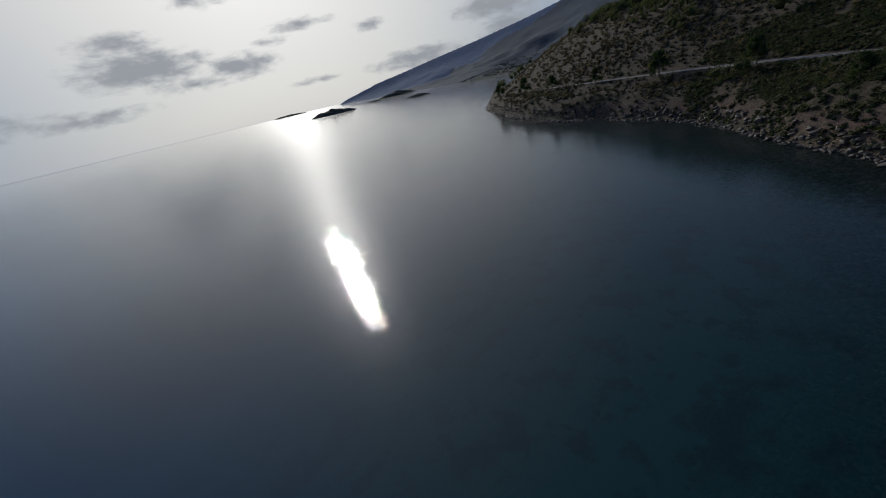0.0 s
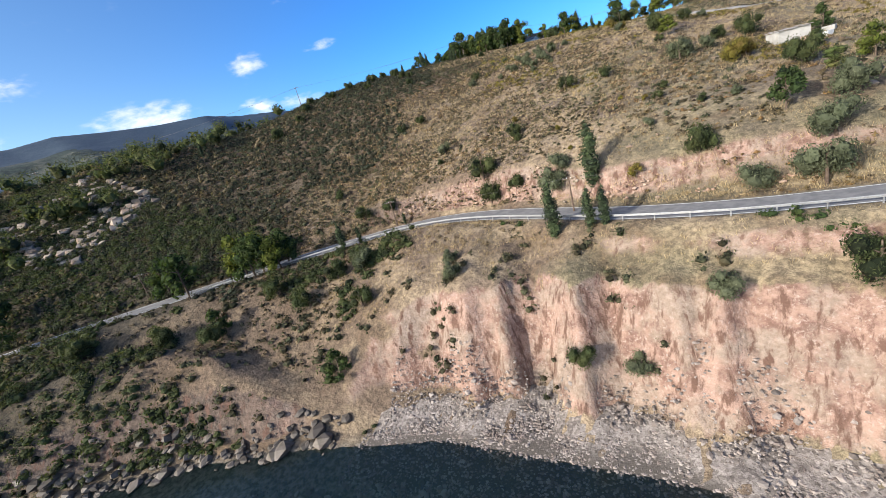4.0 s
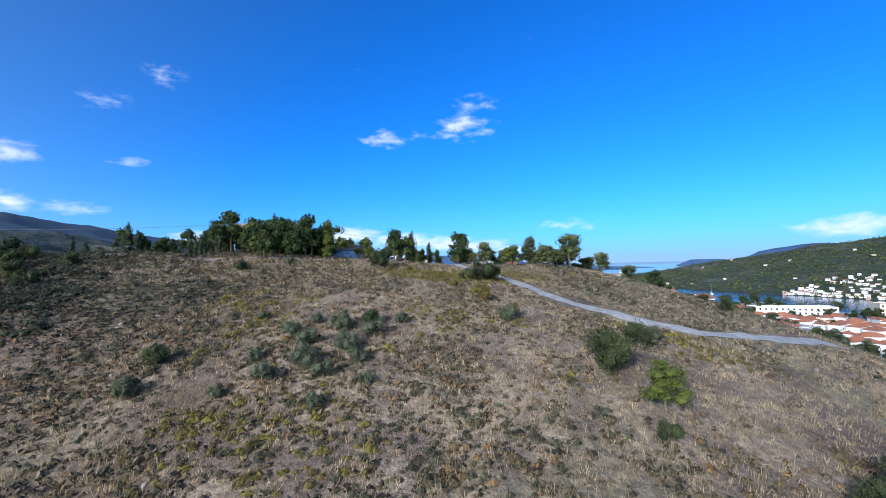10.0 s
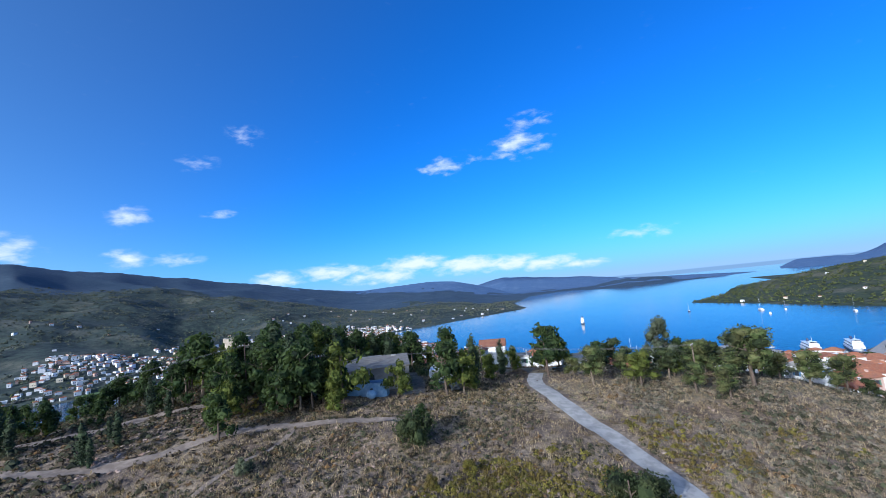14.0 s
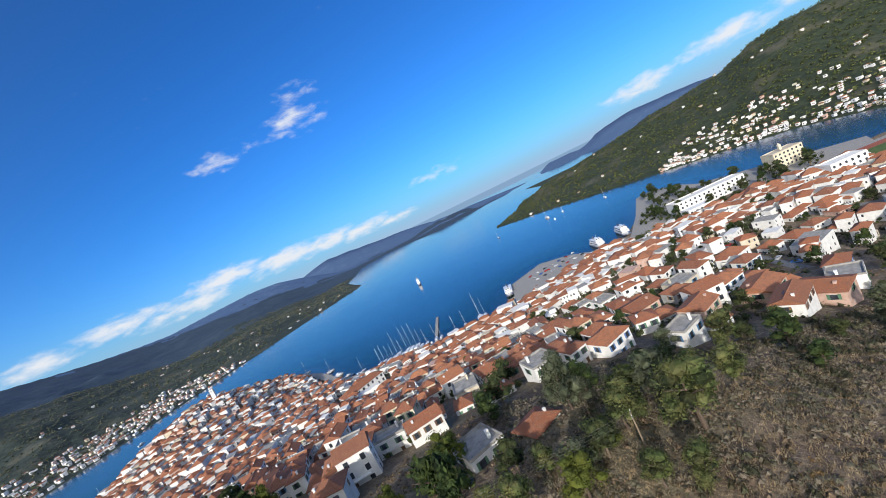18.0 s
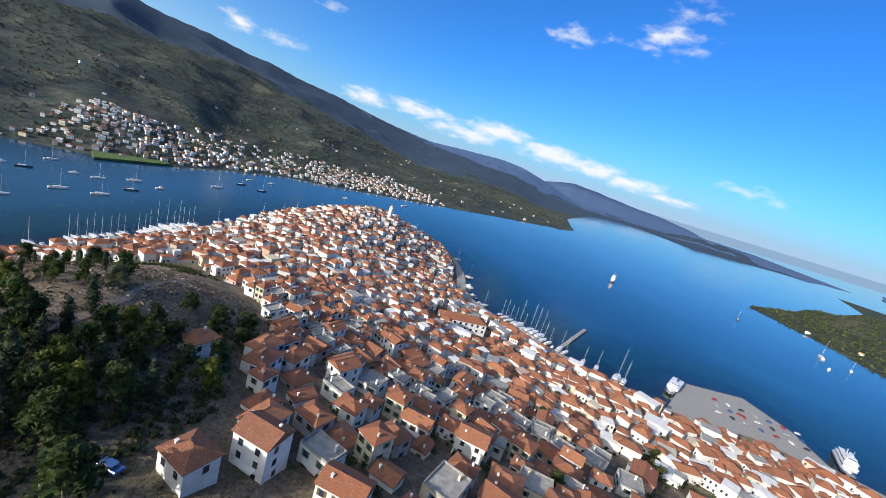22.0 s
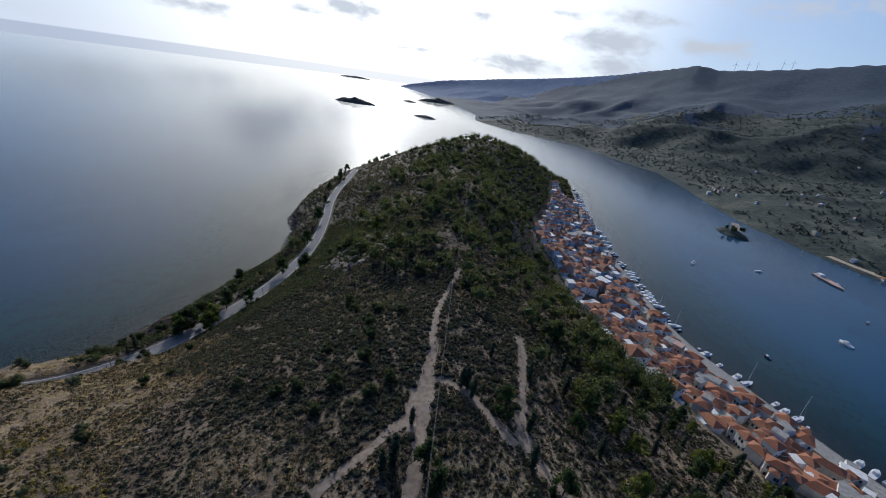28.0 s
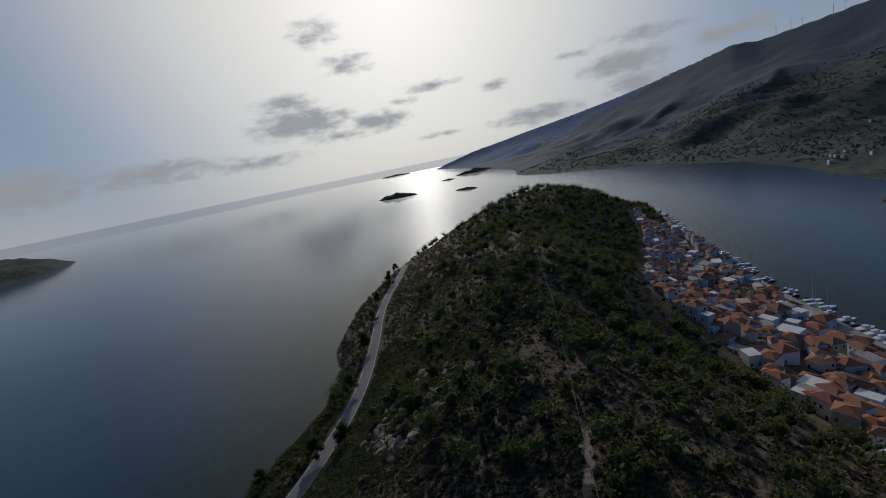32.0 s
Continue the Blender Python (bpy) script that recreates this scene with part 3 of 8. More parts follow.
def ground(x, y):
    """Height of the island's ground."""
    x, y = np.asarray(x, float), np.asarray(y, float)
    inside = signed_distance(x, y, COAST)
    h = np.maximum(plate(x, y), 0.7)
    wild = np.clip((120 - y) / 60, 0.12, 1)
    h = h + wild * (0.8 * value_noise(x, y, 14, 3) + 0.4 * value_noise(x, y, 4, 9, 3)) * np.clip(inside / 20, 0, 1)
    h = h * np.clip(inside / 7, 0, 1) ** 0.6 + 0.12
    # the cliff over the pebble beach, with gullies
    along_c = np.clip((x + 34) / 20, 0, 1) * np.clip((130 - x) / 40, 0, 1) * np.clip((-96 - y) / 6, 0, 1)
    d = inside + 3.6 * value_noise(x, 0 * x, 10, 41, 3) - 3.6 * np.abs(value_noise(x + 0.15 * y, 0 * x, 5.2, 43, 2)) + 1.4 * value_noise(x, y, 2.6, 42, 3) + 1.3 * (0.4 - np.abs(value_noise(x, 0.35 * y, 2.1, 44, 2)))
    rise = np.clip((d - 6.2) / 6.2, 0, 1)
    face = np.where(d < 6.2, 0.1 + 0.22 * np.maximum(d, 0), 1.5 + 15.5 * rise ** 0.8 + 0.35 * np.maximum(d - 12.4, 0))
    h = h + along_c * (np.minimum(face, 22.0) - h)
    # low rock faces on the rest of that shore
    rough = np.clip((-30 - x) / 15, 0, 1) * np.clip((-128 - y) / 6, 0, 1) * np.clip((20 - inside) / 8, 0, 1)
    h = h + rough * (3.2 * np.abs(value_noise(x, y, 7, 51, 4, 0.6)) + 5.0 * np.clip((inside - 1.5) / 3.5, 0, 1) - 1.0) * np.clip(inside / 2, 0, 1)
    h = np.where(inside > 0, h, np.maximum(inside * 0.16, -14))
    d, z = line_distance(x, y, road_line)
    bank = z + 0.3 + 0.5 * np.maximum(d - 3.4, 0)
    h = np.where((x < -50) & (h > bank), bank + 0.25 * (h - bank) * np.clip((d - 10) / 14, 0, 4), h)
    k = np.clip((d - 3.7) / 4.4, 0, 1)
    k = k * k * (3 - 2 * k)
    return np.where(d < 8.3, z - 0.12 + (h - z + 0.12) * k, h)


def axis(parts):
    return np.concatenate([np.arange(a, b, s) for a, b, s in parts])


gx = axis([(-660, -260, 7), (-260, -160, 4), (-160, -45, 2.2), (-45, 80, 0.95), (80, 110, 2.2), (110, 200, 5), (200, 725, 12)])
gy = axis([(-480, -240, 7), (-240, -150, 4), (-150, -138, 2.2), (-138, -88, 1.0), (-88, 110, 2.2), (110, 200, 5), (200, 620, 10)])


def sheet(name, xs, ys, fn, mat, smooth=True):
    X, Y = np.meshgrid(xs, ys)
    Z = fn(X, Y)
    n, m = X.shape
    i = np.arange(n * m).reshape(n, m)
    f = np.stack([i[:-1, :-1], i[:-1, 1:], i[1:, 1:], i[1:, :-1]], -1).reshape(-1, 4)
    return mesh_from(name, np.stack([X, Y, Z], -1).reshape(-1, 3), f, mat, smooth)


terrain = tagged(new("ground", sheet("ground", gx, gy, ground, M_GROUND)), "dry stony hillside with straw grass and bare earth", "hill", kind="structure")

# a grid of heights for quick placing
hx, hy = np.arange(-620, 720, 3.0), np.arange(-460, 600, 3.0)
HX, HY = np.meshgrid(hx, hy)
HZ = ground(HX, HY)
HIN = signed_distance(HX, HY, COAST)


def lookup(grid, x, y):
    x, y = np.asarray(x, float), np.asarray(y, float)
    u, v = np.clip((x - hx[0]) / 3.0, 0, len(hx) - 1.001), np.clip((y - hy[0]) / 3.0, 0, len(hy) - 1.001)
    i, j = u.astype(int), v.astype(int)
    u, v = u - i, v - j
    return (grid[j, i] * (1 - u) + grid[j, i + 1] * u) * (1 - v) + (grid[j + 1, i] * (1 - u) + grid[j + 1, i + 1] * u) * v


def at_ground(x, y):
    return lookup(HZ, x, y)


# ---- the sea ----
m_sea = bpy.data.materials.new("sea_water")
m_sea.use_nodes = True
g = Nodes(m_sea.node_tree)
pos = g.n("ShaderNodeNewGeometry").outputs["Position"]
depth = g.n("ShaderNodeAttribute", attribute_name="depth").outputs["Fac"]
deep = g.mix(g.ramp(g.noise(pos, 0.006, 4, 0.6), 0.4, 0.62), (0.004, 0.034, 0.076), (0.007, 0.050, 0.102))
weed = g.ramp(g.noise(pos, 0.16, 5, 0.65), 0.50, 0.58)
shoal = g.mix(weed, (0.0029, 0.030, 0.036), (0.0018, 0.018, 0.024))
body_c = g.mix(g.ramp(depth, 17.0, 5.0), deep, shoal)
swell = g.noise(pos, 0.045, 3, 0.5)
across = g.n("ShaderNodeMapping", {"Vector": pos, "Rotation": (0.0, 0.0, 0.6), "Scale": (0.30, 0.75, 1.0)})
chop = g.noise(across, 1.0, 5, 0.6)
ripple = g.noise(g.n("ShaderNodeMapping", {"Vector": pos, "Rotation": (0.0, 0.0, 0.6), "Scale": (1.3, 2.6, 1.0)}), 1.0, 3, 0.6)
height = g.math("ADD", g.math("ADD", g.math("MULTIPLY", swell, 0.10), g.math("MULTIPLY", chop, 0.13)), g.math("MULTIPLY", ripple, 0.17))
bump = g.n("ShaderNodeBump", {"Height": height, "Distance": 1.0, "Strength": 0.155})
calm = g.ramp(g.noise(pos, 0.0045, 3, 0.6, 1.2), 0.42, 0.62, 0.010, 0.032)
body_d = g.n("ShaderNodeBsdfDiffuse", {"Color": body_c})
clear = g.n("ShaderNodeBsdfTransparent", {"Color": (0.74, 0.84, 0.80)})
under = g.n("ShaderNodeMixShader", {0: g.ramp(depth, 6.6, 0.0, 0.0, 0.94), 1: body_d, 2: clear})
mirror = g.n("ShaderNodeBsdfGlossy", {"Color": (0.95, 0.95, 0.95), "Roughness": calm, "Normal": bump})
sheen = g.n("ShaderNodeBsdfGlossy", {"Color": (0.95, 0.95, 0.95), "Roughness": 0.30, "Normal": bump})
gloss = g.n("ShaderNodeMixShader", {0: 0.10, 1: mirror, 2: sheen})
edge = g.n("ShaderNodeFresnel", {"IOR": 1.33, "Normal": bump})
mixed = g.n("ShaderNodeMixShader", {0: edge, 1: under, 2: gloss})
g.n("ShaderNodeOutputMaterial", {"Surface": mixed})


sx = axis([(-5000, -700, 430), (-700, -200, 25), (-200, 120, 4), (120, 720, 30), (720, 5300, 450)])
sy = axis([(-5000, -480, 450), (-480, -210, 18), (-210, -100, 4), (-100, 620, 30), (620, 5300, 450)])
SX, SY = np.meshgrid(sx, sy)
sea_mesh = sheet("water", sx, sy, lambda x, y: 0 * x, m_sea)
att = sea_mesh.attributes.new("depth", "FLOAT", "POINT")
att.data.foreach_set("value", np.clip(-signed_distance(SX, SY, COAST) * 0.16, 0, 20).ravel().astype(np.float32))
sea = tagged(new("water", sea_mesh), "calm deep blue sea with soft ripples", "sea", kind="structure")


# ---- land round the bay ----
def bearing(x, y):
    return np.degrees(np.arctan2(-np.asarray(x, float), np.asarray(y, float) - 40))


MAIN_COAST = [(520, 2330), (250, 2760), (20, 2430), (-60, 1700), (-26, 1420), (-10, 1335), (-28, 1268), (-61, 1231), (-176, 1057), (-273, 915), (-349, 795), (-420, 688), (-474, 612), (-492, 528),
              (-494, 437), (-532, 350), (-586, 292), (-562, 215), (-572, 163), (-580, 103), (-629, 56), (-655, -2), (-705, -85), (-775, -158), (-886, -252),
              (-965, -331), (-1020, -474), (-1100, -640), (-1060, -870), (-1110, -1090), (-1300, -1300), (-1500, -1650), (-1900, -2500), (-2300, -3500),
              (-2460, -3760), (-3500, -3300), (-4900, -1500), (-4900, 2500), (-2500, 4700), (1500, 4900), (1500, 3000)]
NORTH_COAST = [(352, 975), (372, 930), (414, 846), (454, 705), (499, 582), (536, 479), (556, 400), (540, 310), (520, 262), (620, 262), (900, 250), (2500, 100), (3400, 900), (2600, 2600), (1100, 2400),
               (900, 1700), (560, 1200), (430, 1080), (370, 1010)]
MAIN_RIDGE = [(-34, -3.8), (-29.6, -3.2), (-26.8, -2.7), (-21.5, -2.1), (-16.9, -1.5), (-13, -1.2), (-9, -1.8), (-5, -2.35), (0, -2.2), (3, -1.5), (5.3, -0.7), (7.6, 0.0), (10.3, 0.7), (13.6, 1.0),
              (19.2, 0.8), (23.3, 0.6), (26.3, 0.9), (30, 1.4), (33.8, 2.1), (36.6, 2.7), (41.4, 3.3), (45, 4.1), (47, 4.2), (51.4, 5.0), (56, 5.4), (60, 6.2), (65, 6.2), (70, 6.5), (74.4, 6.9), (78, 6.4), (80.3, 6.4),
              (83, 5.9), (86, 6.4), (88, 6.7), (93, 6.7), (98, 6.6), (102.7, 5.8), (106, 5.4), (109.5, 5.0), (111.8, 5.3), (115, 4.5), (117.3, 4.05), (119.4, 3.5), (123.5, 2.7), (129, 1.8), (134.5, 1.0), (137.5, 0.5),
              (141.5, -0.1), (146.8, -1.35), (152, -1.6)]
MAIN_FAR = [(-34, 3000), (-10, 3100), (0, 3500), (13, 3500), (30, 3000), (46, 2600), (60, 2300), (95, 2300), (113, 2700), (125, 3200), (140, 4000), (150, 4200)]


def mainland(x, y):
    x, y = np.asarray(x, float), np.asarray(y, float)
    inside = signed_distance(x, y, MAIN_COAST)
    az, r = bearing(x, y), np.hypot(x, y - 40)
    el = np.interp(az, *zip(*MAIN_RIDGE))
    far = np.interp(az, *zip(*MAIN_FAR))
    top = np.maximum(115 + far * np.tan(np.radians(el)), 12)
    to_top = np.maximum(far - r, 0)
    t = np.clip(inside, 0, None) / (np.clip(inside, 0, None) + to_top + 1e-6)
    wx, wy = x + 60 * value_noise(x, y, 300, 71), y + 60 * value_noise(x, y, 300, 72)
    spurs = 1 - np.abs(value_noise(wx, wy, 420, 12, 3, 0.42)) * 2.0
    folds = value_noise(x, y, 600, 5, 3)
    belly = np.clip(inside / 260, 0, 1) * np.clip(to_top / 700, 0, 1)
    h = top * (0.35 * t + 0.65 * t ** 2.0) + belly * np.clip(top / 300, 0.12, 1) * (40 * (spurs - 0.35) + 40 * folds + 26 * (0.45 - np.abs(value_noise(wx, wy, 190, 83, 3))) + 3 * value_noise(x, y, 70, 8, 2))
    h = np.where(r > far, top - (r - far) * 0.12, h)
    low = 2.0 + 0.02 * np.clip(inside, 0, 500)
    return np.where(inside > 0, np.maximum(h, low) * np.clip(inside / 25, 0.06, 1), np.maximum(inside * 0.1, -8))


def ring(name, fn, az0, az1, n, radii, mat):
    a = np.radians(np.linspace(az0, az1, n))
    A, R = np.meshgrid(a, radii, indexing="ij")
    X, Y = -np.sin(A) * R, 40 + np.cos(A) * R
    Z = fn(X, Y)
    i = np.arange(X.size).reshape(X.shape)
    f = np.stack([i[:-1, :-1], i[:-1, 1:], i[1:, 1:], i[1:, :-1]], -1).reshape(-1, 4)[:, ::-1]
    return mesh_from(name, np.stack([X, Y, Z], -1).reshape(-1, 3), f, mat, True)


land_r = np.r_[np.arange(440, 1700, 14), np.arange(1700, 4700, 34)]
land_mesh = ring("mainland", mainland, -33, 153, 520, land_r, [M_SCRUB, M_MID_HAZE, M_FAR_HAZE])
# faces farther off take the materials with haze painted in, by ragged distance bands
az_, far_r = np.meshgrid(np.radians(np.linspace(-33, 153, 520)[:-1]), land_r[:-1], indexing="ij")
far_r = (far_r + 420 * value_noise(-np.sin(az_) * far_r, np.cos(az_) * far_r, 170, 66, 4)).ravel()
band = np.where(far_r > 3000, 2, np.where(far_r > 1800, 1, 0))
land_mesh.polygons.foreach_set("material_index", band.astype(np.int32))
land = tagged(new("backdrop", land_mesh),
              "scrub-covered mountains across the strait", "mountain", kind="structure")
NORTH_RIDGE = [(-86, 1.3), (-74.8, 1.5), (-70.6, 1.8), (-66.6, 1.45), (-62.7, 1.55), (-58, 1.65), (-55, 1.2), (-53.5, 0.4), (-52, -0.3), (-48, -0.8), (-43.2, -1.4), (-40, -2.0), (-36.8, -2.5), (-31, -3.4), (-26.5, -4.2), (-20, -5.4)]
NORTH_FAR = [(-80, 1300), (-60, 1250), (-45, 1250), (-30, 1250), (-20, 1150)]


def northland(x, y):
    inside = signed_distance(x, y, NORTH_COAST)
    az, r = bearing(x, y), np.hypot(x, np.asarray(y) - 40)
    el, far = np.interp(az, *zip(*NORTH_RIDGE)), np.interp(az, *zip(*NORTH_FAR))
    top = np.maximum(110 + far * np.tan(np.radians(el)), 8)
    to_top = np.maximum(far - r, 0)
    t = np.clip(inside, 0, None) / (np.clip(inside, 0, None) + to_top + 1e-6)
    h = top * t ** 1.05 + np.clip(inside / 200, 0, 1) * 9 * value_noise(x, y, 110, 21)
    h = np.where(r > far, top - (r - far) * 0.10, h)
    return np.where(inside > 0, np.maximum(h, 1.0) * np.clip(inside / 15, 0.08, 1), np.maximum(inside * 0.1, -8))


north = tagged(new("backdrop_north", ring("northland", northland, -86, -17, 230, np.arange(420, 2300, 12), M_PINEWOOD)),
               "wooded green hill on the far shore", "hill", kind="structure")


def far_range(name, pts, r):
    """A distant chain, as a ridge with a slope before and behind it."""
    az = np.linspace(pts[0][0], pts[-1][0], 160)
    el = np.interp(az, *zip(*pts)) + 0.12 * value_noise(az * 10, 0 * az, 12, 31)
    v = []
    for k, (dr, s) in enumerate(((-900, 0), (-600, 0.3), (-300, 0.65), (0, 1), (150, 0.2))):
        z = s * (110 + r * np.tan(np.radians(el))) + (0 if k in (0, 3) else 8 * value_noise(az * 30, 0 * az + k * 50, 20, k))
        v.append(np.stack([-np.sin(np.radians(az)) * (r + dr), 40 + np.cos(np.radians(az)) * (r + dr), np.maximum(z, -2)], -1))
    v = np.array(v)
    i = np.arange(v.shape[0] * v.shape[1]).reshape(v.shape[:2])
    f = np.stack([i[:-1, :-1], i[:-1, 1:], i[1:, 1:], i[1:, :-1]], -1).reshape(-1, 4)
    # the blue haze on this range is in its material's colour
    return tagged(new(name, mesh_from(name, v.reshape(-1, 3), f, M_FAR_HAZE, True)), "hazy blue mountains on the horizon", "mountain", kind="structure")


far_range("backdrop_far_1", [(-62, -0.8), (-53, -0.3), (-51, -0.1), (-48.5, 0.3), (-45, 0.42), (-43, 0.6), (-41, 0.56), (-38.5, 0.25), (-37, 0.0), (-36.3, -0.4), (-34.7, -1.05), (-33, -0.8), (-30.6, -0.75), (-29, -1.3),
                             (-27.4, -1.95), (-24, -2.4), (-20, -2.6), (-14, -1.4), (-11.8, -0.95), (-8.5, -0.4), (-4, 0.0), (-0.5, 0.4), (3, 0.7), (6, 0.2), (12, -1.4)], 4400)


def islet(name, cx, cy, rx, ry, turn, high, label):
    xs = np.linspace(-1.25, 1.25, 30)
    X, Y = np.meshgrid(xs, xs)
    d = 1 - np.hypot(X, Y) + 0.22 * value_noise(X, Y, 0.5, int(cx) % 50)
    Z = np.where(d > 0, high * np.clip(d, 0, 1) ** 0.6 * (1 + 0.35 * value_noise(X, Y, 0.25, 4)), d * 10)
    c, s = math.cos(radians(turn)), math.sin(radians(turn))
    P2 = np.stack([cx + rx * X * c - ry * Y * s, cy + rx * X * s + ry * Y * c, Z], -1).reshape(-1, 3)
    i = np.arange(900).reshape(30, 30)
    f = np.stack([i[:-1, :-1], i[:-1, 1:], i[1:, 1:], i[1:, :-1]], -1).reshape(-1, 4)
    return tagged(new(name, mesh_from(name, P2, f, M_SCRUB, True)), label, "island", kind="structure")


islet("islet_1", -778, -1400, 80, 34, 125, 17, "low rocky islet in the glittering sea")
islet("islet_2", -872, -1075, 42, 18, 110, 7, "small flat rocky islet")
islet("islet_3", -1206, -1680, 32, 18, 130, 7, "tiny rocky islet")
islet("islet_4", -1485, -1815, 110, 45, 170, 20, "scrubby islet near the cape")
islet("islet_5", -2250, -4350, 200, 60, 120, 20, "distant low island on the horizon")
islet("headland", 640, -2000, 330, 260, 40, 95, "dark wooded headland across the sea")
# ---- road, rail and tracks ----
def ribbon(name, line, width, mat, lift, label="", category="road", drape=True, kind="structure", offset=0.0, ragged=0.0):
    """A strip of even width along a line, laid on the ground."""
    p = np.asarray(line, float)
    d = np.gradient(p[:, :2], axis=0)
    d /= np.linalg.norm(d, axis=1)[:, None]
    nrm = np.stack([-d[:, 1], d[:, 0]], 1)
    cols = []
    for s in np.linspace(-0.5, 0.5, 5):
        edge = s * width * (1 + ragged * value_noise(p[:, 0], p[:, 1] + 90 * s, 4.0, 77, 3))
        q = p[:, :2] + nrm * (offset + edge[:, None] if ragged else offset + s * width)
        z = ground(q[:, 0], q[:, 1]) + lift if drape else p[:, 2] + lift
        cols.append(np.c_[q, z])
    v = np.stack(cols, 1)
    i = np.arange(v.shape[0] * 5).reshape(-1, 5)
    f = np.stack([i[:-1, :-1], i[:-1, 1:], i[1:, 1:], i[1:, :-1]], -1).reshape(-1, 4)[:, ::-1]
    ob = new(name, mesh_from(name, v.reshape(-1, 3), f, mat, True))
    return tagged(ob, label, category, kind=kind) if label else ob


road = ribbon("road", road_line, 6.0, M_ASPHALT, 0.0, "grey asphalt coast road cut into the slope", drape=False)
for side, off in (("road_edge_line_1", 2.75), ("road_edge_line_2", -2.75)):
    ribbon(side, road_line, 0.16, M_WHITE, 0.012, "white painted edge line of the road", "road marking", drape=False, offset=off)

TRACK = [(-4, 72, 0), (-5, 62, 0), (0, 48, 0), (9, 30, 0), (14, 17, 0), (19, 4, 0), (27, -6, 0), (38, -9, 0), (52, -5, 0), (72, 6, 0), (100, 14, 0), (135, 20, 0)]
ribbon("track", along(TRACK, 1.5), 3.4, M_CONCRETE, 0.10, "pale concrete track winding over the hilltop", "track")
PATHS = (([(-155, -53, 0), (-136, -38, 0), (-117, -21, 0), (-108, -10, 0), (-98, 1, 0), (-89, 8, 0), (-79, 11, 0), (-71, 12, 0), (-64, 15, 0), (-58, 19, 0), (-50, 29, 0), (-44, 31, 0), (-35, 35, 0), (-26, 36, 0)], 2.2),
         ([(-98, 1, 0), (-104, 4, 0), (-104, 15, 0), (-104, 24, 0)], 3.0), ([(-138, -5, 0), (-126, 7, 0), (-109, 20, 0), (-105, 27, 0), (-104, 36, 0), (-101, 47, 0), (-92, 50, 0)], 2.8), ([(-98, 2, 0), (-89, 12, 0), (-81, 21, 0), (-75, 28, 0), (-68, 35, 0), (-63, 41, 0)], 3.2),
         ([(-45, 13, 0), (-44, 19, 0), (-42, 28, 0), (-43, 31, 0)], 0.8), ([(-66, 87, 0), (-63, 91, 0), (-70, 98, 0), (-73, 107, 0), (-77, 117, 0), (-90, 134, 0), (-116, 167, 0)], 1.8), ([(-108, -9, 0), (-100, -1, 0), (-92, 5, 0), (-86, 12, 0)], 3.6),
         ([(-66, 103, 0), (-54, 112, 0), (-50, 121, 0)], 1.5))
for k, (line, width_) in enumerate(PATHS):
    ribbon(f"path_{k + 1}", along(line, 1.5), width_, M_PATH, 0.10, "bare trodden footpath through the scrub", "path", ragged=0.9)


# ---- plants ----
def quads(points, normals, size, rng, tilt=0.9):
    """A small leaf patch at each point, roughly facing its normal."""
    n = len(points)
    nn = normals + tilt * rng.normal(size=(n, 3))
    nn /= np.linalg.norm(nn, axis=1)[:, None] + 1e-9
    u = np.cross(nn, rng.normal(size=(n, 3)))
    u /= np.linalg.norm(u, axis=1)[:, None] + 1e-9
    v = np.cross(nn, u)
    s = size * rng.uniform(0.6, 1.3, (n, 1))
    verts = np.stack([points - u * s, points + v * s * 0.45, points + u * s, points - v * s * 0.45], 1).reshape(-1, 3)
    return verts, np.arange(4 * n).reshape(n, 4)


PHI = (1 + 5 ** 0.5) / 2
ICO_V = np.array([(-1, PHI, 0), (1, PHI, 0), (-1, -PHI, 0), (1, -PHI, 0), (0, -1, PHI), (0, 1, PHI), (0, -1, -PHI), (0, 1, -PHI), (PHI, 0, -1), (PHI, 0, 1), (-PHI, 0, -1), (-PHI, 0, 1)]) / 1.9
ICO_F = np.array([(0, 11, 5), (0, 5, 1), (0, 1, 7), (0, 7, 10), (0, 10, 11), (1, 5, 9), (5, 11, 4), (11, 10, 2), (10, 7, 6), (7, 1, 8), (3, 9, 4), (3, 4, 2), (3, 2, 6), (3, 6, 8), (3, 8, 9), (4, 9, 5), (2, 4, 11), (6, 2, 10), (8, 6, 7), (9, 8, 1)])
OCT_V = np.array([(1, 0, 0), (0, 1, 0), (-1, 0, 0), (0, -1, 0), (0, 0, 1), (0, 0, -0.3)], float)
OCT_F = np.array([(0, 1, 4), (1, 2, 4), (2, 3, 4), (3, 0, 4)])


def halves(f):
    """Each quad as two triangles."""
    return np.concatenate([f[:, [0, 1, 2]], f[:, [0, 2, 3]]])


def cores(centres, radii, rng, squash, start, small=False):
    """The dense ragged heart of each clump of leaves."""
    v0, f0 = (OCT_V, OCT_F) if small else (ICO_V, ICO_F)
    n = len(radii)
    k = v0[None] * rng.uniform(0.7, 1.2, (n, len(v0), 1)) * np.array([1, 1, squash])
    v = np.asarray(centres)[:, None, :] + k * np.asarray(radii)[:, None, None]
    return v.reshape(-1, 3), (f0[None] + len(v0) * np.arange(n)[:, None, None]).reshape(-1, 3) + start


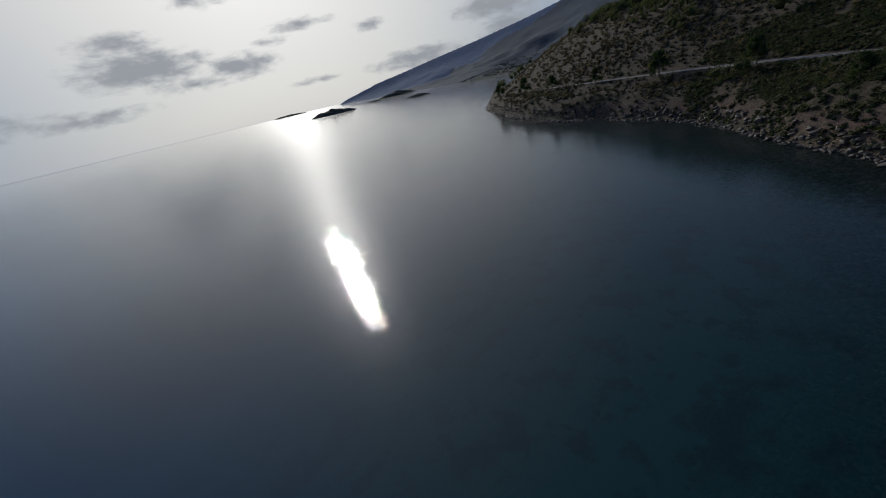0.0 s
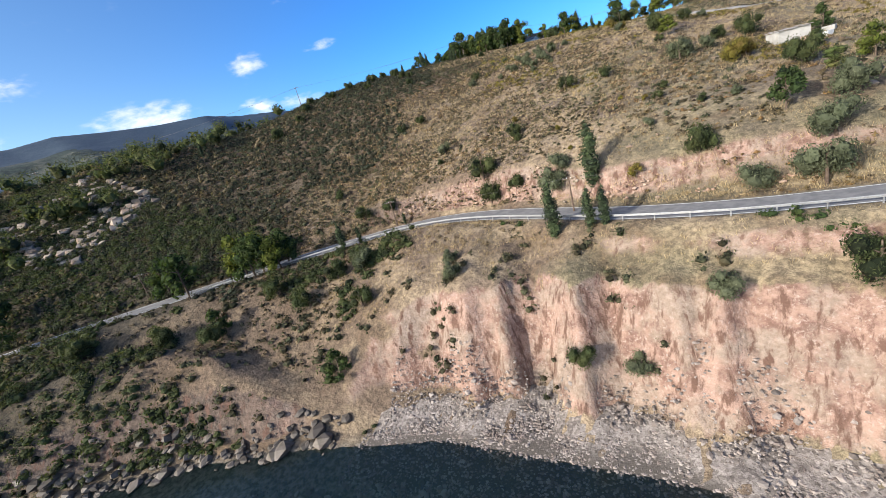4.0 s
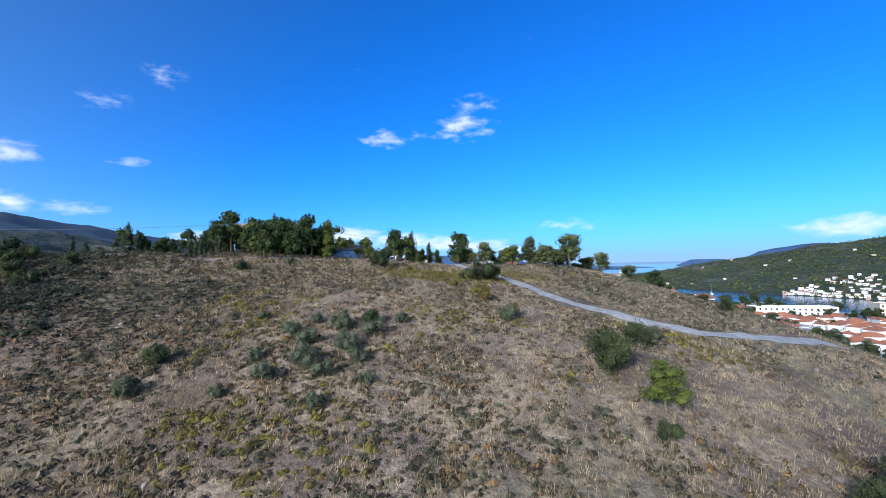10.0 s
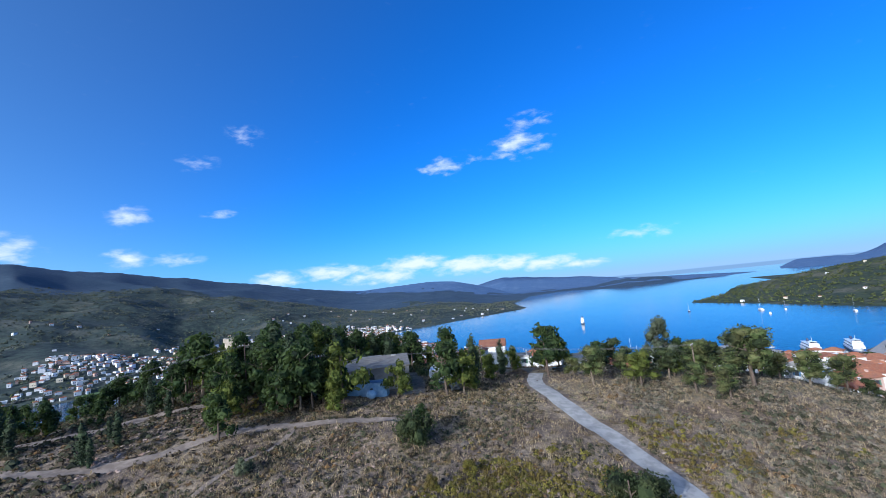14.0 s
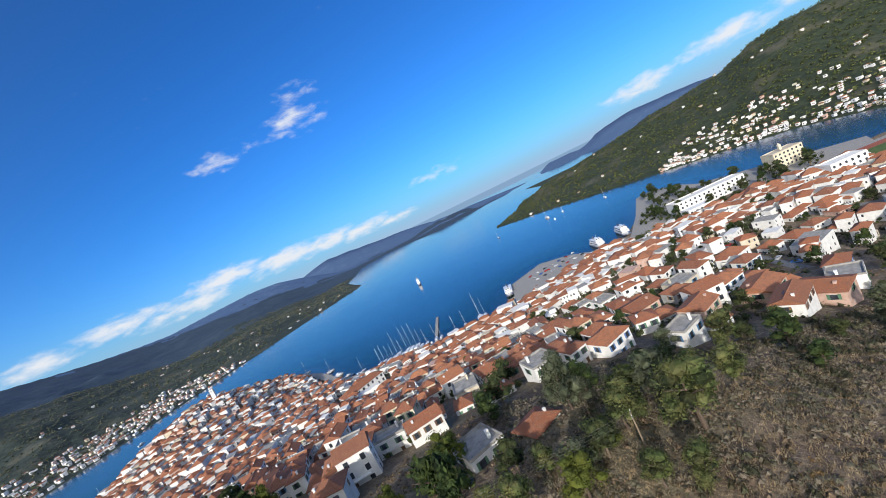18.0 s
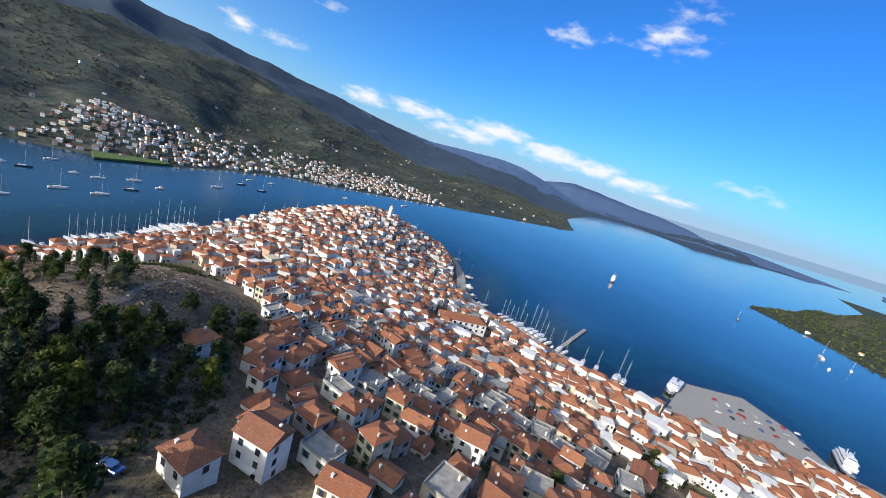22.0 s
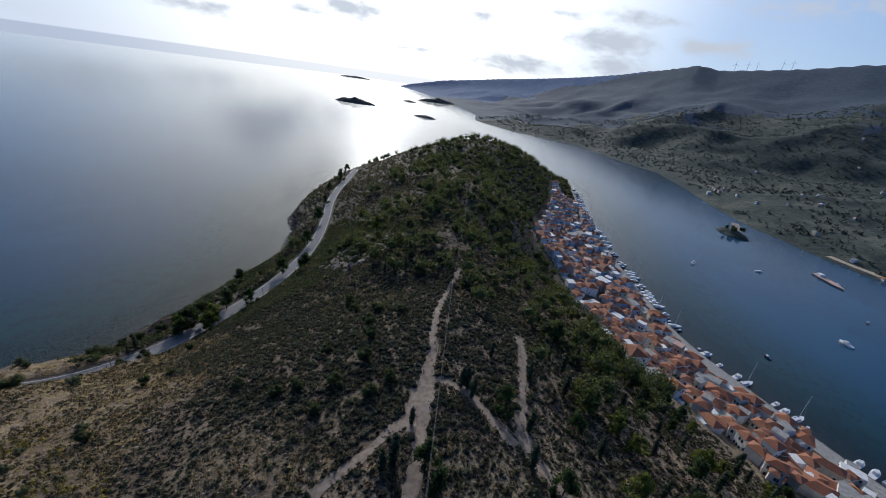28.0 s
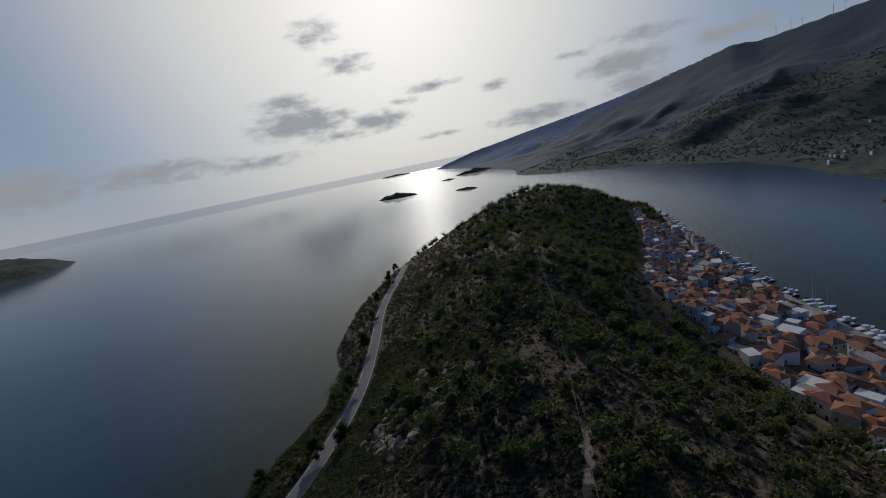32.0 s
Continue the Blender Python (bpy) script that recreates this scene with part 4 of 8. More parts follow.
def foliage(name, centres, radii, count, size, mat, seed, squash=0.8, heart=0.68):
    rng = np.random.default_rng(seed)
    centres, radii = np.array(centres, float), np.array(radii, float)
    share = np.repeat(np.arange(len(radii)), np.maximum(3, (count * radii ** 2 / (radii ** 2).sum()).astype(int)))
    d = rng.normal(size=(len(share), 3))
    d /= np.linalg.norm(d, axis=1)[:, None]
    r = radii[share] * rng.uniform(0.6, 1.12, len(share)) ** 0.6
    p = centres[share] + d * r[:, None] * np.array([1, 1, squash])
    v, f = quads(p, d, size, rng)
    cv, cf = cores(centres, radii * heart, rng, squash, len(v))
    return mesh_from(name, np.vstack([v, cv]), np.vstack([halves(f), cf]), mat)


def trunk_mesh(name, height, r, limbs, seed):
    rng = random.Random(seed)
    bm = bmesh.new()
    lean = (rng.uniform(-.06, .06) * height, rng.uniform(-.06, .06) * height)
    cone(bm, (0, 0, -0.4), (lean[0] * .5, lean[1] * .5, height * .5), r, r * .75, 7)
    cone(bm, (lean[0] * .5, lean[1] * .5, height * .5), (*lean, height), r * .75, r * .3, 7)
    for k in range(limbs):
        z = height * rng.uniform(.45, .9)
        a = rng.uniform(0, 6.28)
        l = height * rng.uniform(.2, .38)
        cone(bm, (lean[0] * z / height, lean[1] * z / height, z), (lean[0] + l * math.cos(a), lean[1] + l * math.sin(a), z + l * .55), r * .4, r * .12, 5)
    me = bpy.data.meshes.new(name)
    bm.to_mesh(me)
    bm.free()
    me.materials.append(M_BARK)
    return me


def pine_proto(seed, mat=None, height=7.5):
    rng = random.Random(seed)
    c, r = [], []
    for k in range(15):
        f = rng.uniform(0, 1)
        z = height * (0.20 + 0.76 * f)
        spread = height * 0.42 * (1 - 0.80 * f ** 1.5)
        a = rng.uniform(0, 6.28)
        d = spread * math.sqrt(rng.uniform(0.05, 1))
        c.append((d * math.cos(a), d * math.sin(a), z))
        r.append(height * rng.uniform(0.13, 0.20))
    return trunk_mesh("trunk", height * .8, height * .028, 6, seed), foliage("crown", c, r, 900, height * 0.049, mat or M_PINE, seed)


def cypress_proto(seed, height=9.0):
    rng = random.Random(seed)
    c, r = [], []
    for k in range(16):
        f = k / 15
        w_ = height * 0.115 * (math.sin(math.pi * min(1, f * 0.80 + 0.17)) ** 0.7)
        c.append((rng.uniform(-.25, .25) * w_, rng.uniform(-.25, .25) * w_, height * (0.07 + 0.91 * f)))
        r.append(w_ * rng.uniform(0.85, 1.1))
    return trunk_mesh("trunk", height * .5, height * .016, 0, seed), foliage("crown", c, r, 1150, height * 0.020, M_CYPRESS, seed, 1.1)


def bush_proto(seed, mat, size=2.6):
    rng = random.Random(seed)
    c, r = [], []
    for k in range(9):
        a, d = rng.uniform(0, 6.28), size * 0.36 * math.sqrt(rng.uniform(0, 1))
        c.append((d * math.cos(a), d * math.sin(a), size * rng.uniform(0.16, 0.48)))
        r.append(size * rng.uniform(0.19, 0.27))
    return trunk_mesh("stem", size * .5, size * .035, 3, seed), foliage("leaves", c, r, 2100, size * 0.026, mat, seed, heart=0.70)


def round_tree_proto(seed, mat, height=8.0, leaves=520, leaf=0.046):
    rng = random.Random(seed)
    c, r = [], []
    for k in range(18):
        a, f = rng.uniform(0, 6.28), rng.uniform(0, 1)
        d = height * 0.30 * math.sqrt(rng.uniform(0, 1)) * (1.1 - 0.6 * f)
        c.append((d * math.cos(a), d * math.sin(a), height * (0.26 + 0.66 * f)))
        r.append(height * rng.uniform(0.13, 0.19))
    return trunk_mesh("trunk", height * .7, height * .03, 6, seed), foliage("crown", c, r, leaves, height * leaf, mat, seed)


PINES = [pine_proto(s) for s in (1, 2, 3, 17)] + [pine_proto(16, M_BRIGHT)]
CYPRESSES = [cypress_proto(s) for s in (4, 5)]
BUSHES = [bush_proto(s, M_BUSH) for s in (6, 7)]
OLIVES = [bush_proto(s, M_OLIVE) for s in (8, 9)]
YELLOWS = [bush_proto(10, M_YELLOW)]
NEAR_ROUND = [round_tree_proto(s, m, 8.0, 2300, 0.023) for s, m in ((21, M_OLIVE), (22, M_BRIGHT), (23, M_SHORE))]
ROUND = [round_tree_proto(s, m) for s, m in ((11, M_OLIVE), (12, M_PINE), (13, M_BUSH))]


def plant(kind, protos, x, y, size, base, label, category, group, part_names=("trunk", "crown"), wide=1.0, z=None, rng=random):
    """One plant on the ground: size is its height, base the height of its pattern."""
    t, c = rng.choice(protos)
    k = size / base
    root = tagged(new(kind), label, category, group)
    root.matrix_world = pose(x, y, float(at_ground(x, y)) if z is None else z, 0, 0, rng.uniform(0, 360)) @ Matrix.Diagonal((k * wide, k * wide, k, 1))
    for nm, me in zip(part_names, (t, c)):
        o = new(nm, me)
        o.parent = root
    return root


def pine(x, y, s, rng=random):
    return plant("pine_tree", PINES, x, y, s, 7.5, "green Aleppo pine with an open uneven crown", "tree", "pines on the hill", wide=0.92, rng=rng)


def cypress(x, y, s, rng=random):
    return plant("cypress_tree", CYPRESSES, x, y, s, 9.0, "slim dark green cypress", "tree", "cypresses on the hill", wide=1.25, rng=rng)


def bush(x, y, s, rng=random):
    return plant("bush", BUSHES, x, y, s * 1.2, 1.7, "rounded dark green bush on dry grass", "bush", "bushes on the slope", ("stem", "leaves"), wide=0.72, rng=rng)


def olive(x, y, s, rng=random):
    return plant("wild_olive", OLIVES, x, y, s * 1.15, 1.7, "grey-green wild olive bush on dry grass", "bush", "bushes on the slope", ("stem", "leaves"), wide=0.76, rng=rng)


def tree(x, y, s, k=0, rng=random, near=False):
    return plant("tree", [(NEAR_ROUND if near else ROUND)[k]], x, y, s, 8.0, ("grey-green broadleaf tree on dry ground", "bright green tree with a round crown", "dark green tree with a dense crown")[k], "tree", "trees", wide=1.15 if s < 12 else 0.7, rng=rng)


def yellow_bush(x, y, s, rng=random):
    return plant("yellow_bush", YELLOWS, x, y, s, 1.7, "yellow-green broom bush on dry grass", "bush", "bushes on the slope", ("stem", "leaves"), wide=0.7, rng=rng)


# the plants that stand out on the slope: x, y, height
random.seed(4)
for x, y, s in ((-17, -88, 4.6), (-15.5, -90.5, 4.0), (-9.6, -91, 2.9), (20.5, -96.5, 4.0), (-12.4, -77.4, 3.0), (-3.6, -59, 3.0), (5.2, -58.5, 2.4), (36, -76, 4.4), (-11, -79.5, 1.6), (-47.7, -54.9, 2.4), (16.5, -74.7, 1.5), (15.5, -78.9, 1.5), (-31.3, -79, 1.5), (22, -85, 1.4),
                (15.4, -30, 4.8), (16.4, -41, 1.7), (33.5, -45, 4.3), (28, -46.8, 2.9), (-65, -26, 2.4), (-36.9, -31.3, 2.4), (23.1, -20.6, 3.2), (-22.5, 29.2, 4.6), (4.1, 17.2, 4.4), (6.5, 20, 3.8), (0.5, 14.2, 2.8), (-48.6, 8.9, 2.4), (58.5, 16.2, 3.2), (63.8, 33.3, 2.2), (-14.3, -20.3, 2.2),
                (-42, -90, 3.2), (-48, -92, 3.2), (-61, -84, 2.4), (-54, -57, 2.2), (-108, -56, 4.0), (-139, -59, 4.2), (5, -121, 3.0), (33, -118, 4.4), (36.5, -117.5, 4.2), (-33, -117, 3.4), (-62, -129, 4.2), (-87, -141, 4.4), (-104, -153, 3.6), (-42, -112, 3.6), (-47, -118, 4.2), (-55, -117, 4.0), (-72, -133, 4.4),
                (-85, -2, 2.8), (-81, -9, 3.0), (-74, -14, 3.0), (-91, -3, 2.8), (-90, -14, 3.2), (-70, -16, 2.6), (-74, -4, 2.6), (-85, -24, 2.8), (-100, -30, 3.2), (-96, -22, 3.0), (-108, -38, 3.4), (-112, -30, 3.0), (-104, -46, 3.0)):
    bush(x, y, s)
for x, y, s in ((-1.9, -93.5, 4.2), (-0.6, -92, 3.4), (-31.6, -74.5, 2.8), (-36.5, -36.3, 2.2), (20, -59.3, 4.4), (25, -54, 2.8), (-16, -37, 1.7), (-16, -111, 2.4), (35, -97, 4.6), (26, -102, 3.4), (33, -102, 5.0), (-37, -109, 3.8), (12, -120, 3.0), (21, -118, 3.0), (-14, -115, 2.6),
                (6, -15.6, 2.4), (27, -16, 2.0), (14, -88, 1.6), (-29.8, -19.3, 1.4), (-41.6, 17.9, 2.0), (26.5, -85.2, 1.4), (39, -90, 4.4), (45, -92, 4.8), (-23, -34, 2.3), (-20, -30, 2.7), (-16, -26, 2.7), (-13, -23, 2.4), (-18, -22, 2.7), (-21, -26, 2.4), (-26, -30, 1.6), (-10, -19, 1.7),
                (-14, -29, 2.3), (-27, -36, 1.5), (-24, -24, 2.2), (-17, -32, 2.2), (-22, -20, 1.5), (-12, -33, 1.4)):
    olive(x, y, s)
for x, y, s in ((44.5, -51, 4.6), (31, -92.5, 5.6), (40, -66, 3.0), (44, -78, 5.0), (-64, -112, 9.0), (-60.5, -110, 8.0), (-71, -108, 9)):
    pine(x, y, s)
for x, y, s in ((12, -97.4, 2.4), (28.5, -66, 4.4), (30.5, -64.5, 3.6), (2.5, -5, 3.4), (-13.6, 23.3, 1.8), (-6, 13.8, 1.7), (-2.3, 4.8, 1.7), (-17.5, 18.2, 1.8), (9.2, -75, 1.2), (13.5, -78, 1.2), (-14.1, -70.2, 1.6), (-2.5, -80, 1.2), (7, -13, 2.4), (1.1, -88.4, 0.9)):
    yellow_bush(x, y, s)
for x, y, s in ((-46, -104, 6.5), (-43.5, -101, 4.2), (0.8, -107.5, 9.0), (5.4, -96, 11.0), (6.2, -107.8, 6.6), (8.2, -107.6, 6.2), (-37, -92, 2.8), (-18, 68, 8), (-65, 16, 6), (-80, 16, 7.5), (-105, 7, 6.5)):
    cypress(x, y, s)
# ---- houses ----
def hip_roof(bm, w_, d_, z, rise, over=0.35, gable=False, thick=0.16):
    """A tiled roof with eaves over a box w by d."""
    a, b = w_ / 2 + over, d_ / 2 + over
    ridge = max(a - (0.0 if gable else b), 0.25) if a >= b else 0.25
    low = [bm.verts.new((x, y, z)) for x, y in ((-a, -b), (a, -b), (a, b), (-a, b))]
    eave = [bm.verts.new((x, y, z + thick)) for x, y in ((-a, -b), (a, -b), (a, b), (-a, b))]
    top = [bm.verts.new((-ridge, 0, z + thick + rise)), bm.verts.new((ridge, 0, z + thick + rise))]
    bm.faces.new(low[::-1])
    for k in range(4):
        bm.faces.new((low[k], low[(k + 1) % 4], eave[(k + 1) % 4], eave[k]))
    bm.faces.new((eave[0], eave[1], top[1], top[0]))
    bm.faces.new((eave[1], eave[2], top[1]))
    bm.faces.new((eave[2], eave[3], top[0], top[1]))
    bm.faces.new((eave[3], eave[0], top[0]))
    # ridge tiles
    cone(bm, top[0].co + Vector((0, 0, .03)), top[1].co + Vector((0, 0, .03)), .12, .12, 6)
    return bm


def window_mesh(name, w_, h_, shutter):
    """A window with a frame, a dark pane and open shutters; it stands in the plane x-z and looks along -y."""
    bm = bmesh.new()
    a = w_ / 2 + .06
    xs_ = [-a - w_ * .46, -a, 0, a, a + w_ * .46] if shutter else [-a, 0, a]
    v = [[[bm.verts.new((x, y, z)) for z in (-h_ / 2 - .06, h_ / 2 + .06)] for y in (-.07, .04)] for x in xs_]
    lights = []
    for k in range(len(xs_) - 1):
        p, q = v[k], v[k + 1]
        front = bm.faces.new((p[0][0], q[0][0], q[0][1], p[0][1]))
        wing = shutter and k in (0, len(xs_) - 2)
        around = [front, bm.faces.new((q[1][0], p[1][0], p[1][1], q[1][1])), bm.faces.new((p[0][1], q[0][1], q[1][1], p[1][1])), bm.faces.new((p[1][0], q[1][0], q[0][0], p[0][0]))]
        for f in around:
            f.material_index = 2 if wing else 0
        if not wing:
            lights.append(front)
    for p, w2 in ((v[0], 1), (v[-1], -1)):
        bm.faces.new((p[0][0], p[0][1], p[1][1], p[1][0])[::w2]).material_index = 2 if shutter else 0
    bmesh.ops.inset_individual(bm, faces=lights, thickness=.06, depth=-.045)
    for f in lights:
        f.material_index = 1
    me = bpy.data.meshes.new(name)
    bm.to_mesh(me)
    bm.free()
    for mt in (M_WHITE, M_GLASS, shutter or M_SHUTTER):
        me.materials.append(mt)
    return me


M_GREEN_SH = plain("green_shutter", (0.07, 0.14, 0.09), (0.10, 0.20, 0.12), 2.0, 0.6, vary=0.3)
M_BROWN_SH = plain("brown_shutter", (0.14, 0.085, 0.05), (0.20, 0.12, 0.07), 2.0, 0.6, vary=0.3)
WINDOWS = [window_mesh("window", 1.0, 1.35, s) for s in (None, M_SHUTTER, M_BROWN_SH, M_GREEN_SH)]


def door_mesh(mat):
    bm = bmesh.new()
    box(bm, 0, 0, 1.05, 1.0, .10, 2.1, .02)
    box(bm, 0, -.04, 1.05, .75, .08, 1.8, .02)
    box(bm, 0, -.02, 2.16, 1.25, .14, .12)
    me = bpy.data.meshes.new("door")
    bm.to_mesh(me)
    bm.free()
    me.materials.append(mat)
    return me


DOORS = [door_mesh(m) for m in (M_SHUTTER, M_BROWN_SH, M_GREEN_SH)]


def house(w_, d_, storeys, roof, wall, seed):
    """A town house with its front to -y and its foot at the ground; the walls go down into the slope."""
    rng = random.Random(seed)
    h = 2.75 * storeys + 0.2
    root = new("house")
    bm = bmesh.new()
    box(bm, 0, 0, h / 2 - 2.0, w_, d_, h + 4.0)
    box(bm, 0, 0, h - .09, w_ + .12, d_ + .12, .18)
    part("wall", bm, wall, root)
    bm = bmesh.new()
    if roof == "flat":
        for x, y, sx_, sy_ in ((0, -d_ / 2 + .1, w_, .2), (0, d_ / 2 - .1, w_, .2), (-w_ / 2 + .1, 0, .2, d_ - .4), (w_ / 2 - .1, 0, .2, d_ - .4)):
            box(bm, x, y, h + .3, sx_, sy_, .6)
        box(bm, 0, 0, h + .03, w_ - .4, d_ - .4, .06)
        part("roof", bm, M_CONCRETE if rng.random() < .5 else wall, root, "flat roof terrace with a parapet")
    else:
        part("roof", hip_roof(bm, w_, d_, h, min(w_, d_) * .24, gable=roof == "gable"), M_TILE, root, "orange clay tile roof")
    bm = bmesh.new()
    cx, cy = w_ * rng.choice((-.28, .28)), d_ * .2
    box(bm, cx, cy, h + .8, .5, .5, 1.6)
    box(bm, cx, cy, h + 1.64, .62, .62, .10)
    part("chimney", bm, wall, root)
    style = rng.choice(WINDOWS)
    cols = max(2, int(w_ / 3.0))
    door_col = rng.randrange(cols)
    for s in range(storeys):
        for k in range(cols):
            x = (k + .5) / cols * w_ - w_ / 2
            z = 2.75 * s + 1.55
            for front in (1, -1):
                if s == 0 and k == door_col and front == 1:
                    o = part("door", rng.choice(DOORS), None, root)
                    o.matrix_local = pose(x, -d_ / 2 - .03, .05)
                elif front == 1 or s > 0:
                    o = part("window", style, None, root)
                    o.matrix_local = pose(x, -front * (d_ / 2 + .03), z, 0, 0, 0 if front == 1 else 180)
        for side in (1, -1):
            if s or side == 1:
                o = part("window", style, None, root)
                o.matrix_local = pose(side * (w_ / 2 + .03), rng.uniform(-.15, .15) * d_, 2.75 * s + 1.55, 0, 0, 90 * side)
    if storeys > 1 and rng.random() < .55:
        bm = bmesh.new()
        box(bm, 0, -d_ / 2 - .55, 3.0, w_ * .55, 1.1, .16)
        for k in range(9):
            box(bm, w_ * .55 * (k / 8 - .5), -d_ / 2 - 1.05, 3.5, .05, .05, .9)
        box(bm, 0, -d_ / 2 - 1.05, 3.97, w_ * .55 + .05, .07, .06)
        part("balcony", bm, M_WHITE, root)
    if roof != "flat" and rng.random() < .35:
        bm = bmesh.new()
        box(bm, 0, 0, 0, 1.8, 1.0, .08)
        cone(bm, (-.8, .55, .15), (.8, .55, .15), .24, .24, 10)
        o = part("solar_panel", bm, M_GLASS, root, "solar water heater on the roof")
        o.matrix_local = pose(w_ * .1, -d_ * .18, h + .75, 30)
    words = {M_WALL: "white", M_CREAM: "cream", M_PINK: "pink", M_GREYWALL: "grey"}[wall]
    covering = "flat roof terrace" if roof == "flat" else "orange tiled roof"
    return tagged(root, f"{words} town house of {storeys} storeys with a {covering}", "house", "houses of the town")


protos = []
walls_pick = [M_WALL] * 13 + [M_CREAM] * 3 + [M_PINK, M_GREYWALL]
rng = random.Random(11)
for k in range(18):
    protos.append(house(rng.uniform(5.8, 9.8), rng.uniform(5.2, 7.4), 1 if k % 4 == 2 else 3 if k % 9 == 4 else 2, "flat" if k % 4 == 3 else "gable" if k % 3 == 1 else "hip", walls_pick[k], 40 + k))

# where the town stands
TOWN_AREA = [(-509, -270), (-400, -190), (-301, -132), (-258, -65), (-218, -9), (-214, 23), (-206, 56), (-205, 86), (-203, 118), (-200, 160), (-154, 198), (-87, 176),
             (-60, 152), (-46, 134), (-33, 113), (-26, 93), (-10, 103), (8, 108), (24, 106), (44, 99), (60, 84), (80, 82), (135, 92), (150, 128), (205, 135), (262, 110), (330, 160), (366, 235), (330, 262), (260, 300), (208, 345), (120, 335), (75, 340),
             (29, 350), (-29, 371), (-70, 400), (-90, 460), (-128, 512), (-180, 545), (-232, 538), (-266, 505), (-278, 446), (-274, 366), (-252, 264), (-249, 209),
             (-249, 140), (-257, 93), (-274, 44), (-292, -3), (-327, -42), (-372, -94), (-460, -182)]
STREET = along([(150, 128, 0), (175, 170, 0), (196, 215, 0), (214, 262, 0), (228, 330, 0)], 4.0)
AVENUE = along([(345, 120, 0), (300, 135, 0), (262, 165, 0), (240, 215, 0), (236, 290, 0), (232, 340, 0)], 4.0)


class Spread:
    """Places kept a distance apart."""

    def __init__(self, cell):
        self.cell, self.cells = cell, {}

    def free(self, x, y, r):
        i, j = int(x // self.cell), int(y // self.cell)
        for a in range(i - 2, i + 3):
            for b in range(j - 2, j + 3):
                for px, py, pr in self.cells.get((a, b), ()):
                    if (px - x) ** 2 + (py - y) ** 2 < (0.5 * (r + pr)) ** 2:
                        return False
        return True

    def add(self, x, y, r):
        self.cells.setdefault((int(x // self.cell), int(y // self.cell)), []).append((x, y, r))


spread = Spread(9.0)
rg = np.random.default_rng(3)
cand = np.c_[rg.uniform(-515, 370, 60000), rg.uniform(-290, 550, 60000)]
inside = signed_distance(cand[:, 0], cand[:, 1], TOWN_AREA)
street_d = np.minimum(line_distance(cand[:, 0], cand[:, 1], STREET)[0], line_distance(cand[:, 0], cand[:, 1], AVENUE)[0])
zc = at_ground(cand[:, 0], cand[:, 1])
e = 3.0
gxn = lookup(HIN, cand[:, 0] + e, cand[:, 1]) - lookup(HIN, cand[:, 0] - e, cand[:, 1])
gyn = lookup(HIN, cand[:, 0], cand[:, 1] + e) - lookup(HIN, cand[:, 0], cand[:, 1] - e)
face = np.degrees(np.arctan2(-gyn, -gxn)) + 90          # the front looks to the water
sparse = (cand[:, 0] > 60) & (cand[:, 1] < 240) & (cand[:, 1] < 330 - 0.55 * cand[:, 0])
site = []
# houses just under the brow, the nearest to the top
BROW_HOUSES = [(-37, 127), (-42, 145), (-44, 134), (-24, 143), (-18, 124), (-17, 106), (-22, 95), (-14, 145), (-11, 126), (-3, 127), (-50, 141), (-2, 137), (3, 124), (-23, 113), (-29, 153), (-16, 137), 
               (51, 103), (62, 89), (75, 94), (82, 106), (119, 111), (148, 149), (144, 113), (-30, 120), (-28, 132), (-9, 115), (0, 110), (-35, 139)]
for x, y in BROW_HOUSES:
    slope = [float(lookup(HIN, x + a, y + b) - lookup(HIN, x - a, y - b)) for a, b in ((3, 0), (0, 3))]
    spread.add(x, y, 12.5)
    site.append((x, y, float(at_ground(x, y)), math.degrees(math.atan2(-slope[1], -slope[0])) + 90, 0.95))
pace = rg.random(len(cand)) ** 1.3
for k in np.nonzero((inside > 3) & (street_d > 6.5))[0]:
    x, y = cand[k]
    r = 14.0 if sparse[k] else 12.0 if y < 150 and x > -60 and pace[k] > 0.25 else (5.9 + 3.2 * float(pace[k])) * (0.74 + 0.26 * min(1.0, max(0.0, (x + 60) / 90)))
    if abs(x + 34) < 24 and abs(y - 317) < 20:
        continue
    if spread.free(x, y, r):
        spread.add(x, y, r)
        site.append((x, y, float(zc[k]), float(face[k]), min(r, 9.0) / 7.2))
site.sort(key=lambda s: (s[0] - 10) ** 2 + (s[1] - 70) ** 2)
rng = random.Random(21)
near_sites, far_sites = site[:225], site[225:]
for k, (x, y, z, a, grow) in enumerate(near_sites):
    turn = round(a / 90) * 90 * 0.35 + a * 0.65 + rng.uniform(-14, 14) + rng.choice((0, 0, 90, 180))
    pz = min(float(at_ground(x + dx, y + dy)) for dx, dy in ((0, 0), (3, 3), (-3, 3), (3, -3), (-3, -3))) * .6 + z * .4
    m = pose(x, y, pz, 0, 0, turn) @ Matrix.Diagonal((0.3 + 0.7 * grow, 0.3 + 0.7 * grow, 1, 1))
    if k < len(protos):
        protos[k].matrix_world = m
    else:
        kind_ = rng.randrange(len(protos))
        copy_thing(protos[kind_ - 1 if kind_ % 4 == 3 and y < 135 and x < 40 else kind_], m)


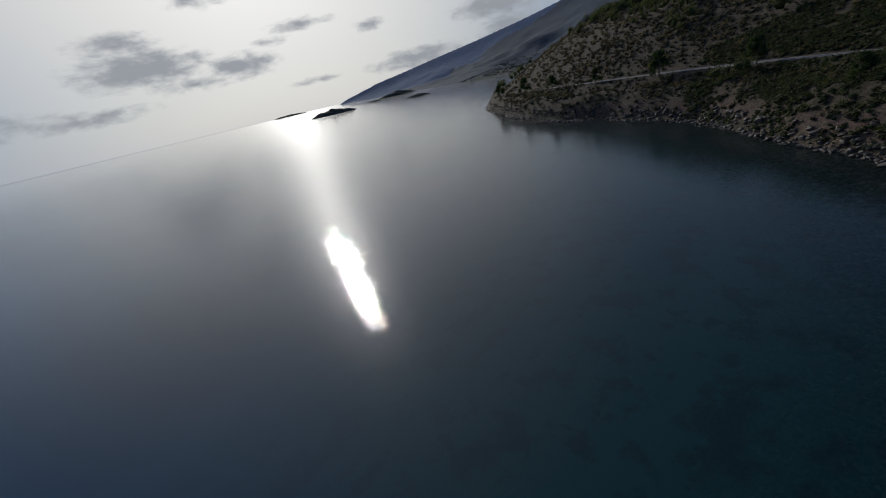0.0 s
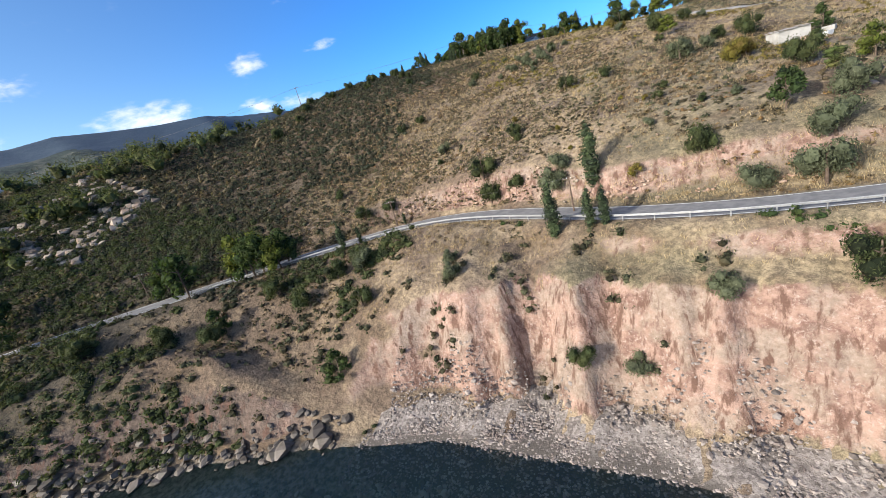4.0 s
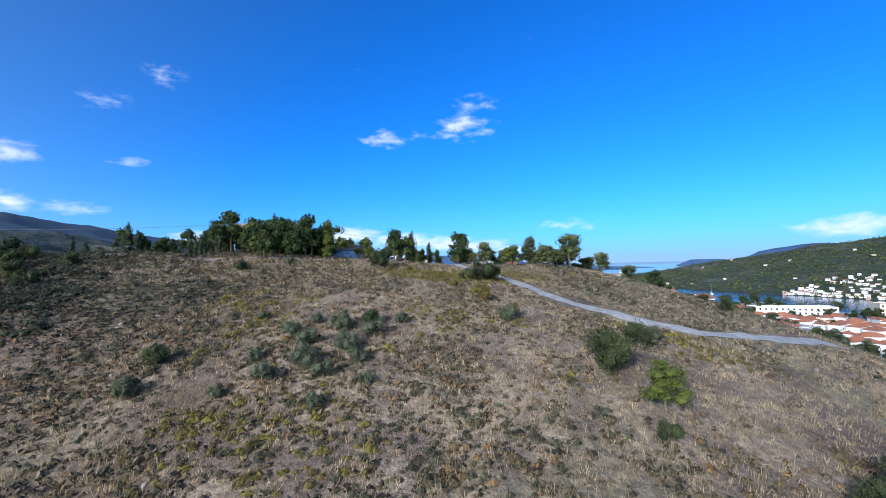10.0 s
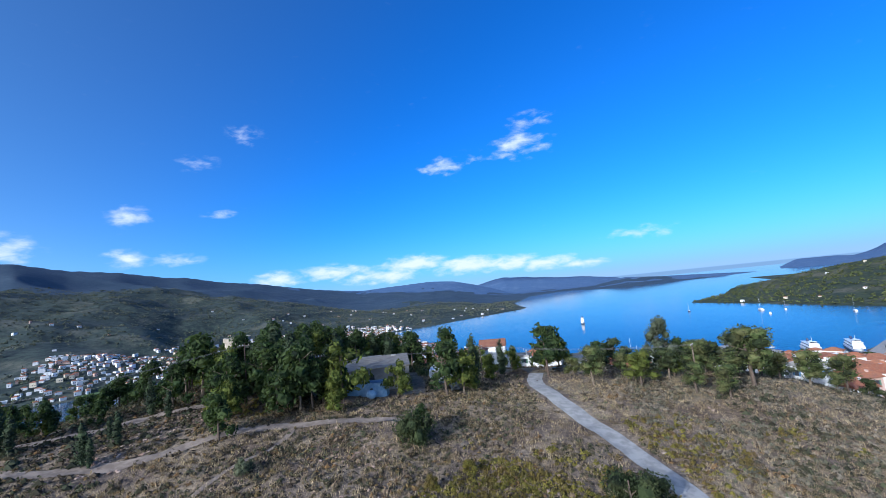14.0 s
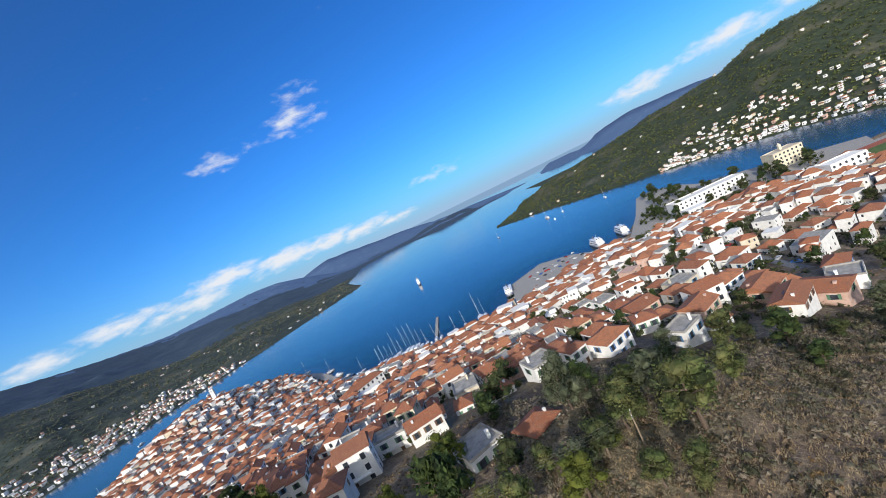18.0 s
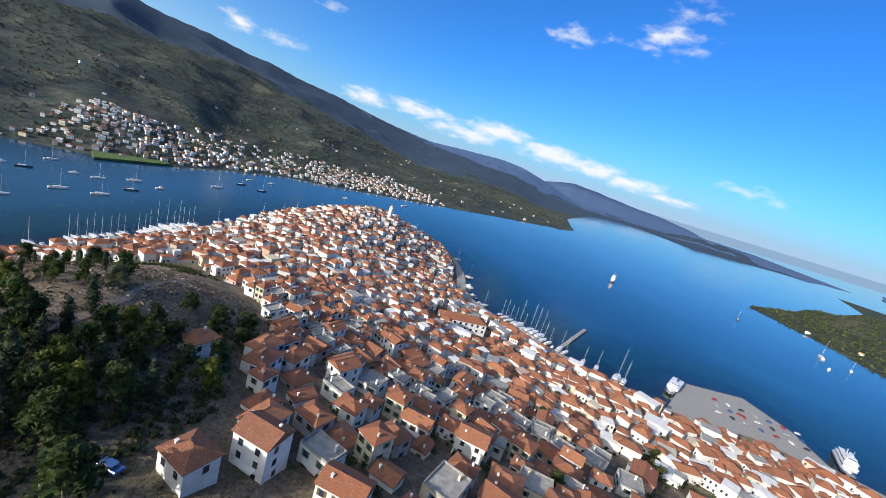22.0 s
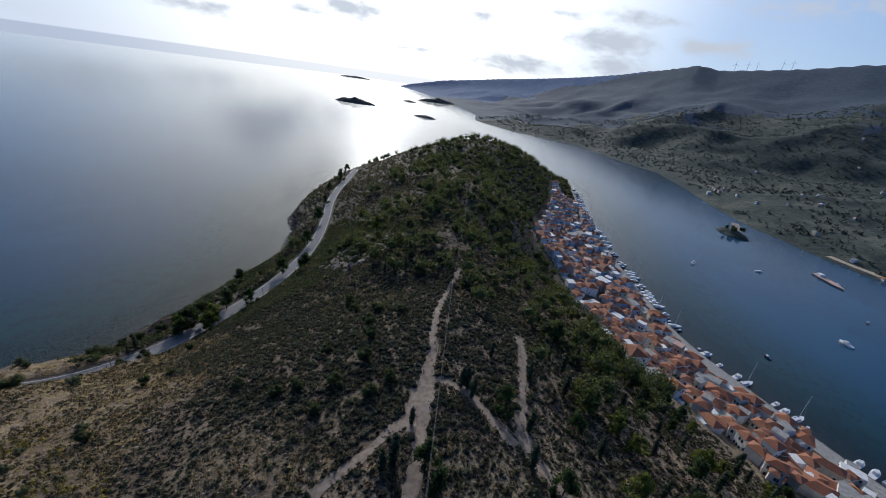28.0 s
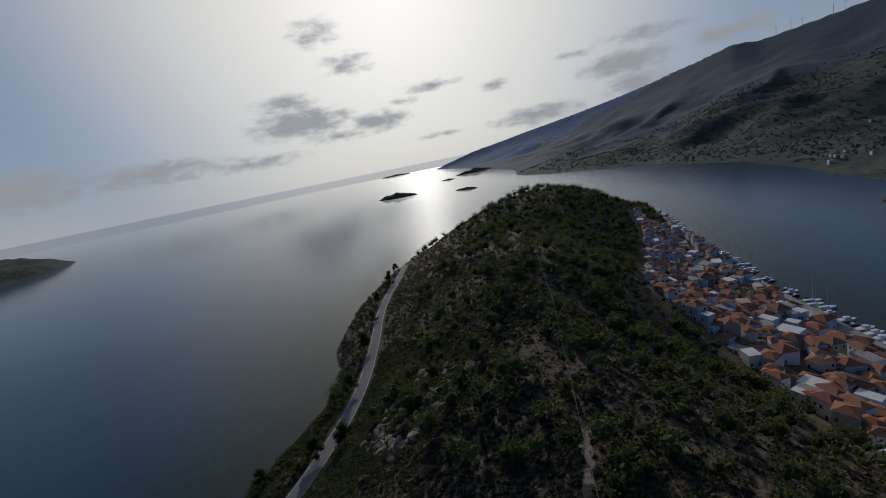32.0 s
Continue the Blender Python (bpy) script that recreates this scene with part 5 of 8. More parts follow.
def block_houses(name, places, mats, seed, label, small=1.0, tiled=0.8, low=1.0):
    """Many far houses: walls, roofs and windows, each kind joined."""
    rng = np.random.default_rng(seed)
    n = len(places)
    p = np.array(places, float)
    w_, d_ = rng.uniform(4.8, 9.2, n) * small, rng.uniform(4.4, 7.2, n) * small
    if p.shape[1] > 4:
        w_, d_ = w_ * p[:, 4], d_ * p[:, 4]
    h = rng.choice([3.2, 4.2, 5.6, 6.0, 6.6, 8.0], n) * low
    a = np.radians(p[:, 3])
    c, s = np.cos(a), np.sin(a)

    def place(x, y, z):
        return np.stack([p[:, 0:1] + x * c[:, None] - y * s[:, None], p[:, 1:2] + x * s[:, None] + y * c[:, None], p[:, 2:3] + z], -1)
    sx_, sy_ = np.array([-1, 1, 1, -1]) / 2, np.array([-1, -1, 1, 1]) / 2
    X, Y = w_[:, None] * sx_, d_[:, None] * sy_
    top = h[:, None] + 0 * X
    v = np.concatenate([place(X, Y, -3 + 0 * X), place(X, Y, top)], 1)
    quad = np.array([[0, 1, 5, 4], [1, 2, 6, 5], [2, 3, 7, 6], [3, 0, 4, 7], [4, 5, 6, 7]])
    f = (quad[None] + 8 * np.arange(n)[:, None, None]).reshape(-1, 4)
    walls = new("walls", mesh_from("walls", v.reshape(-1, 3), f, [*mats, M_CONCRETE]))
    pick = np.repeat(rng.choice(len(mats), n, p=np.array([.84, .10, .06][:len(mats)])), 5)
    pick[4::5] = np.where(rng.random(n) < 0.5, len(mats), pick[4::5])
    walls.data.polygons.foreach_set("material_index", pick.astype(np.int32))
    has = np.nonzero(rng.random(n) < tiled)[0]
    E_ = 0.4
    Xr, Yr = X + 2 * E_ * sx_, Y + 2 * E_ * sy_
    rl = np.maximum(w_ - d_, 0.6)[:, None] / 2 * np.array([-1, 1])
    rise = (np.minimum(w_, d_) * rng.uniform(.22, .34, n) + h)[:, None] + 0 * rl
    rv = np.concatenate([place(Xr, Yr, top + .03), place(rl, 0 * rl, rise)], 1)[has]
    tri = np.array([[0, 1, 5], [0, 5, 4], [1, 2, 5], [2, 3, 4], [2, 4, 5], [3, 0, 4]])
    rf = (tri[None] + 6 * np.arange(len(has))[:, None, None]).reshape(-1, 3)
    roofs = new("roofs", mesh_from("roofs", rv.reshape(-1, 3), rf, M_TILE))
    wv = []
    for col in (-.3, 0, .3):
        for row in (1.5, 4.4):
            for side in (-1, 1):
                x0 = w_ * col
                ok = (h > row + 1.2) & (rng.random(n) < 0.55)
                q = np.stack([np.stack([x0 - .42, x0 + .42, x0 + .42, x0 - .42], 1), np.stack([side * (d_ / 2 + .05)] * 4, 1), np.stack([row - .6 + 0 * x0, row - .6 + 0 * x0, row + .7 + 0 * x0, row + .7 + 0 * x0], 1)], -1)
                wv.append(place(q[..., 0], q[..., 1], q[..., 2])[ok])
                y0 = d_ * col
                q = np.stack([np.stack([side * (w_ / 2 + .05)] * 4, 1), np.stack([y0 - .42, y0 + .42, y0 + .42, y0 - .42], 1), q[..., 2]], -1)
                if col:
                    wv.append(place(q[..., 0], q[..., 1], q[..., 2])[ok])
    wv = np.concatenate(wv).reshape(-1, 3)
    panes = new("windows", mesh_from("windows", wv, np.arange(len(wv)).reshape(-1, 4), M_GLASS))
    root = tagged(new(name), label, "houses", kind="stuff")
    for o in (walls, roofs, panes):
        o.parent = root
    return root


packed = []
for x, y, z, a, grow in far_sites:
    turn = round(a / 90) * 31 + a * .65 + rng.uniform(-26, 26)
    packed.append((x, y, z, turn, grow * rng.uniform(0.78, 1.22)))
    if rng.random() < 0.5:
        b = radians(turn + rng.choice((0, 90, 180, 270)))
        packed.append((x + 4.2 * math.cos(b), y + 4.2 * math.sin(b), z - rng.uniform(0.2, 1.8), turn + rng.choice((0, 0, 90)), 0.62 * grow))
block_houses("town_houses", packed, [M_WALL, M_CREAM, M_PINK], 5,
             small=1.16, low=0.92, tiled=0.74, label="tightly packed white houses with orange tiled roofs")


def shore_sites(coast, count, deep, seed, fn, lim, gap=13.0, power=2.0):
    """Sites for houses along a far shore, thinning inland."""
    rr = np.random.default_rng(seed)
    sp, out, line = Spread(gap), [], along([(*q, 0.0) for q in coast], 4.0)
    for _ in range(count * 6):
        k = rr.integers(2, len(line) - 2)
        q, d = line[k, :2], line[k + 1, :2] - line[k - 1, :2]
        d = d / (np.linalg.norm(d) + 1e-9)
        nrm = np.array([d[1], -d[0]]) * lim
        x, y = q + nrm * (12 + deep * rr.random() ** power) + rr.normal(size=2) * 3
        if sp.free(x, y, gap) and len(out) < count:
            sp.add(x, y, gap)
            out.append((x, y, 0.0, math.degrees(math.atan2(d[1], d[0])) + rr.uniform(-15, 15)))
    z = fn(np.array([o[0] for o in out]), np.array([o[1] for o in out]))
    return [(o[0], o[1], float(zz), o[3]) for o, zz in zip(out, z) if zz > 0.4]


GALATAS = [(-273, 915), (-349, 795), (-420, 688), (-474, 612), (-492, 528), (-494, 437), (-532, 350), (-586, 292)]
block_houses("village_houses", shore_sites(GALATAS, 560, 210, 7, mainland, 1, 8.0, 1.5), [M_WALL, M_CREAM, M_PINK], 8, "white houses of the village across the strait", 0.80, 0.62, 0.64)
block_houses("scattered_houses", shore_sites([(q[0], q[1]) for q in MAIN_COAST[5:27]], 130, 700, 17, mainland, 1, 18.0, 1.6), [M_WALL, M_CREAM, M_PINK], 9, "scattered white villas on the scrub hillside", 0.78, 0.6, 0.6)
block_houses("shore_houses", shore_sites([(q[0], q[1]) for q in NORTH_COAST[4:9]], 300, 170, 19, northland, -1, 5.4, 3.0), [M_WALL, M_CREAM, M_PINK], 10, "white houses and hotels along the wooded shore", 0.64, 0.45, 0.54)
block_houses("wood_villas", shore_sites([(q[0], q[1]) for q in NORTH_COAST[1:9]], 26, 520, 23, northland, -1, 26.0, 1.3), [M_WALL, M_CREAM, M_PINK], 12, "white villas scattered through the pine wood", 0.7, 0.6, 0.5)

# ---- woods ----
def clump_stuff(name, places, sizes, mat, seed, leaves, leaf, label, category, squash=0.8, tall=1.0, small=False):
    """Many plants of one kind, joined: each a ragged clump of leaf patches."""
    rng = np.random.default_rng(seed)
    p, s = np.array(places, float), np.array(sizes, float)
    n = len(p)
    d = rng.normal(size=(n, leaves, 3))
    d /= np.linalg.norm(d, axis=2)[..., None]
    d[..., 2] = np.abs(d[..., 2]) * 1.1 - 0.1
    r = rng.uniform(0.45, 1.0, (n, leaves, 1)) * rng.uniform(0.75, 1.15, (n, 1, 1))
    q = p[:, None, :] + d * r * s[:, None, None] * np.array([1, 1, tall])
    v, f = quads(q.reshape(-1, 3), d.reshape(-1, 3), 1.0, rng)
    size = np.repeat(s * leaf, leaves)
    cen = q.reshape(-1, 1, 3)
    v = (cen + (v.reshape(-1, 4, 3) - cen) * size[:, None, None]).reshape(-1, 3)
    cv, cf = cores(p + [0, 0, 0.1], s * (0.6 if small else 0.5), rng, squash * tall, len(v), small)
    return tagged(new(name, mesh_from(name, np.vstack([v, cv]), np.vstack([halves(f), cf]), mat)), label, category, kind="stuff")
rg = np.random.default_rng(77)


def scatter(n, x0, x1, y0, y1, keep):
    x, y = rg.uniform(x0, x1, n), rg.uniform(y0, y1, n)
    ok = keep(x, y)
    return x[ok], y[ok]


track_line = along(TRACK, 4.0)
path_lines = [(along(line, 4.0), width_) for line, width_ in PATHS]


def clear_of_ways(x, y, d=4.0):
    free = (line_distance(x, y, road_line)[0] > d) & (line_distance(x, y, track_line)[0] > 2.6)
    for line, width_ in path_lines:
        free &= line_distance(x, y, line)[0] > 0.45 * width_ + 0.25 * value_noise(x, y, 3, 55, 2)
    return free


def on_hill(x, y):
    flat_top = (y > -108) | (x < -40)
    return (lookup(HIN, x, y) > 9) & (signed_distance(x, y, TOWN_AREA) < -2) & clear_of_ways(x, y) & flat_top & (signed_distance(x, y, BUILT) < -1)


def heights(x, y, dz=0.0):
    return np.c_[x, y, at_ground(x, y) + dz]


def soft(a, lo, hi):
    return np.clip((a - lo) / (hi - lo), 0, 1)


def blades(name, x, y, high, mat, seed, per, label):
    """Tufts of upright narrow blades."""
    rng = np.random.default_rng(seed)
    n = len(x)
    base = heights(x, y, -0.05)[:, None, :] + np.concatenate([rng.normal(size=(n, per, 2)) * 0.30 * high[:, None, None], np.zeros((n, per, 1))], 2)
    a = rng.uniform(0, 6.283, (n, per))
    side = np.stack([np.cos(a), np.sin(a), 0 * a], -1) * (0.032 * high[:, None, None])
    tip = base + np.concatenate([rng.normal(size=(n, per, 2)) * 0.32 * high[:, None, None], high[:, None, None] * rng.uniform(0.6, 1.1, (n, per, 1))], 2)
    v = np.stack([base - side, base + side, tip], 2).reshape(-1, 3)
    return tagged(new(name, mesh_from(name, v, np.arange(len(v)).reshape(-1, 3), mat)), label, "grass", kind="stuff")


SLAB = [(-80.5, 73), (-76.5, 64), (-62.5, 70), (-65, 83.5), (-71, 83)]
BUILT = [(-27, 52), (-34, 72), (-55, 73), (-50, 47), (-42, 45.5), (-30, 48)]
M_HEATH = islands("heath_leaves", (0.050, 0.031, 0.016), (0.165, 0.092, 0.036), (0.115, 0.082, 0.030))
M_CUSHION = islands("cushion_shrub_leaves", (0.026, 0.022, 0.013), (0.082, 0.062, 0.030), (0.048, 0.050, 0.024), vary=0.5)
M_PALE = islands("pale_brush_twigs", (0.085, 0.070, 0.052), (0.215, 0.180, 0.138), (0.125, 0.118, 0.080), vary=0.4, thin=0.3)
M_MAQUIS = islands("maquis_leaves", (0.017, 0.024, 0.014), (0.052, 0.062, 0.038), (0.044, 0.042, 0.026), thin=0.3)
M_FRESH = islands("fresh_grass", (0.045, 0.085, 0.020), (0.09, 0.15, 0.035), (0.11, 0.14, 0.05))
# grass and low scrub over the slope
x, y = scatter(60000, -75, 90, -118, 70, lambda x, y: on_hill(x, y) & (value_noise(x, y, 22, 2) > -0.45 + 0.8 * soft(-x, 30, 80)))
blades("dry_grass", x, y, rg.uniform(0.35, 0.85, len(x)), M_STRAW, 1, 11, "tufts of straw-coloured dry grass")
x, y = scatter(25000, -200, 150, -150, 170, lambda x, y: on_hill(x, y) & (value_noise(x, y, 30, 6) > -0.3))
clump_stuff("dry_scrub", heights(x, y), rg.uniform(0.35, 1.0, len(x)) * (1 + 0.25 * soft(-x, 20, 90)), M_DRY, 2, 8, 0.32, "low brown thorny scrub on stony ground", "scrub", tall=0.8, small=True)
x, y = scatter(15000, -170, 40, -118, 60, lambda x, y: on_hill(x, y) & (value_noise(x, y, 11, 91) + 0.4 * (np.hypot(x - 1, y + 42) < 6) + 0.4 * (np.hypot((x - 22) / 9, (y + 82) / 6) < 1) > 0.30 - 0.5 * soft(-x, -10, 45)))
clump_stuff("heath", heights(x, y), rg.uniform(0.3, 0.8, len(x)), M_HEATH, 34, 8, 0.32, "low rust-brown heath bushes", "scrub", tall=0.8, small=True)
x, y = scatter(24000, -210, 150, -150, 100, lambda x, y: on_hill(x, y) & (value_noise(x, y, 26, 8) > 0.22 - 0.62 * soft(-x, 0, 80)))
clump_stuff("green_scrub", heights(x, y), rg.uniform(0.35, 1.0, len(x)) * (1 + 0.7 * soft(-x, 20, 90)), M_GREY, 3, 13, 0.21, "low grey-green shrubs over the hillside", "scrub", small=True)
x, y = scatter(9000, -70, 60, -70, 60, lambda x, y: on_hill(x, y) & (value_noise(x, y, 18, 28) + 0.35 * (np.hypot(x - 1, y - 30) < 17) + 0.45 * (np.hypot((x + 6) / 15, (y - 18) / 9) < 1) > 0.26))
clump_stuff("yellow_scrub", heights(x, y), rg.uniform(0.4, 1.0, len(x)), M_YELLOW, 13, 12, 0.26, "yellow-green flowering scrub", "scrub", small=True)
x, y = scatter(2600, -24, 8, 4, 34, lambda x, y: on_hill(x, y) & (np.hypot((x + 8) / 12, (y - 18) / 9) + 0.5 * value_noise(x, y, 4, 141) < 0.9))
clump_stuff("broom_patch", heights(x, y), rg.uniform(0.35, 0.85, len(x)), M_YELLOW, 142, 14, 0.24, "yellow flowering broom beside the track", "scrub", small=True)
x, y = scatter(16000, -60, 85, -100, 60, lambda x, y: on_hill(x, y) & ((value_noise(x, y, 13, 61) > 0.40 - 0.16 * ((x > -45) & (x < 6) & (y > -5))) | ((np.hypot((x - 55) / 11, (y + 66) / 14) < 1) & (value_noise(x, y, 6, 62) > -0.35)) | (np.hypot((x + 12) / 6, (y - 53) / 9) < 1)))
blades("green_grass", x, y, rg.uniform(0.25, 0.6, len(x)), M_FRESH, 31, 10, "fresh green grass and weeds")
x, y = scatter(7500, -165, -42, -122, 16, lambda x, y: on_hill(x, y) & (value_noise(x, y, 14, 71) > 0.40 - 0.85 * soft(-x, 48, 80)))
clump_stuff("maquis", heights(x, y, 0.1), rg.uniform(0.6, 1.7, len(x)), M_MAQUIS, 33, 36, 0.145, "dark green maquis bushes on the west slope", "scrub")
x, y = scatter(3400, 26, 130, 8, 84, lambda x, y: on_hill(x, y) & (value_noise(x, y, 11, 57) > 0.12))
clump_stuff("brush", heights(x, y, 0.1), rg.uniform(0.4, 1.2, len(x)), M_GREY, 35, 20, 0.19, "grey-green brush on the east slope", "scrub", small=True)
x, y = scatter(15000, 12, 150, -5, 100, lambda x, y: on_hill(x, y) & (value_noise(x, y, 12, 121) > -0.25))
clump_stuff("pale_brush", heights(x, y, 0.05), rg.uniform(0.35, 0.95, len(x)), M_PALE, 122, 11, 0.24, "pale grey-brown leafless brush on the east slope", "scrub", tall=0.85, small=True)
x, y = scatter(9000, 12, 130, 20, 98, lambda x, y: on_hill(x, y) & (value_noise(x, y, 18, 123) > -0.1))
blades("slope_grass", x, y, rg.uniform(0.35, 0.8, len(x)), M_STRAW, 124, 9, "straw-coloured grass on the east slope")
# domes of low cushion shrubs in bands, and dark thickets over the cove
x, y = scatter(42000, -135, 45, -106, 62, lambda x, y: on_hill(x, y) & (value_noise(x, 0.6 * y, 9, 101, 3) > 0.02 - 0.30 * soft(-x, -5, 60) + 0.30 * soft(x, 10, 40)))
clump_stuff("cushion_shrubs", heights(x, y, -0.05), rg.uniform(0.30, 0.75, len(x)), M_CUSHION, 102, 7, 0.34, "low olive-brown cushion shrubs in bands over the slope", "scrub", tall=0.75, small=True)
x, y = scatter(10500, -175, -24, -205, -98, lambda x, y: (lookup(HIN, x, y) > 1.2) & clear_of_ways(x, y, 5) & (value_noise(x, y, 12, 111) > 0.16 - 0.55 * soft(-x, 45, 105)))
clump_stuff("cove_thicket", heights(x, y, 0.1), rg.uniform(0.7, 1.9, len(x)), M_BUSH, 112, 30, 0.17, "dark mastic thickets on the slope over the cove", "scrub")
# wooded south ridge
x, y = scatter(14000, -600, -100, -450, 20, lambda x, y: (lookup(HIN, x, y) > 6) & (signed_distance(x, y, TOWN_AREA) < -4) & clear_of_ways(x, y, 5) & (value_noise(x, y, 22, 3) > 0.02 - 0.6 * soft(-x, 130, 260)))
clump_stuff("scrub_wood", heights(x, y, 0.3), rg.uniform(0.8, 2.6, len(x)), M_GARRIGUE, 4, 13, 0.31, "dense olive-brown scrub of mastic and wild olive", "scrub")
x, y = scatter(3600, -590, -140, -440, 30, lambda x, y: (lookup(HIN, x, y) > 10) & (signed_distance(x, y, TOWN_AREA) < -3) & (value_noise(x, y, 60, 5) + 0.9 * soft(y - 0.85 * x, -60, 110) > 0.40) & clear_of_ways(x, y, 6))
clump_stuff("pine_wood", heights(x, y, 2.4), rg.uniform(1.8, 3.6, len(x)), M_RIDGE, 5, 46, 0.20, "young green pine wood on the ridge", "wood", tall=1.25)
x, y = scatter(1500, -590, -130, -440, 30, lambda x, y: (lookup(HIN, x, y) > 10) & (signed_distance(x, y, TOWN_AREA) < -5) & (value_noise(x, y, 45, 15) + 0.9 * soft(y - 0.85 * x, -90, 110) > 0.34) & clear_of_ways(x, y, 8))
clump_stuff("tall_pines", heights(x, y, 4.6), rg.uniform(2.8, 5.2, len(x)), M_RIDGE, 45, 150, 0.11, "tall round-crowned pines among the ridge wood", "wood", tall=1.2)

x, y = scatter(900, -440, -170, -340, -60, lambda x, y: (at_ground(x, y) > 43) & clear_of_ways(x, y, 8) & (value_noise(x, y, 35, 63) > 0.0))
clump_stuff("crest_pines", heights(x, y, 2.4), rg.uniform(2.0, 5.2, len(x)), M_RIDGE, 37, 90, 0.14, "pines standing up along the ridge crest", "wood", tall=1.35)

# pines and cypresses round the top
rng = random.Random(9)
wood = Spread(4.0)
HILL_PINES = [(-51.5, 25, 6.8), (-56.6, 31.8, 7.2), (-58.7, 36.2, 7.2), (-45.5, 37.5, 9), (-53.8, 39.4, 8), (-83.6, 24, 2.7), (-78.7, 29, 4.1), (-92.6, 44.1, 7), (-92.1, 40.5, 5.3), (-70.5, 42.8, 9.2), (-76.1, 44.9, 7.5),
              (-74.4, 51.2, 7), (-70.5, 66.5, 10.4), (-62, 65.7, 8.6), (-58.3, 61.5, 7.5), (-81, 50.7, 6.5), (-88.6, 59.2, 7.6), (-94.4, 71.9, 7.5), (-80.6, 80, 8.6), (-83, 84, 10.4), (-69, 87, 9.2), (-133.4, 94, 6.5), (-127.8, 102.1, 8.8),
              (-91.7, 110.5, 5.5), (-89.5, 115.7, 4.9), (-150.5, 156.3, 5.6), (-99.8, 92.1, 5.2), (-110.3, 51.7, 6.2), (-108.7, 15.9, 7), (-71.7, 37, 5.8), (-65, 43.6, 7.1), (-57, 45.5, 6.5), (-68.2, 51.5, 8.4), (-106.5, 60.6, 6.4), (-99.8, 67.4, 6.8),
              (-111, 85.2, 5.4), (-91.9, 87, 5.8), (-78.1, 92, 5), (-99.4, 97.8, 5.4), (-118.4, 42, 7.1), (-104, 35.1, 5.9), (-96.2, 49, 4.7), (-58.1, 53.1, 7.2), (-39.2, 41.5, 8.5), (-62.9, 38.7, 5.7), (-55.4, 31.2, 6.3), (-52.1, 41.4, 7.7),
              (-62.5, 51.8, 7.9), (-38.7, 38.2, 4.8), (-21.6, 50.7, 7.6), (-18.5, 52.5, 6.6), (-22.1, 32.1, 4.6), (-1.3, 68.1, 8.8), (-41, 44.5, 4.5), (-83.4, 24.2, 5.4), (-90.6, 34.3, 4.5), (-84.3, 19.4, 6.2), (-52.4, 80.5, 6), (-53.6, 91.6, 6.8),
              (-71.3, 94.5, 8.6), (-88.2, 124, 6.8), (-99.2, 112, 5.3), (-38.4, 84, 7.6), (-26.9, 80.5, 8.6), (-68.7, 69.5, 9.2), (-104.9, 88.3, 8), (-119.9, 81.2, 8), (-66.8, 119, 5), (-72.3, 133, 5.3), (-146.2, 109.9, 8), (-57, 68, 8), (-51, 75, 7.5), (-64, 75.5, 8.5),
              (-60, 84, 8), (-46, 86, 7.5), (-56, 98, 7), (-42, 96, 7.5), (-63, 106, 6.5), (-94, 62, 6.5), (-86, 46, 6.2), (-100, 56, 6), (-113, 66, 6), (-122, 60, 6), (-128, 76, 6.5), (-137, 82, 6),
              (-118, 94, 6), (-109, 102, 5.5), (-140, 100, 6.5), (-124, 112, 6), (-131, 50, 6), (-141, 62, 6.5), (-150, 74, 7), (-122, 26, 5.6), (-133, 36, 6), (-144, 46, 6.5), (-156, 92, 7), (-162, 110, 7), (-24, 72, 4.6), (-18, 76, 5), (-14, 66, 4.2), (-10, 78, 4.8)]
HILL_PINES += [(-42.5, 43.3, 6.4), (-30.5, 47.6, 5.2), (-44, 39, 6.5), (-49, 36, 7), (-60, 47, 7.5), (-66, 60, 8.5), (-78, 66, 8), (-72, 60.5, 6), (-79, 61, 7), (-66, 71.5, 8), (-58, 72, 8), (-69, 76, 8), (-73, 83, 8), (-64, 92, 7.5), (-46, 91, 7), (-52, 105, 6.5), (-58, 112, 6), (-81, 73, 7.5), (-86, 78, 7)]
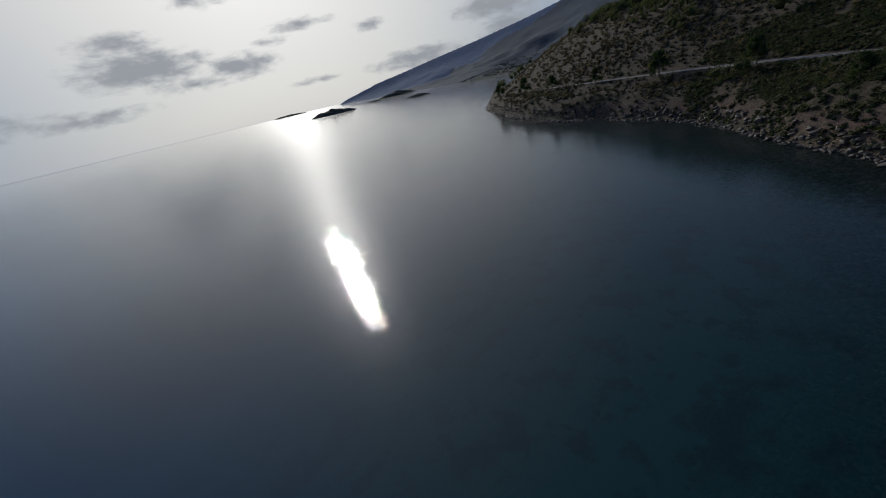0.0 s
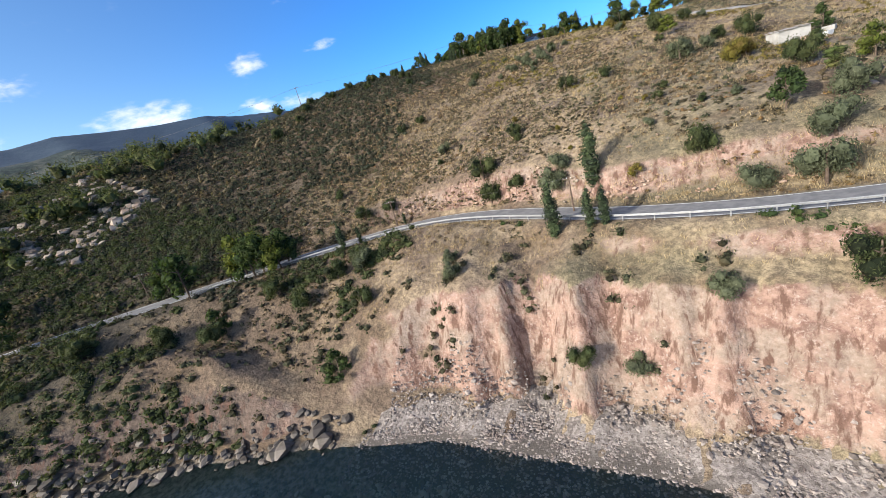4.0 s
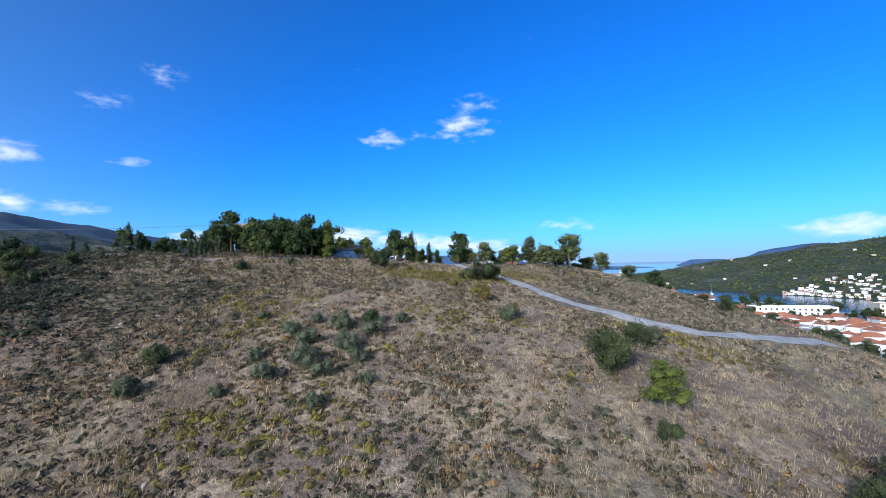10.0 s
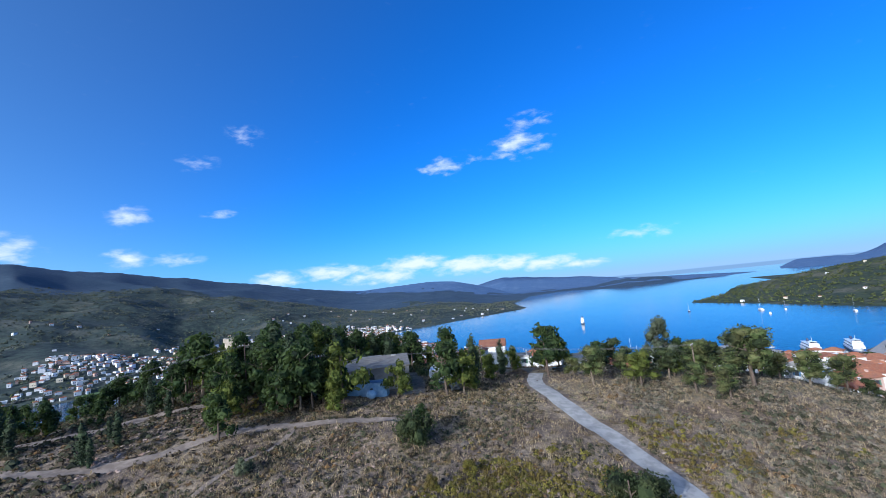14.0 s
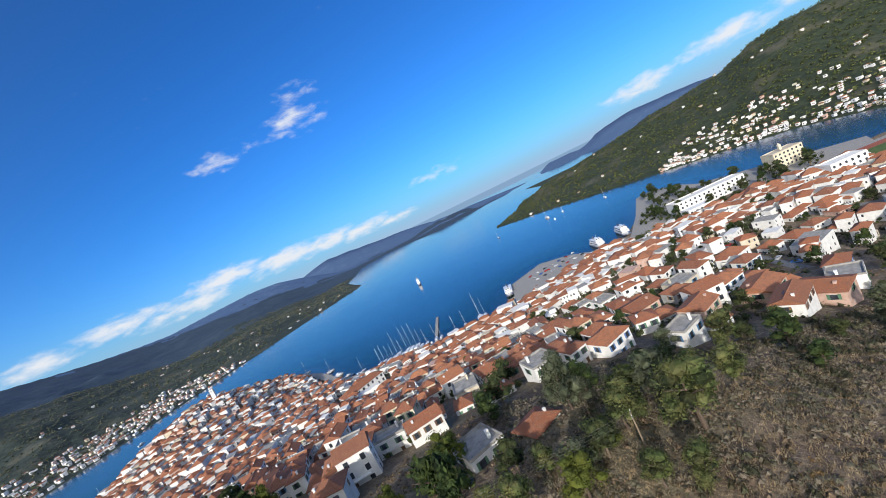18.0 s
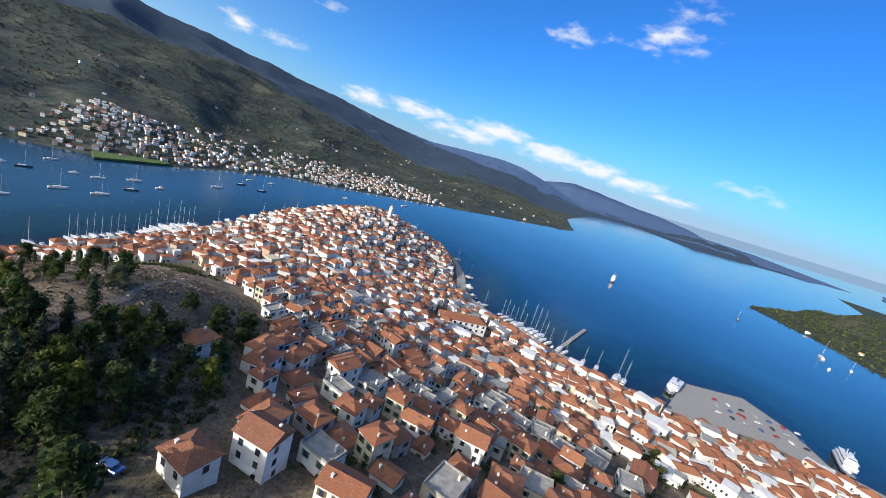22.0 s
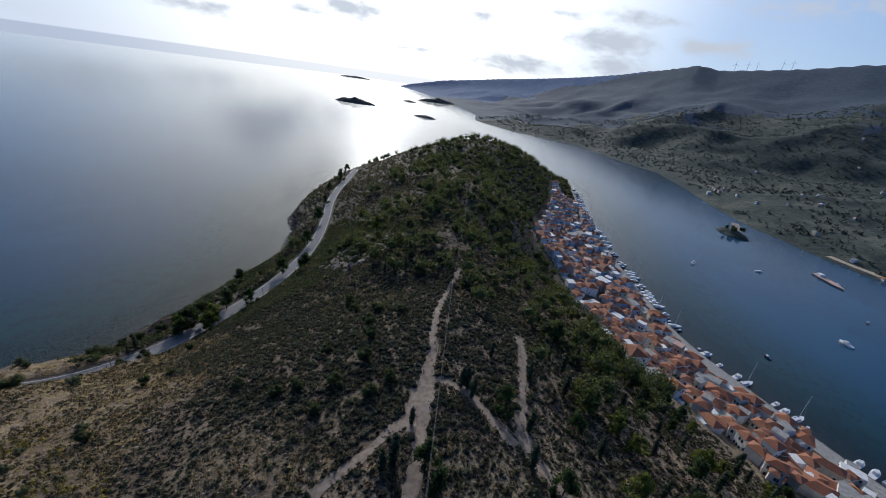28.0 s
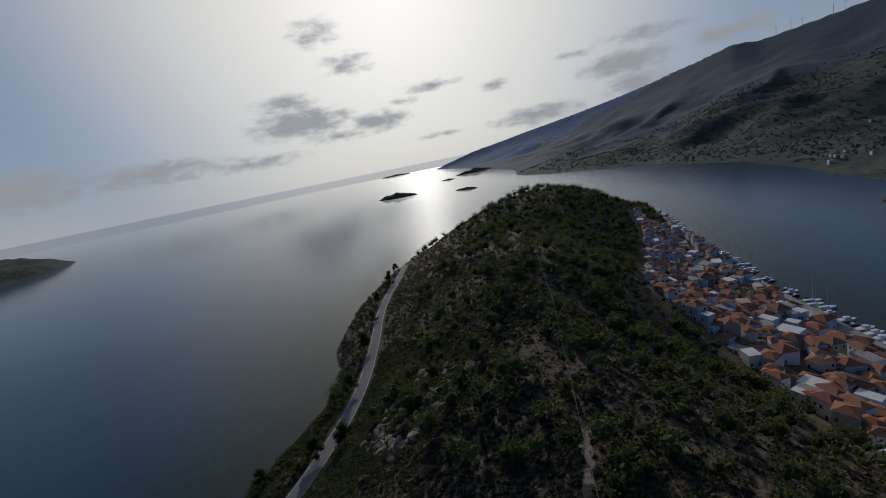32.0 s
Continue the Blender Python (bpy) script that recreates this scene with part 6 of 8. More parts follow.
HILL_CYPRESSES = [(-52, 46, 9), (-55.5, 50, 9.5), (-60, 58, 9.5), (-54.5, 70, 9), (-70, 72, 9), (-76, 69, 8.5), (-49, 83, 8.5), (-66, 100, 8), (-56, 87, 9), (-42, 102, 8), (-43.5, 44.8, 8.2), (-77.8, 16.1, 5.6), (-63.7, 16, 4.2), (-69.1, 23.1, 3.6), (-87.4, 65.3, 6.4), (-184.9, 49.6, 7), (-107.4, 73.2, 6.8), (-189, 74.8, 6), (-119.3, 109.6, 7), (-152.2, 132.6, 7), (-88.2, 53.1, 6.4), (-104.2, 6.2, 6.1), (-124.8, 9.7, 5.8),
                  (-102.7, 28.7, 6.7), (-136, 23, 6.1), (-149.4, 146.1, 6), (-99.7, 52.8, 6.5), (-84.2, 64, 6), (-87.8, 93, 5.6), (-179.1, 111.3, 7.1), (-131.2, 16.7, 6.9), (-121.9, 32.7, 6.5), (-72.5, 33.2, 6.9), (-67.2, 31.7, 5), (-66, 21.7, 5.1), (-47.5, 43.5, 10.4),
                  (-17, 59.1, 9), (-73.7, 108.8, 8.5), (-126.7, 86.9, 9), (-72.2, 86, 9.7), (-124.3, 111.2, 8), (-51.2, 98.2, 8.4), (-59.1, 92.5, 8.2), (-57.4, 77.6, 7.5), (-61, 72, 9), (-66, 79, 8.6), (-44, 80.5, 8), (-114, 78, 6.4), (-134, 68, 7), (-146, 88, 7), (-158, 70, 7),
                  (-104, 10, 5.6), (-88, 10, 4.6), (-120, 0, 5), (-110, 22, 6), (-12, 72, 7), (-63, 56, 11), (-81, 55, 9), (-140, -60, 6), (-137, -66, 6.5), (-134, -70, 6), (-131, -72, 5.5), (-143, -63, 6.5), (-150, -95, 4)]
for px_, py_, s in HILL_PINES:
    if float(signed_distance(px_, py_, BUILT)) < 0.5 and float(signed_distance(px_, py_, SLAB)) < -3.0:
        wood.add(px_, py_, 5.0)
        pine(px_, py_, s * (1.32 if px_ > -90 and py_ > 36 else 1.0), rng)
for px_, py_, s in HILL_CYPRESSES:
    if float(signed_distance(px_, py_, BUILT)) < 0.5 and float(signed_distance(px_, py_, SLAB)) < -3.0:
        wood.add(px_, py_, 4.0)
        cypress(px_, py_, s * (1.25 if px_ > -90 and py_ > 36 else 1.0), rng)
for px_, py_, s, k in ((18.3, -36.8, 5.2, 1), (35.8, 58.3, 11.5, 2), (-1.5, 77.6, 7.6, 1), (-16, 75.3, 5, 1), (28.1, 65, 7.2, 2), (28.5, 51, 5.8, 2), (28.9, 80, 6, 0), (24.3, 54, 5.5, 2), (16.2, 59.1, 7.4, 1), (26, 79, 13, 0), (7.3, 60, 8.2, 2), (64, 80, 8.5, 2), (80, 82, 6, 2), (55, 87, 6, 0), (2, 82, 8, 1), (31, 67, 7.4, 2), (24, 64, 5, 1), (48, 64, 7.5, 2), (46, 70, 6, 2), (4, 66, 4.6, 2), (14, 66, 5.5, 2), (36, 74, 6, 1), (-85, 121, 7, 0), (-248, -367, 7, 2),
                       (52, -88, 7, 0), (58, -94, 6.5, 2), (62, -84, 8, 0), (50, -70, 5, 1), (70, -96, 6, 1), (60, -104, 5, 1), (38, -84, 4, 2), (54, -62, 4, 2)):
    tree(px_, py_, s, k, rng, True)
# trees on the brow over the town
BROW = [(-64, 104), (-40, 100), (-38, 112), (-48, 126), (-52, 134), (-62, 148), (-66, 130)]
made = tries = 0
while made < 9 and tries < 4000:
    tries += 1
    px_, py_ = rng.uniform(-104, 26), rng.uniform(97, 166)
    if float(signed_distance(px_, py_, BROW)) > 0 and wood.free(px_, py_, 6.0) and math.hypot(px_ + 57, py_ - 129) > 9:
        wood.add(px_, py_, 6.0)
        k = rng.random()
        if k < 0.25:
            cypress(px_, py_, rng.uniform(6, 10), rng)
        elif k < 0.5:
            pine(px_, py_, rng.uniform(6, 9), rng)
        else:
            tree(px_, py_, rng.uniform(5.5, 9), rng.choice((0, 2, 2)), rng)
        made += 1
# slender pines and cypresses on the bare slope over the waterfront
BARE = [(-128, 30), (-110, 75), (-92, 100), (-100, 128), (-140, 150), (-180, 110), (-192, 60), (-182, 10), (-160, -20), (-140, 0)]
made = tries = 0
while made < 95 and tries < 6000:
    tries += 1
    px_, py_ = rng.uniform(-192, -92), rng.uniform(-20, 150)
    if float(signed_distance(px_, py_, BARE)) > 0 and float(signed_distance(px_, py_, TOWN_AREA)) < -3 and wood.free(px_, py_, 5.0) and bool(clear_of_ways(px_, py_, 4.0)):
        wood.add(px_, py_, 5.0)
        if rng.random() < 0.5:
            cypress(px_, py_, rng.uniform(4.5, 7.5), rng)
        else:
            pine(px_, py_, rng.uniform(4.5, 8.0), rng)
        made += 1
# pines along the coast road
for px_, py_, s in ((-80, -121, 10), (-66, -113, 9), (-61, -107, 8), (-163, -134, 9), (-113, -147, 9.5), (-123, -141, 9.5), (-93, -155, 7.5), (-62, -127, 5.5), (-90, -120, 9), (-72, -111, 10), (-140, -182, 10),
                    (-163, -222, 12), (-186, -262, 8), (-206, -300, 9), (-235, -338, 11), (-262, -380, 9), (-33, -127, 5)):
    pine(px_, py_, s, rng)
# trees on the quay of the school
made = 0
while made < 36:
    px_, py_ = rng.uniform(262, 425), rng.uniform(235, 470)
    if float(signed_distance(px_, py_, [(246, 338), (300, 394), (370, 470), (388, 470), (390, 440), (374, 394), (416, 270), (398, 250), (335, 272), (270, 304)])) > 3 and spread.free(px_, py_, 12.0):
        spread.add(px_, py_, 9.0)
        plant("tree", [ROUND[rng.choice((1, 2, 2))]], px_, py_, rng.uniform(9, 15), 8.0, "dark green tree on the harbour quay", "tree", "trees", z=1.3, rng=rng)
        made += 1
x, y = scatter(900, 250, 425, 235, 480, lambda x, y: (signed_distance(x, y, [(246, 338), (300, 394), (370, 470), (388, 470), (390, 440), (374, 394), (416, 270), (398, 250), (335, 272), (270, 304)]) > 2) & (value_noise(x, y, 26, 83) + 0.5 * (np.hypot((x - 315) / 45, (y - 368) / 16) < 1) > 0.10))
clump_stuff("quay_trees", np.c_[x, y, 0 * x + 3.4], rg.uniform(1.6, 3.6, len(x)), M_BUSH, 16, 34, 0.2, "dark green trees on the naval quay", "trees", tall=1.3)
x, y = scatter(330, 150, 262, 286, 345, lambda x, y: (line_distance(x, y, along([(158, 322, 0), (200, 308, 0), (255, 300, 0)], 4.0))[0] < 11) & (at_ground(x, y) > 0.8))
clump_stuff("harbour_trees", heights(x, y, 2.6), rg.uniform(1.5, 3.2, len(x)), M_SHORE, 133, 34, 0.2, "green trees along the harbour street", "trees", tall=1.3)
# trees among the houses of the north slope
made = 0
while made < 150:
    px_, py_ = rng.uniform(10, 330), rng.uniform(60, 300)
    if float(lookup(HIN, px_, py_)) > 8 and spread.free(px_, py_, 6.0) and float(line_distance(px_, py_, STREET)[0]) > 4 and float(line_distance(px_, py_, AVENUE)[0]) > 5:
        spread.add(px_, py_, 4.0)
        tree(px_, py_, rng.uniform(4.5, 9), rng.choice((0, 2, 2, 2, 1)), rng)
        made += 1
x, y = scatter(5600, 30, 380, 40, 270, lambda x, y: (lookup(HIN, x, y) > 8) & ((y > 82) | (x > 62)) & (np.minimum(line_distance(x, y, STREET)[0], line_distance(x, y, AVENUE)[0]) > 6) & (value_noise(x, y, 35, 15) > -0.1 + 0.25 * (y < 125)))
clump_stuff("garden_scrub", heights(x, y, 0.2), rg.uniform(0.6, 2.2, len(x)), M_GREY, 14, 12, 0.28, "dark garden shrubs and bramble between the houses", "scrub")
x, y = scatter(6400, -280, 345, 76, 540, lambda x, y: (signed_distance(x, y, TOWN_AREA) > 1) & (value_noise(x, y, 17, 81) > 0.26 - 0.5 * soft(x - y, -260, 20)))
clump_stuff("garden_trees", heights(x, y, 1.4), rg.uniform(0.8, 2.3, len(x)), M_BUSH, 15, 26, 0.24, "small dark garden trees between the roofs", "trees")
# woods over the bay
x, y = scatter(17000, 330, 1700, 250, 1700, lambda x, y: (signed_distance(x, y, NORTH_COAST) > 5) & (value_noise(x, y, 90, 4) > -0.45))
clump_stuff("shore_wood", np.c_[x, y, northland(x, y) + 1.0], rg.uniform(2.0, 4.6, len(x)), M_SHORE, 6, 6, 0.46, "pine woods on the hill over the bay", "wood", small=True)
x, y = scatter(2600, -640, -240, 250, 960, lambda x, y: (signed_distance(x, y, MAIN_COAST) > 8) & (signed_distance(x, y, MAIN_COAST) < 230) & (value_noise(x, y, 30, 131) > 0.05))
clump_stuff("village_trees", np.c_[x, y, mainland(x, y) + 1.6], rg.uniform(1.3, 3.0, len(x)), M_SHORE, 132, 9, 0.40, "dark garden trees among the far village houses", "trees", tall=1.2, small=True)
x, y = scatter(44000, -2200, 100, -1200, 2000, lambda x, y: (signed_distance(x, y, MAIN_COAST) > 14) & (value_noise(x, y, 110, 7) > -0.35) & (np.hypot(x, y) < 1900))
clump_stuff("orchards", np.c_[x, y, mainland(x, y) + 1.0], rg.uniform(1.8, 5.0, len(x)), M_GROVE, 7, 6, 0.44, "olive groves and scrub on the mainland slope", "wood", small=True)
# ---- guard rail and poles by the road ----
def lathe_beam(a, b, mat, parent, name="rail"):
    """One length of corrugated rail between two points."""
    a, b = Vector(a), Vector(b)
    d = b - a
    side = Vector((-d.y, d.x, 0)).normalized()
    bm = bmesh.new()
    prof = [(0.0, .16), (.05, .10), (.05, .05), (.0, .0), (.05, -.05), (.05, -.10), (0.0, -.16)]
    rows = [[bm.verts.new(p + side * o + Vector((0, 0, h))) for o, h in prof] for p in (a, b)]
    back = [[bm.verts.new(p + side * (o - .03) + Vector((0, 0, h))) for o, h in prof] for p in (a, b)]
    for k in range(len(prof) - 1):
        bm.faces.new((rows[0][k], rows[0][k + 1], rows[1][k + 1], rows[1][k]))
        bm.faces.new((back[0][k + 1], back[0][k], back[1][k], back[1][k + 1]))
    return part(name, bm, mat, parent)


rail_line = [p for p in along(ROAD, 4.0) if -82 < p[0] < 66]
guard = tagged(new("guard_rail"), "galvanised steel guard rail beside the coast road", "guard rail")
post_bm = bmesh.new()
box(post_bm, 0, 0, 0.2, .12, .10, 1.1)
post_me = bpy.data.meshes.new("post")
post_bm.to_mesh(post_me), post_bm.free(), post_me.materials.append(M_STEEL)
prev = None
for k, p in enumerate(rail_line):
    q = rail_line[min(k + 1, len(rail_line) - 1)] - rail_line[max(k - 1, 0)]
    n_ = np.array([-q[1], q[0]]) / np.hypot(q[0], q[1])          # to the sea, as the line runs westward
    n_ = n_ * (1 if n_[1] < 0 else -1)
    spot = (p[0] + n_[0] * 3.15, p[1] + n_[1] * 3.15, p[2] + 0.05)
    o = new("post", post_me)
    o.parent, o.matrix_local = guard, pose(*spot)
    if prev:
        lathe_beam(prev, (spot[0], spot[1], spot[2] + .62), M_STEEL, guard)
    prev = (spot[0], spot[1], spot[2] + .62)



def utility_pole(x, y, h, arms=1, turn=0.0, lean=2.0):
    """A wooden pole with cross-arms and insulators."""
    root = tagged(new("utility_pole"), "weathered wooden utility pole with a cross-arm", "utility pole", "poles of the power line")
    bm = bmesh.new()
    cone(bm, (0, 0, -.6), (0, 0, h), .16, .10, 9)
    part("pole", bm, M_WOOD, root)
    for k in range(arms):
        bm = bmesh.new()
        box(bm, 0, 0, h - .4 - .7 * k, 1.9, .12, .14, .02)
        arm = part("crossarm", bm, M_WOOD, root)
        for s in (-.85, -.3, .3, .85):
            bm = bmesh.new()
            cone(bm, (s, 0, h - .34 - .7 * k), (s, 0, h - .12 - .7 * k), .05, .03, 6)
            part("insulator", bm, M_WHITE, arm)
    z = float(at_ground(x, y))
    root.matrix_world = pose(x, y, z, lean, 0, turn)
    return (x, y, z + h - .3, turn)


M_CABLE = plain("aluminium_cable", (0.16, 0.155, 0.15), (0.24, 0.235, 0.23), 3.0, 0.6, vary=0.0)


def wires(a, b, offs=(-.85, -.3, .3, .85), sag=1.2, r=0.010):
    for k, o in enumerate(offs):
        pa = Vector((a[0] + o * math.cos(radians(a[3])), a[1] + o * math.sin(radians(a[3])), a[2]))
        pb = Vector((b[0] + o * math.cos(radians(b[3])), b[1] + o * math.sin(radians(b[3])), b[2]))
        bm = bmesh.new()
        n = 12
        q = [pa.lerp(pb, i / n) - Vector((0, 0, sag * 4 * (i / n) * (1 - i / n))) for i in range(n + 1)]
        side = (pb - pa).cross(Vector((0, 0, 1))).normalized() * r
        rings = [[bm.verts.new(p + w) for w in (side, Vector((0, 0, r)), -side, Vector((0, 0, -r)))] for p in q]
        for ra, rb in zip(rings[:-1], rings[1:]):
            for i in range(4):
                bm.faces.new((ra[i], ra[(i + 1) % 4], rb[(i + 1) % 4], rb[i]))
        me = bpy.data.meshes.new("wire")
        bm.to_mesh(me), bm.free(), me.materials.append(M_CABLE)
        tagged(new("overhead_wire", me), "thin overhead power wire between poles", "wire", "wires of the power line")


line_poles = [utility_pole(x, y, h, a, t, 0) for x, y, h, a, t in ((26, 58, 8, 1, 60), (-16, 64, 8, 2, 70), (-43, 41, 9, 1, 60), (-62, 45, 10, 1, 40), (-124, -23, 9, 1, 45), (-196, -98, 9, 1, 45), (-259, -170, 9, 1, 45))]
for a_, b_ in zip(line_poles[:-1], line_poles[1:]):
    wires(a_, b_, sag=0.02 * math.hypot(a_[0] - b_[0], a_[1] - b_[1]))
road_poles = [utility_pole(x, y, 6, 1, t, ln) for x, y, t, ln in ((-39, -92.5, 20, 4), (2.5, -100.2, 10, 3), (62, -101, 0, 0), (-96, -122, 40, 2))]
wires(road_poles[1], road_poles[2], (-.3,), 1.0)
wires(road_poles[0], road_poles[1], (-.3,), 1.0)
wires(road_poles[3], road_poles[0], (-.3,), 1.0)

# ---- buildings on the hilltop ----
M_CEMENT = plain("dark_cement", (0.19, 0.185, 0.18), (0.29, 0.28, 0.27), 0.5, 0.9, vary=0.0, bump=(2, 0.03))
M_SLAB = plain("stained_roof_slab", (0.155, 0.14, 0.12), (0.24, 0.22, 0.19), 0.6, 0.9, vary=0.0, bump=(3, 0.02))
depot = tagged(new("warehouse"), "low concrete warehouse with a stained flat roof", "warehouse")
bm = bmesh.new()
box(bm, 0, 0, 1.2, 17.6, 16.8, 7.6)
part("wall", bm, M_CEMENT, depot)
bm = bmesh.new()
box(bm, 0, 0, 5.12, 18.2, 17.4, .28, .03)
roof_ = part("roof", bm, M_SLAB, depot, "stained concrete roof slab")
bm = bmesh.new()
box(bm, 5.6, 6.2, 5.42, 1.2, 1.0, .35, .05)
part("hatch", bm, M_CONCRETE, roof_)
bm = bmesh.new()
box(bm, -3.2, 10.5, 1.05, 11.2, 4.2, 7.3)
box(bm, -3.2, 10.6, 4.8, 11.5, 4.3, .22)
part("annexe", bm, M_CEMENT, depot)
for k in range(10):
    bm = bmesh.new()
    box(bm, 8.86, -7.6 + 1.7 * k, 3.2, .12, .32, 3.4, .02)
    part("pilaster", bm, M_CEMENT, depot)
for k in range(3):
    o = part("window", WINDOWS[0], None, depot)
    o.matrix_local = pose(5.6, 8.45, 3.3, 0, 0, 180) if k == 0 else pose(-4 + 5 * k, -8.45, 3.3)
depot.matrix_world = pose(-41.2, 59.4, 63.0, 0, 0, 18.5)
M_RED = plain("rust_red_sheet", (0.20, 0.062, 0.048), (0.30, 0.10, 0.075), 1.2, 0.7, vary=0.0)
shed_ = tagged(new("lean_to"), "blue corrugated metal lean-to beside the warehouse", "shed")
bm = bmesh.new()
box(bm, 0, 0, 1.4, 2.3, 10, 3.8)
part("wall", bm, M_BLUE, shed_, "faded blue painted sheet wall")
bm = bmesh.new()
rows_ = [[bm.verts.new((s_, -5.15 + .215 * k, 3.40 + .035 * (k % 2) - .05 * s_)) for s_ in (-1.35, 0, 1.35)] for k in range(49)]
for a_, b_ in zip(rows_[:-1], rows_[1:]):
    for k in range(2):
        bm.faces.new((a_[k], a_[k + 1], b_[k + 1], b_[k]))
bmesh.ops.solidify(bm, geom=bm.faces[:], thickness=.02)
part("roof", bm, M_BLUE, shed_, "light blue corrugated roof")
bm = bmesh.new()
box(bm, 0, 6.3, 1.6, 2.6, 2.4, 3.4)
box(bm, 0, 6.3, 3.36, 2.9, 2.7, .12)
part("brick_store", bm, M_RED, shed_, "rusty red sheet-roofed store")
shed_.matrix_world = pose(-38.0, 47.9, 63.0, 0, 0, 98)
tank = tagged(new("water_tank"), "blue plastic water tank beside the lean-to", "tank")
bm = bmesh.new()
bmesh.ops.create_uvsphere(bm, u_segments=16, v_segments=10, radius=1.0, matrix=pose(0, 0, .9) @ Matrix.Diagonal((1, 1, .9, 1)))
part("body", bm, M_BLUE, tank)
bm = bmesh.new()
cone(bm, (0, 0, 1.7), (0, 0, 1.95), .3, .28, 12)
part("lid", bm, M_DARK, tank)
tank.matrix_world = pose(-35.2, 45.3, float(at_ground(-35.2, 45.3)))

M_OLD = plain("weathered_cream_render", (0.33, 0.28, 0.22), (0.45, 0.39, 0.31), 0.7, 0.9, vary=0.0, bump=(2, 0.03))
tower = tagged(new("water_tower"), "round cream concrete water tower with an open rim", "tower")
bm = bmesh.new()
cone(bm, (0, 0, -2), (0, 0, 9.4), 2.75, 2.75, 28)
part("wall", bm, M_OLD, tower)
bm = bmesh.new()
r = bmesh.ops.create_circle(bm, segments=28, radius=3.05)
inner = bmesh.ops.create_circle(bm, segments=28, radius=2.4)
for k in range(28):
    bm.faces.new((r["verts"][k], r["verts"][(k + 1) % 28], inner["verts"][(k + 1) % 28], inner["verts"][k]))
ext = bmesh.ops.extrude_face_region(bm, geom=bm.faces[:])
bmesh.ops.translate(bm, vec=(0, 0, .9), verts=[v for v in ext["geom"] if isinstance(v, bmesh.types.BMVert)])
bmesh.ops.translate(bm, vec=(0, 0, 9.1), verts=bm.verts)
part("parapet", bm, M_OLD, tower)
bm = bmesh.new()
cone(bm, (0, 0, 9.35), (0, 0, 9.5), 2.45, 2.45, 24)
box(bm, .4, .3, 9.6, .8, .6, .3)
part("roof", bm, M_SLAB, tower)
o = part("window", WINDOWS[0], None, tower)
o.matrix_local = pose(2.72, 0, 7.6, 0, 0, 90)
tower.matrix_world = pose(-74, 58, float(at_ground(-74, 58)) + .2)

slab = tagged(new("roofless_reservoir"), "flat concrete reservoir roof with a brick parapet", "reservoir")
bm = bmesh.new()
box(bm, 0, 0, .2, 9, 14, 2.4, .05)
part("slab", bm, M_SLAB, slab)
for k in range(14):
    bm = bmesh.new()
    box(bm, 4.3, -6.4 + k * .98, 1.75, .35, .9, .7, .03)
    part("parapet_block", bm, M_PINK, slab)
bm = bmesh.new()
box(bm, 6.2, -5.5, .5, 2.6, 3.0, 2.2, .04)
part("pump_room", bm, M_GREYWALL, slab)
slab.matrix_world = pose(-71.5, 72.6, float(at_ground(-71.5, 72.6)) - .2, 0, 0, 114)

hovel = tagged(new("shack"), "ruined shack with a rusty sheet roof among scrub", "shack")
bm = bmesh.new()
for x_, y_, sx_, sy_ in ((0, -1.8, 5.4, .3), (0, 1.8, 5.4, .3), (-2.6, 0, .3, 3.3), (2.6, 0, .3, 3.3)):
    box(bm, x_, y_, .8, sx_, sy_, 2.4)
part("wall", bm, M_GREYWALL, hovel)
for k in range(9):
    bm = bmesh.new()
    box(bm, -2.6 + .65 * k, 0, 2.15 + .05 * (k % 3), .62, 4.4, .05)
    o = part("roof_sheet", bm, (M_GREYWALL, M_CONCRETE, M_ROCK)[k % 3], hovel)
    o.matrix_local = pose(0, 0, 0, 3, 2 * (k % 2), 0)
hovel.matrix_world = pose(38, -57, float(at_ground(38, -57)), 0, 0, 20)
for k, (x_, y_) in enumerate(((42, -55), (43.5, -58), (40, -60.5), (45, -53))):
    bm = bmesh.new()
    box(bm, 0, 0, .45, 1.6 + .4 * (k % 2), 1.1, .9, .05, 20 * k)
    me = bpy.data.meshes.new("crate")
    bm.to_mesh(me), bm.free(), me.materials.append((M_WOOD, M_WHITE, M_PINK, M_GREYWALL)[k])
    o = tagged(new("crate", me), "heap of boards and scrap beside the shack", "crate", "scrap by the shack")
    o.matrix_world = pose(x_, y_, float(at_ground(x_, y_)), 0, 0, 30 * k)


# ---- vehicles ----
def paint(name, c):
    return plain(name, c, tuple(min(1, v * 1.1) for v in c), 1.0, 0.25, 0.1, vary=0.0, spec=0.5)


PAINTS = [("white", paint("white_car_paint", (.75, .75, .75))), ("dark", paint("dark_car_paint", (.04, .045, .05))), ("silver", paint("silver_car_paint", (.42, .43, .44))),
          ("blue", paint("blue_car_paint", (.06, .14, .35))), ("red", paint("red_car_paint", (.40, .04, .03)))]
bm = bmesh.new()
cone(bm, (0, -.1, 0), (0, .1, 0), .32, .32, 14)
TYRE = bpy.data.meshes.new("tyre")
bm.to_mesh(TYRE), bm.free(), TYRE.materials.append(M_DARK)
bm = bmesh.new()
cone(bm, (0, -.115, 0), (0, .115, 0), .19, .19, 10)
RIM = bpy.data.meshes.new("rim")
bm.to_mesh(RIM), bm.free(), RIM.materials.append(M_STEEL)


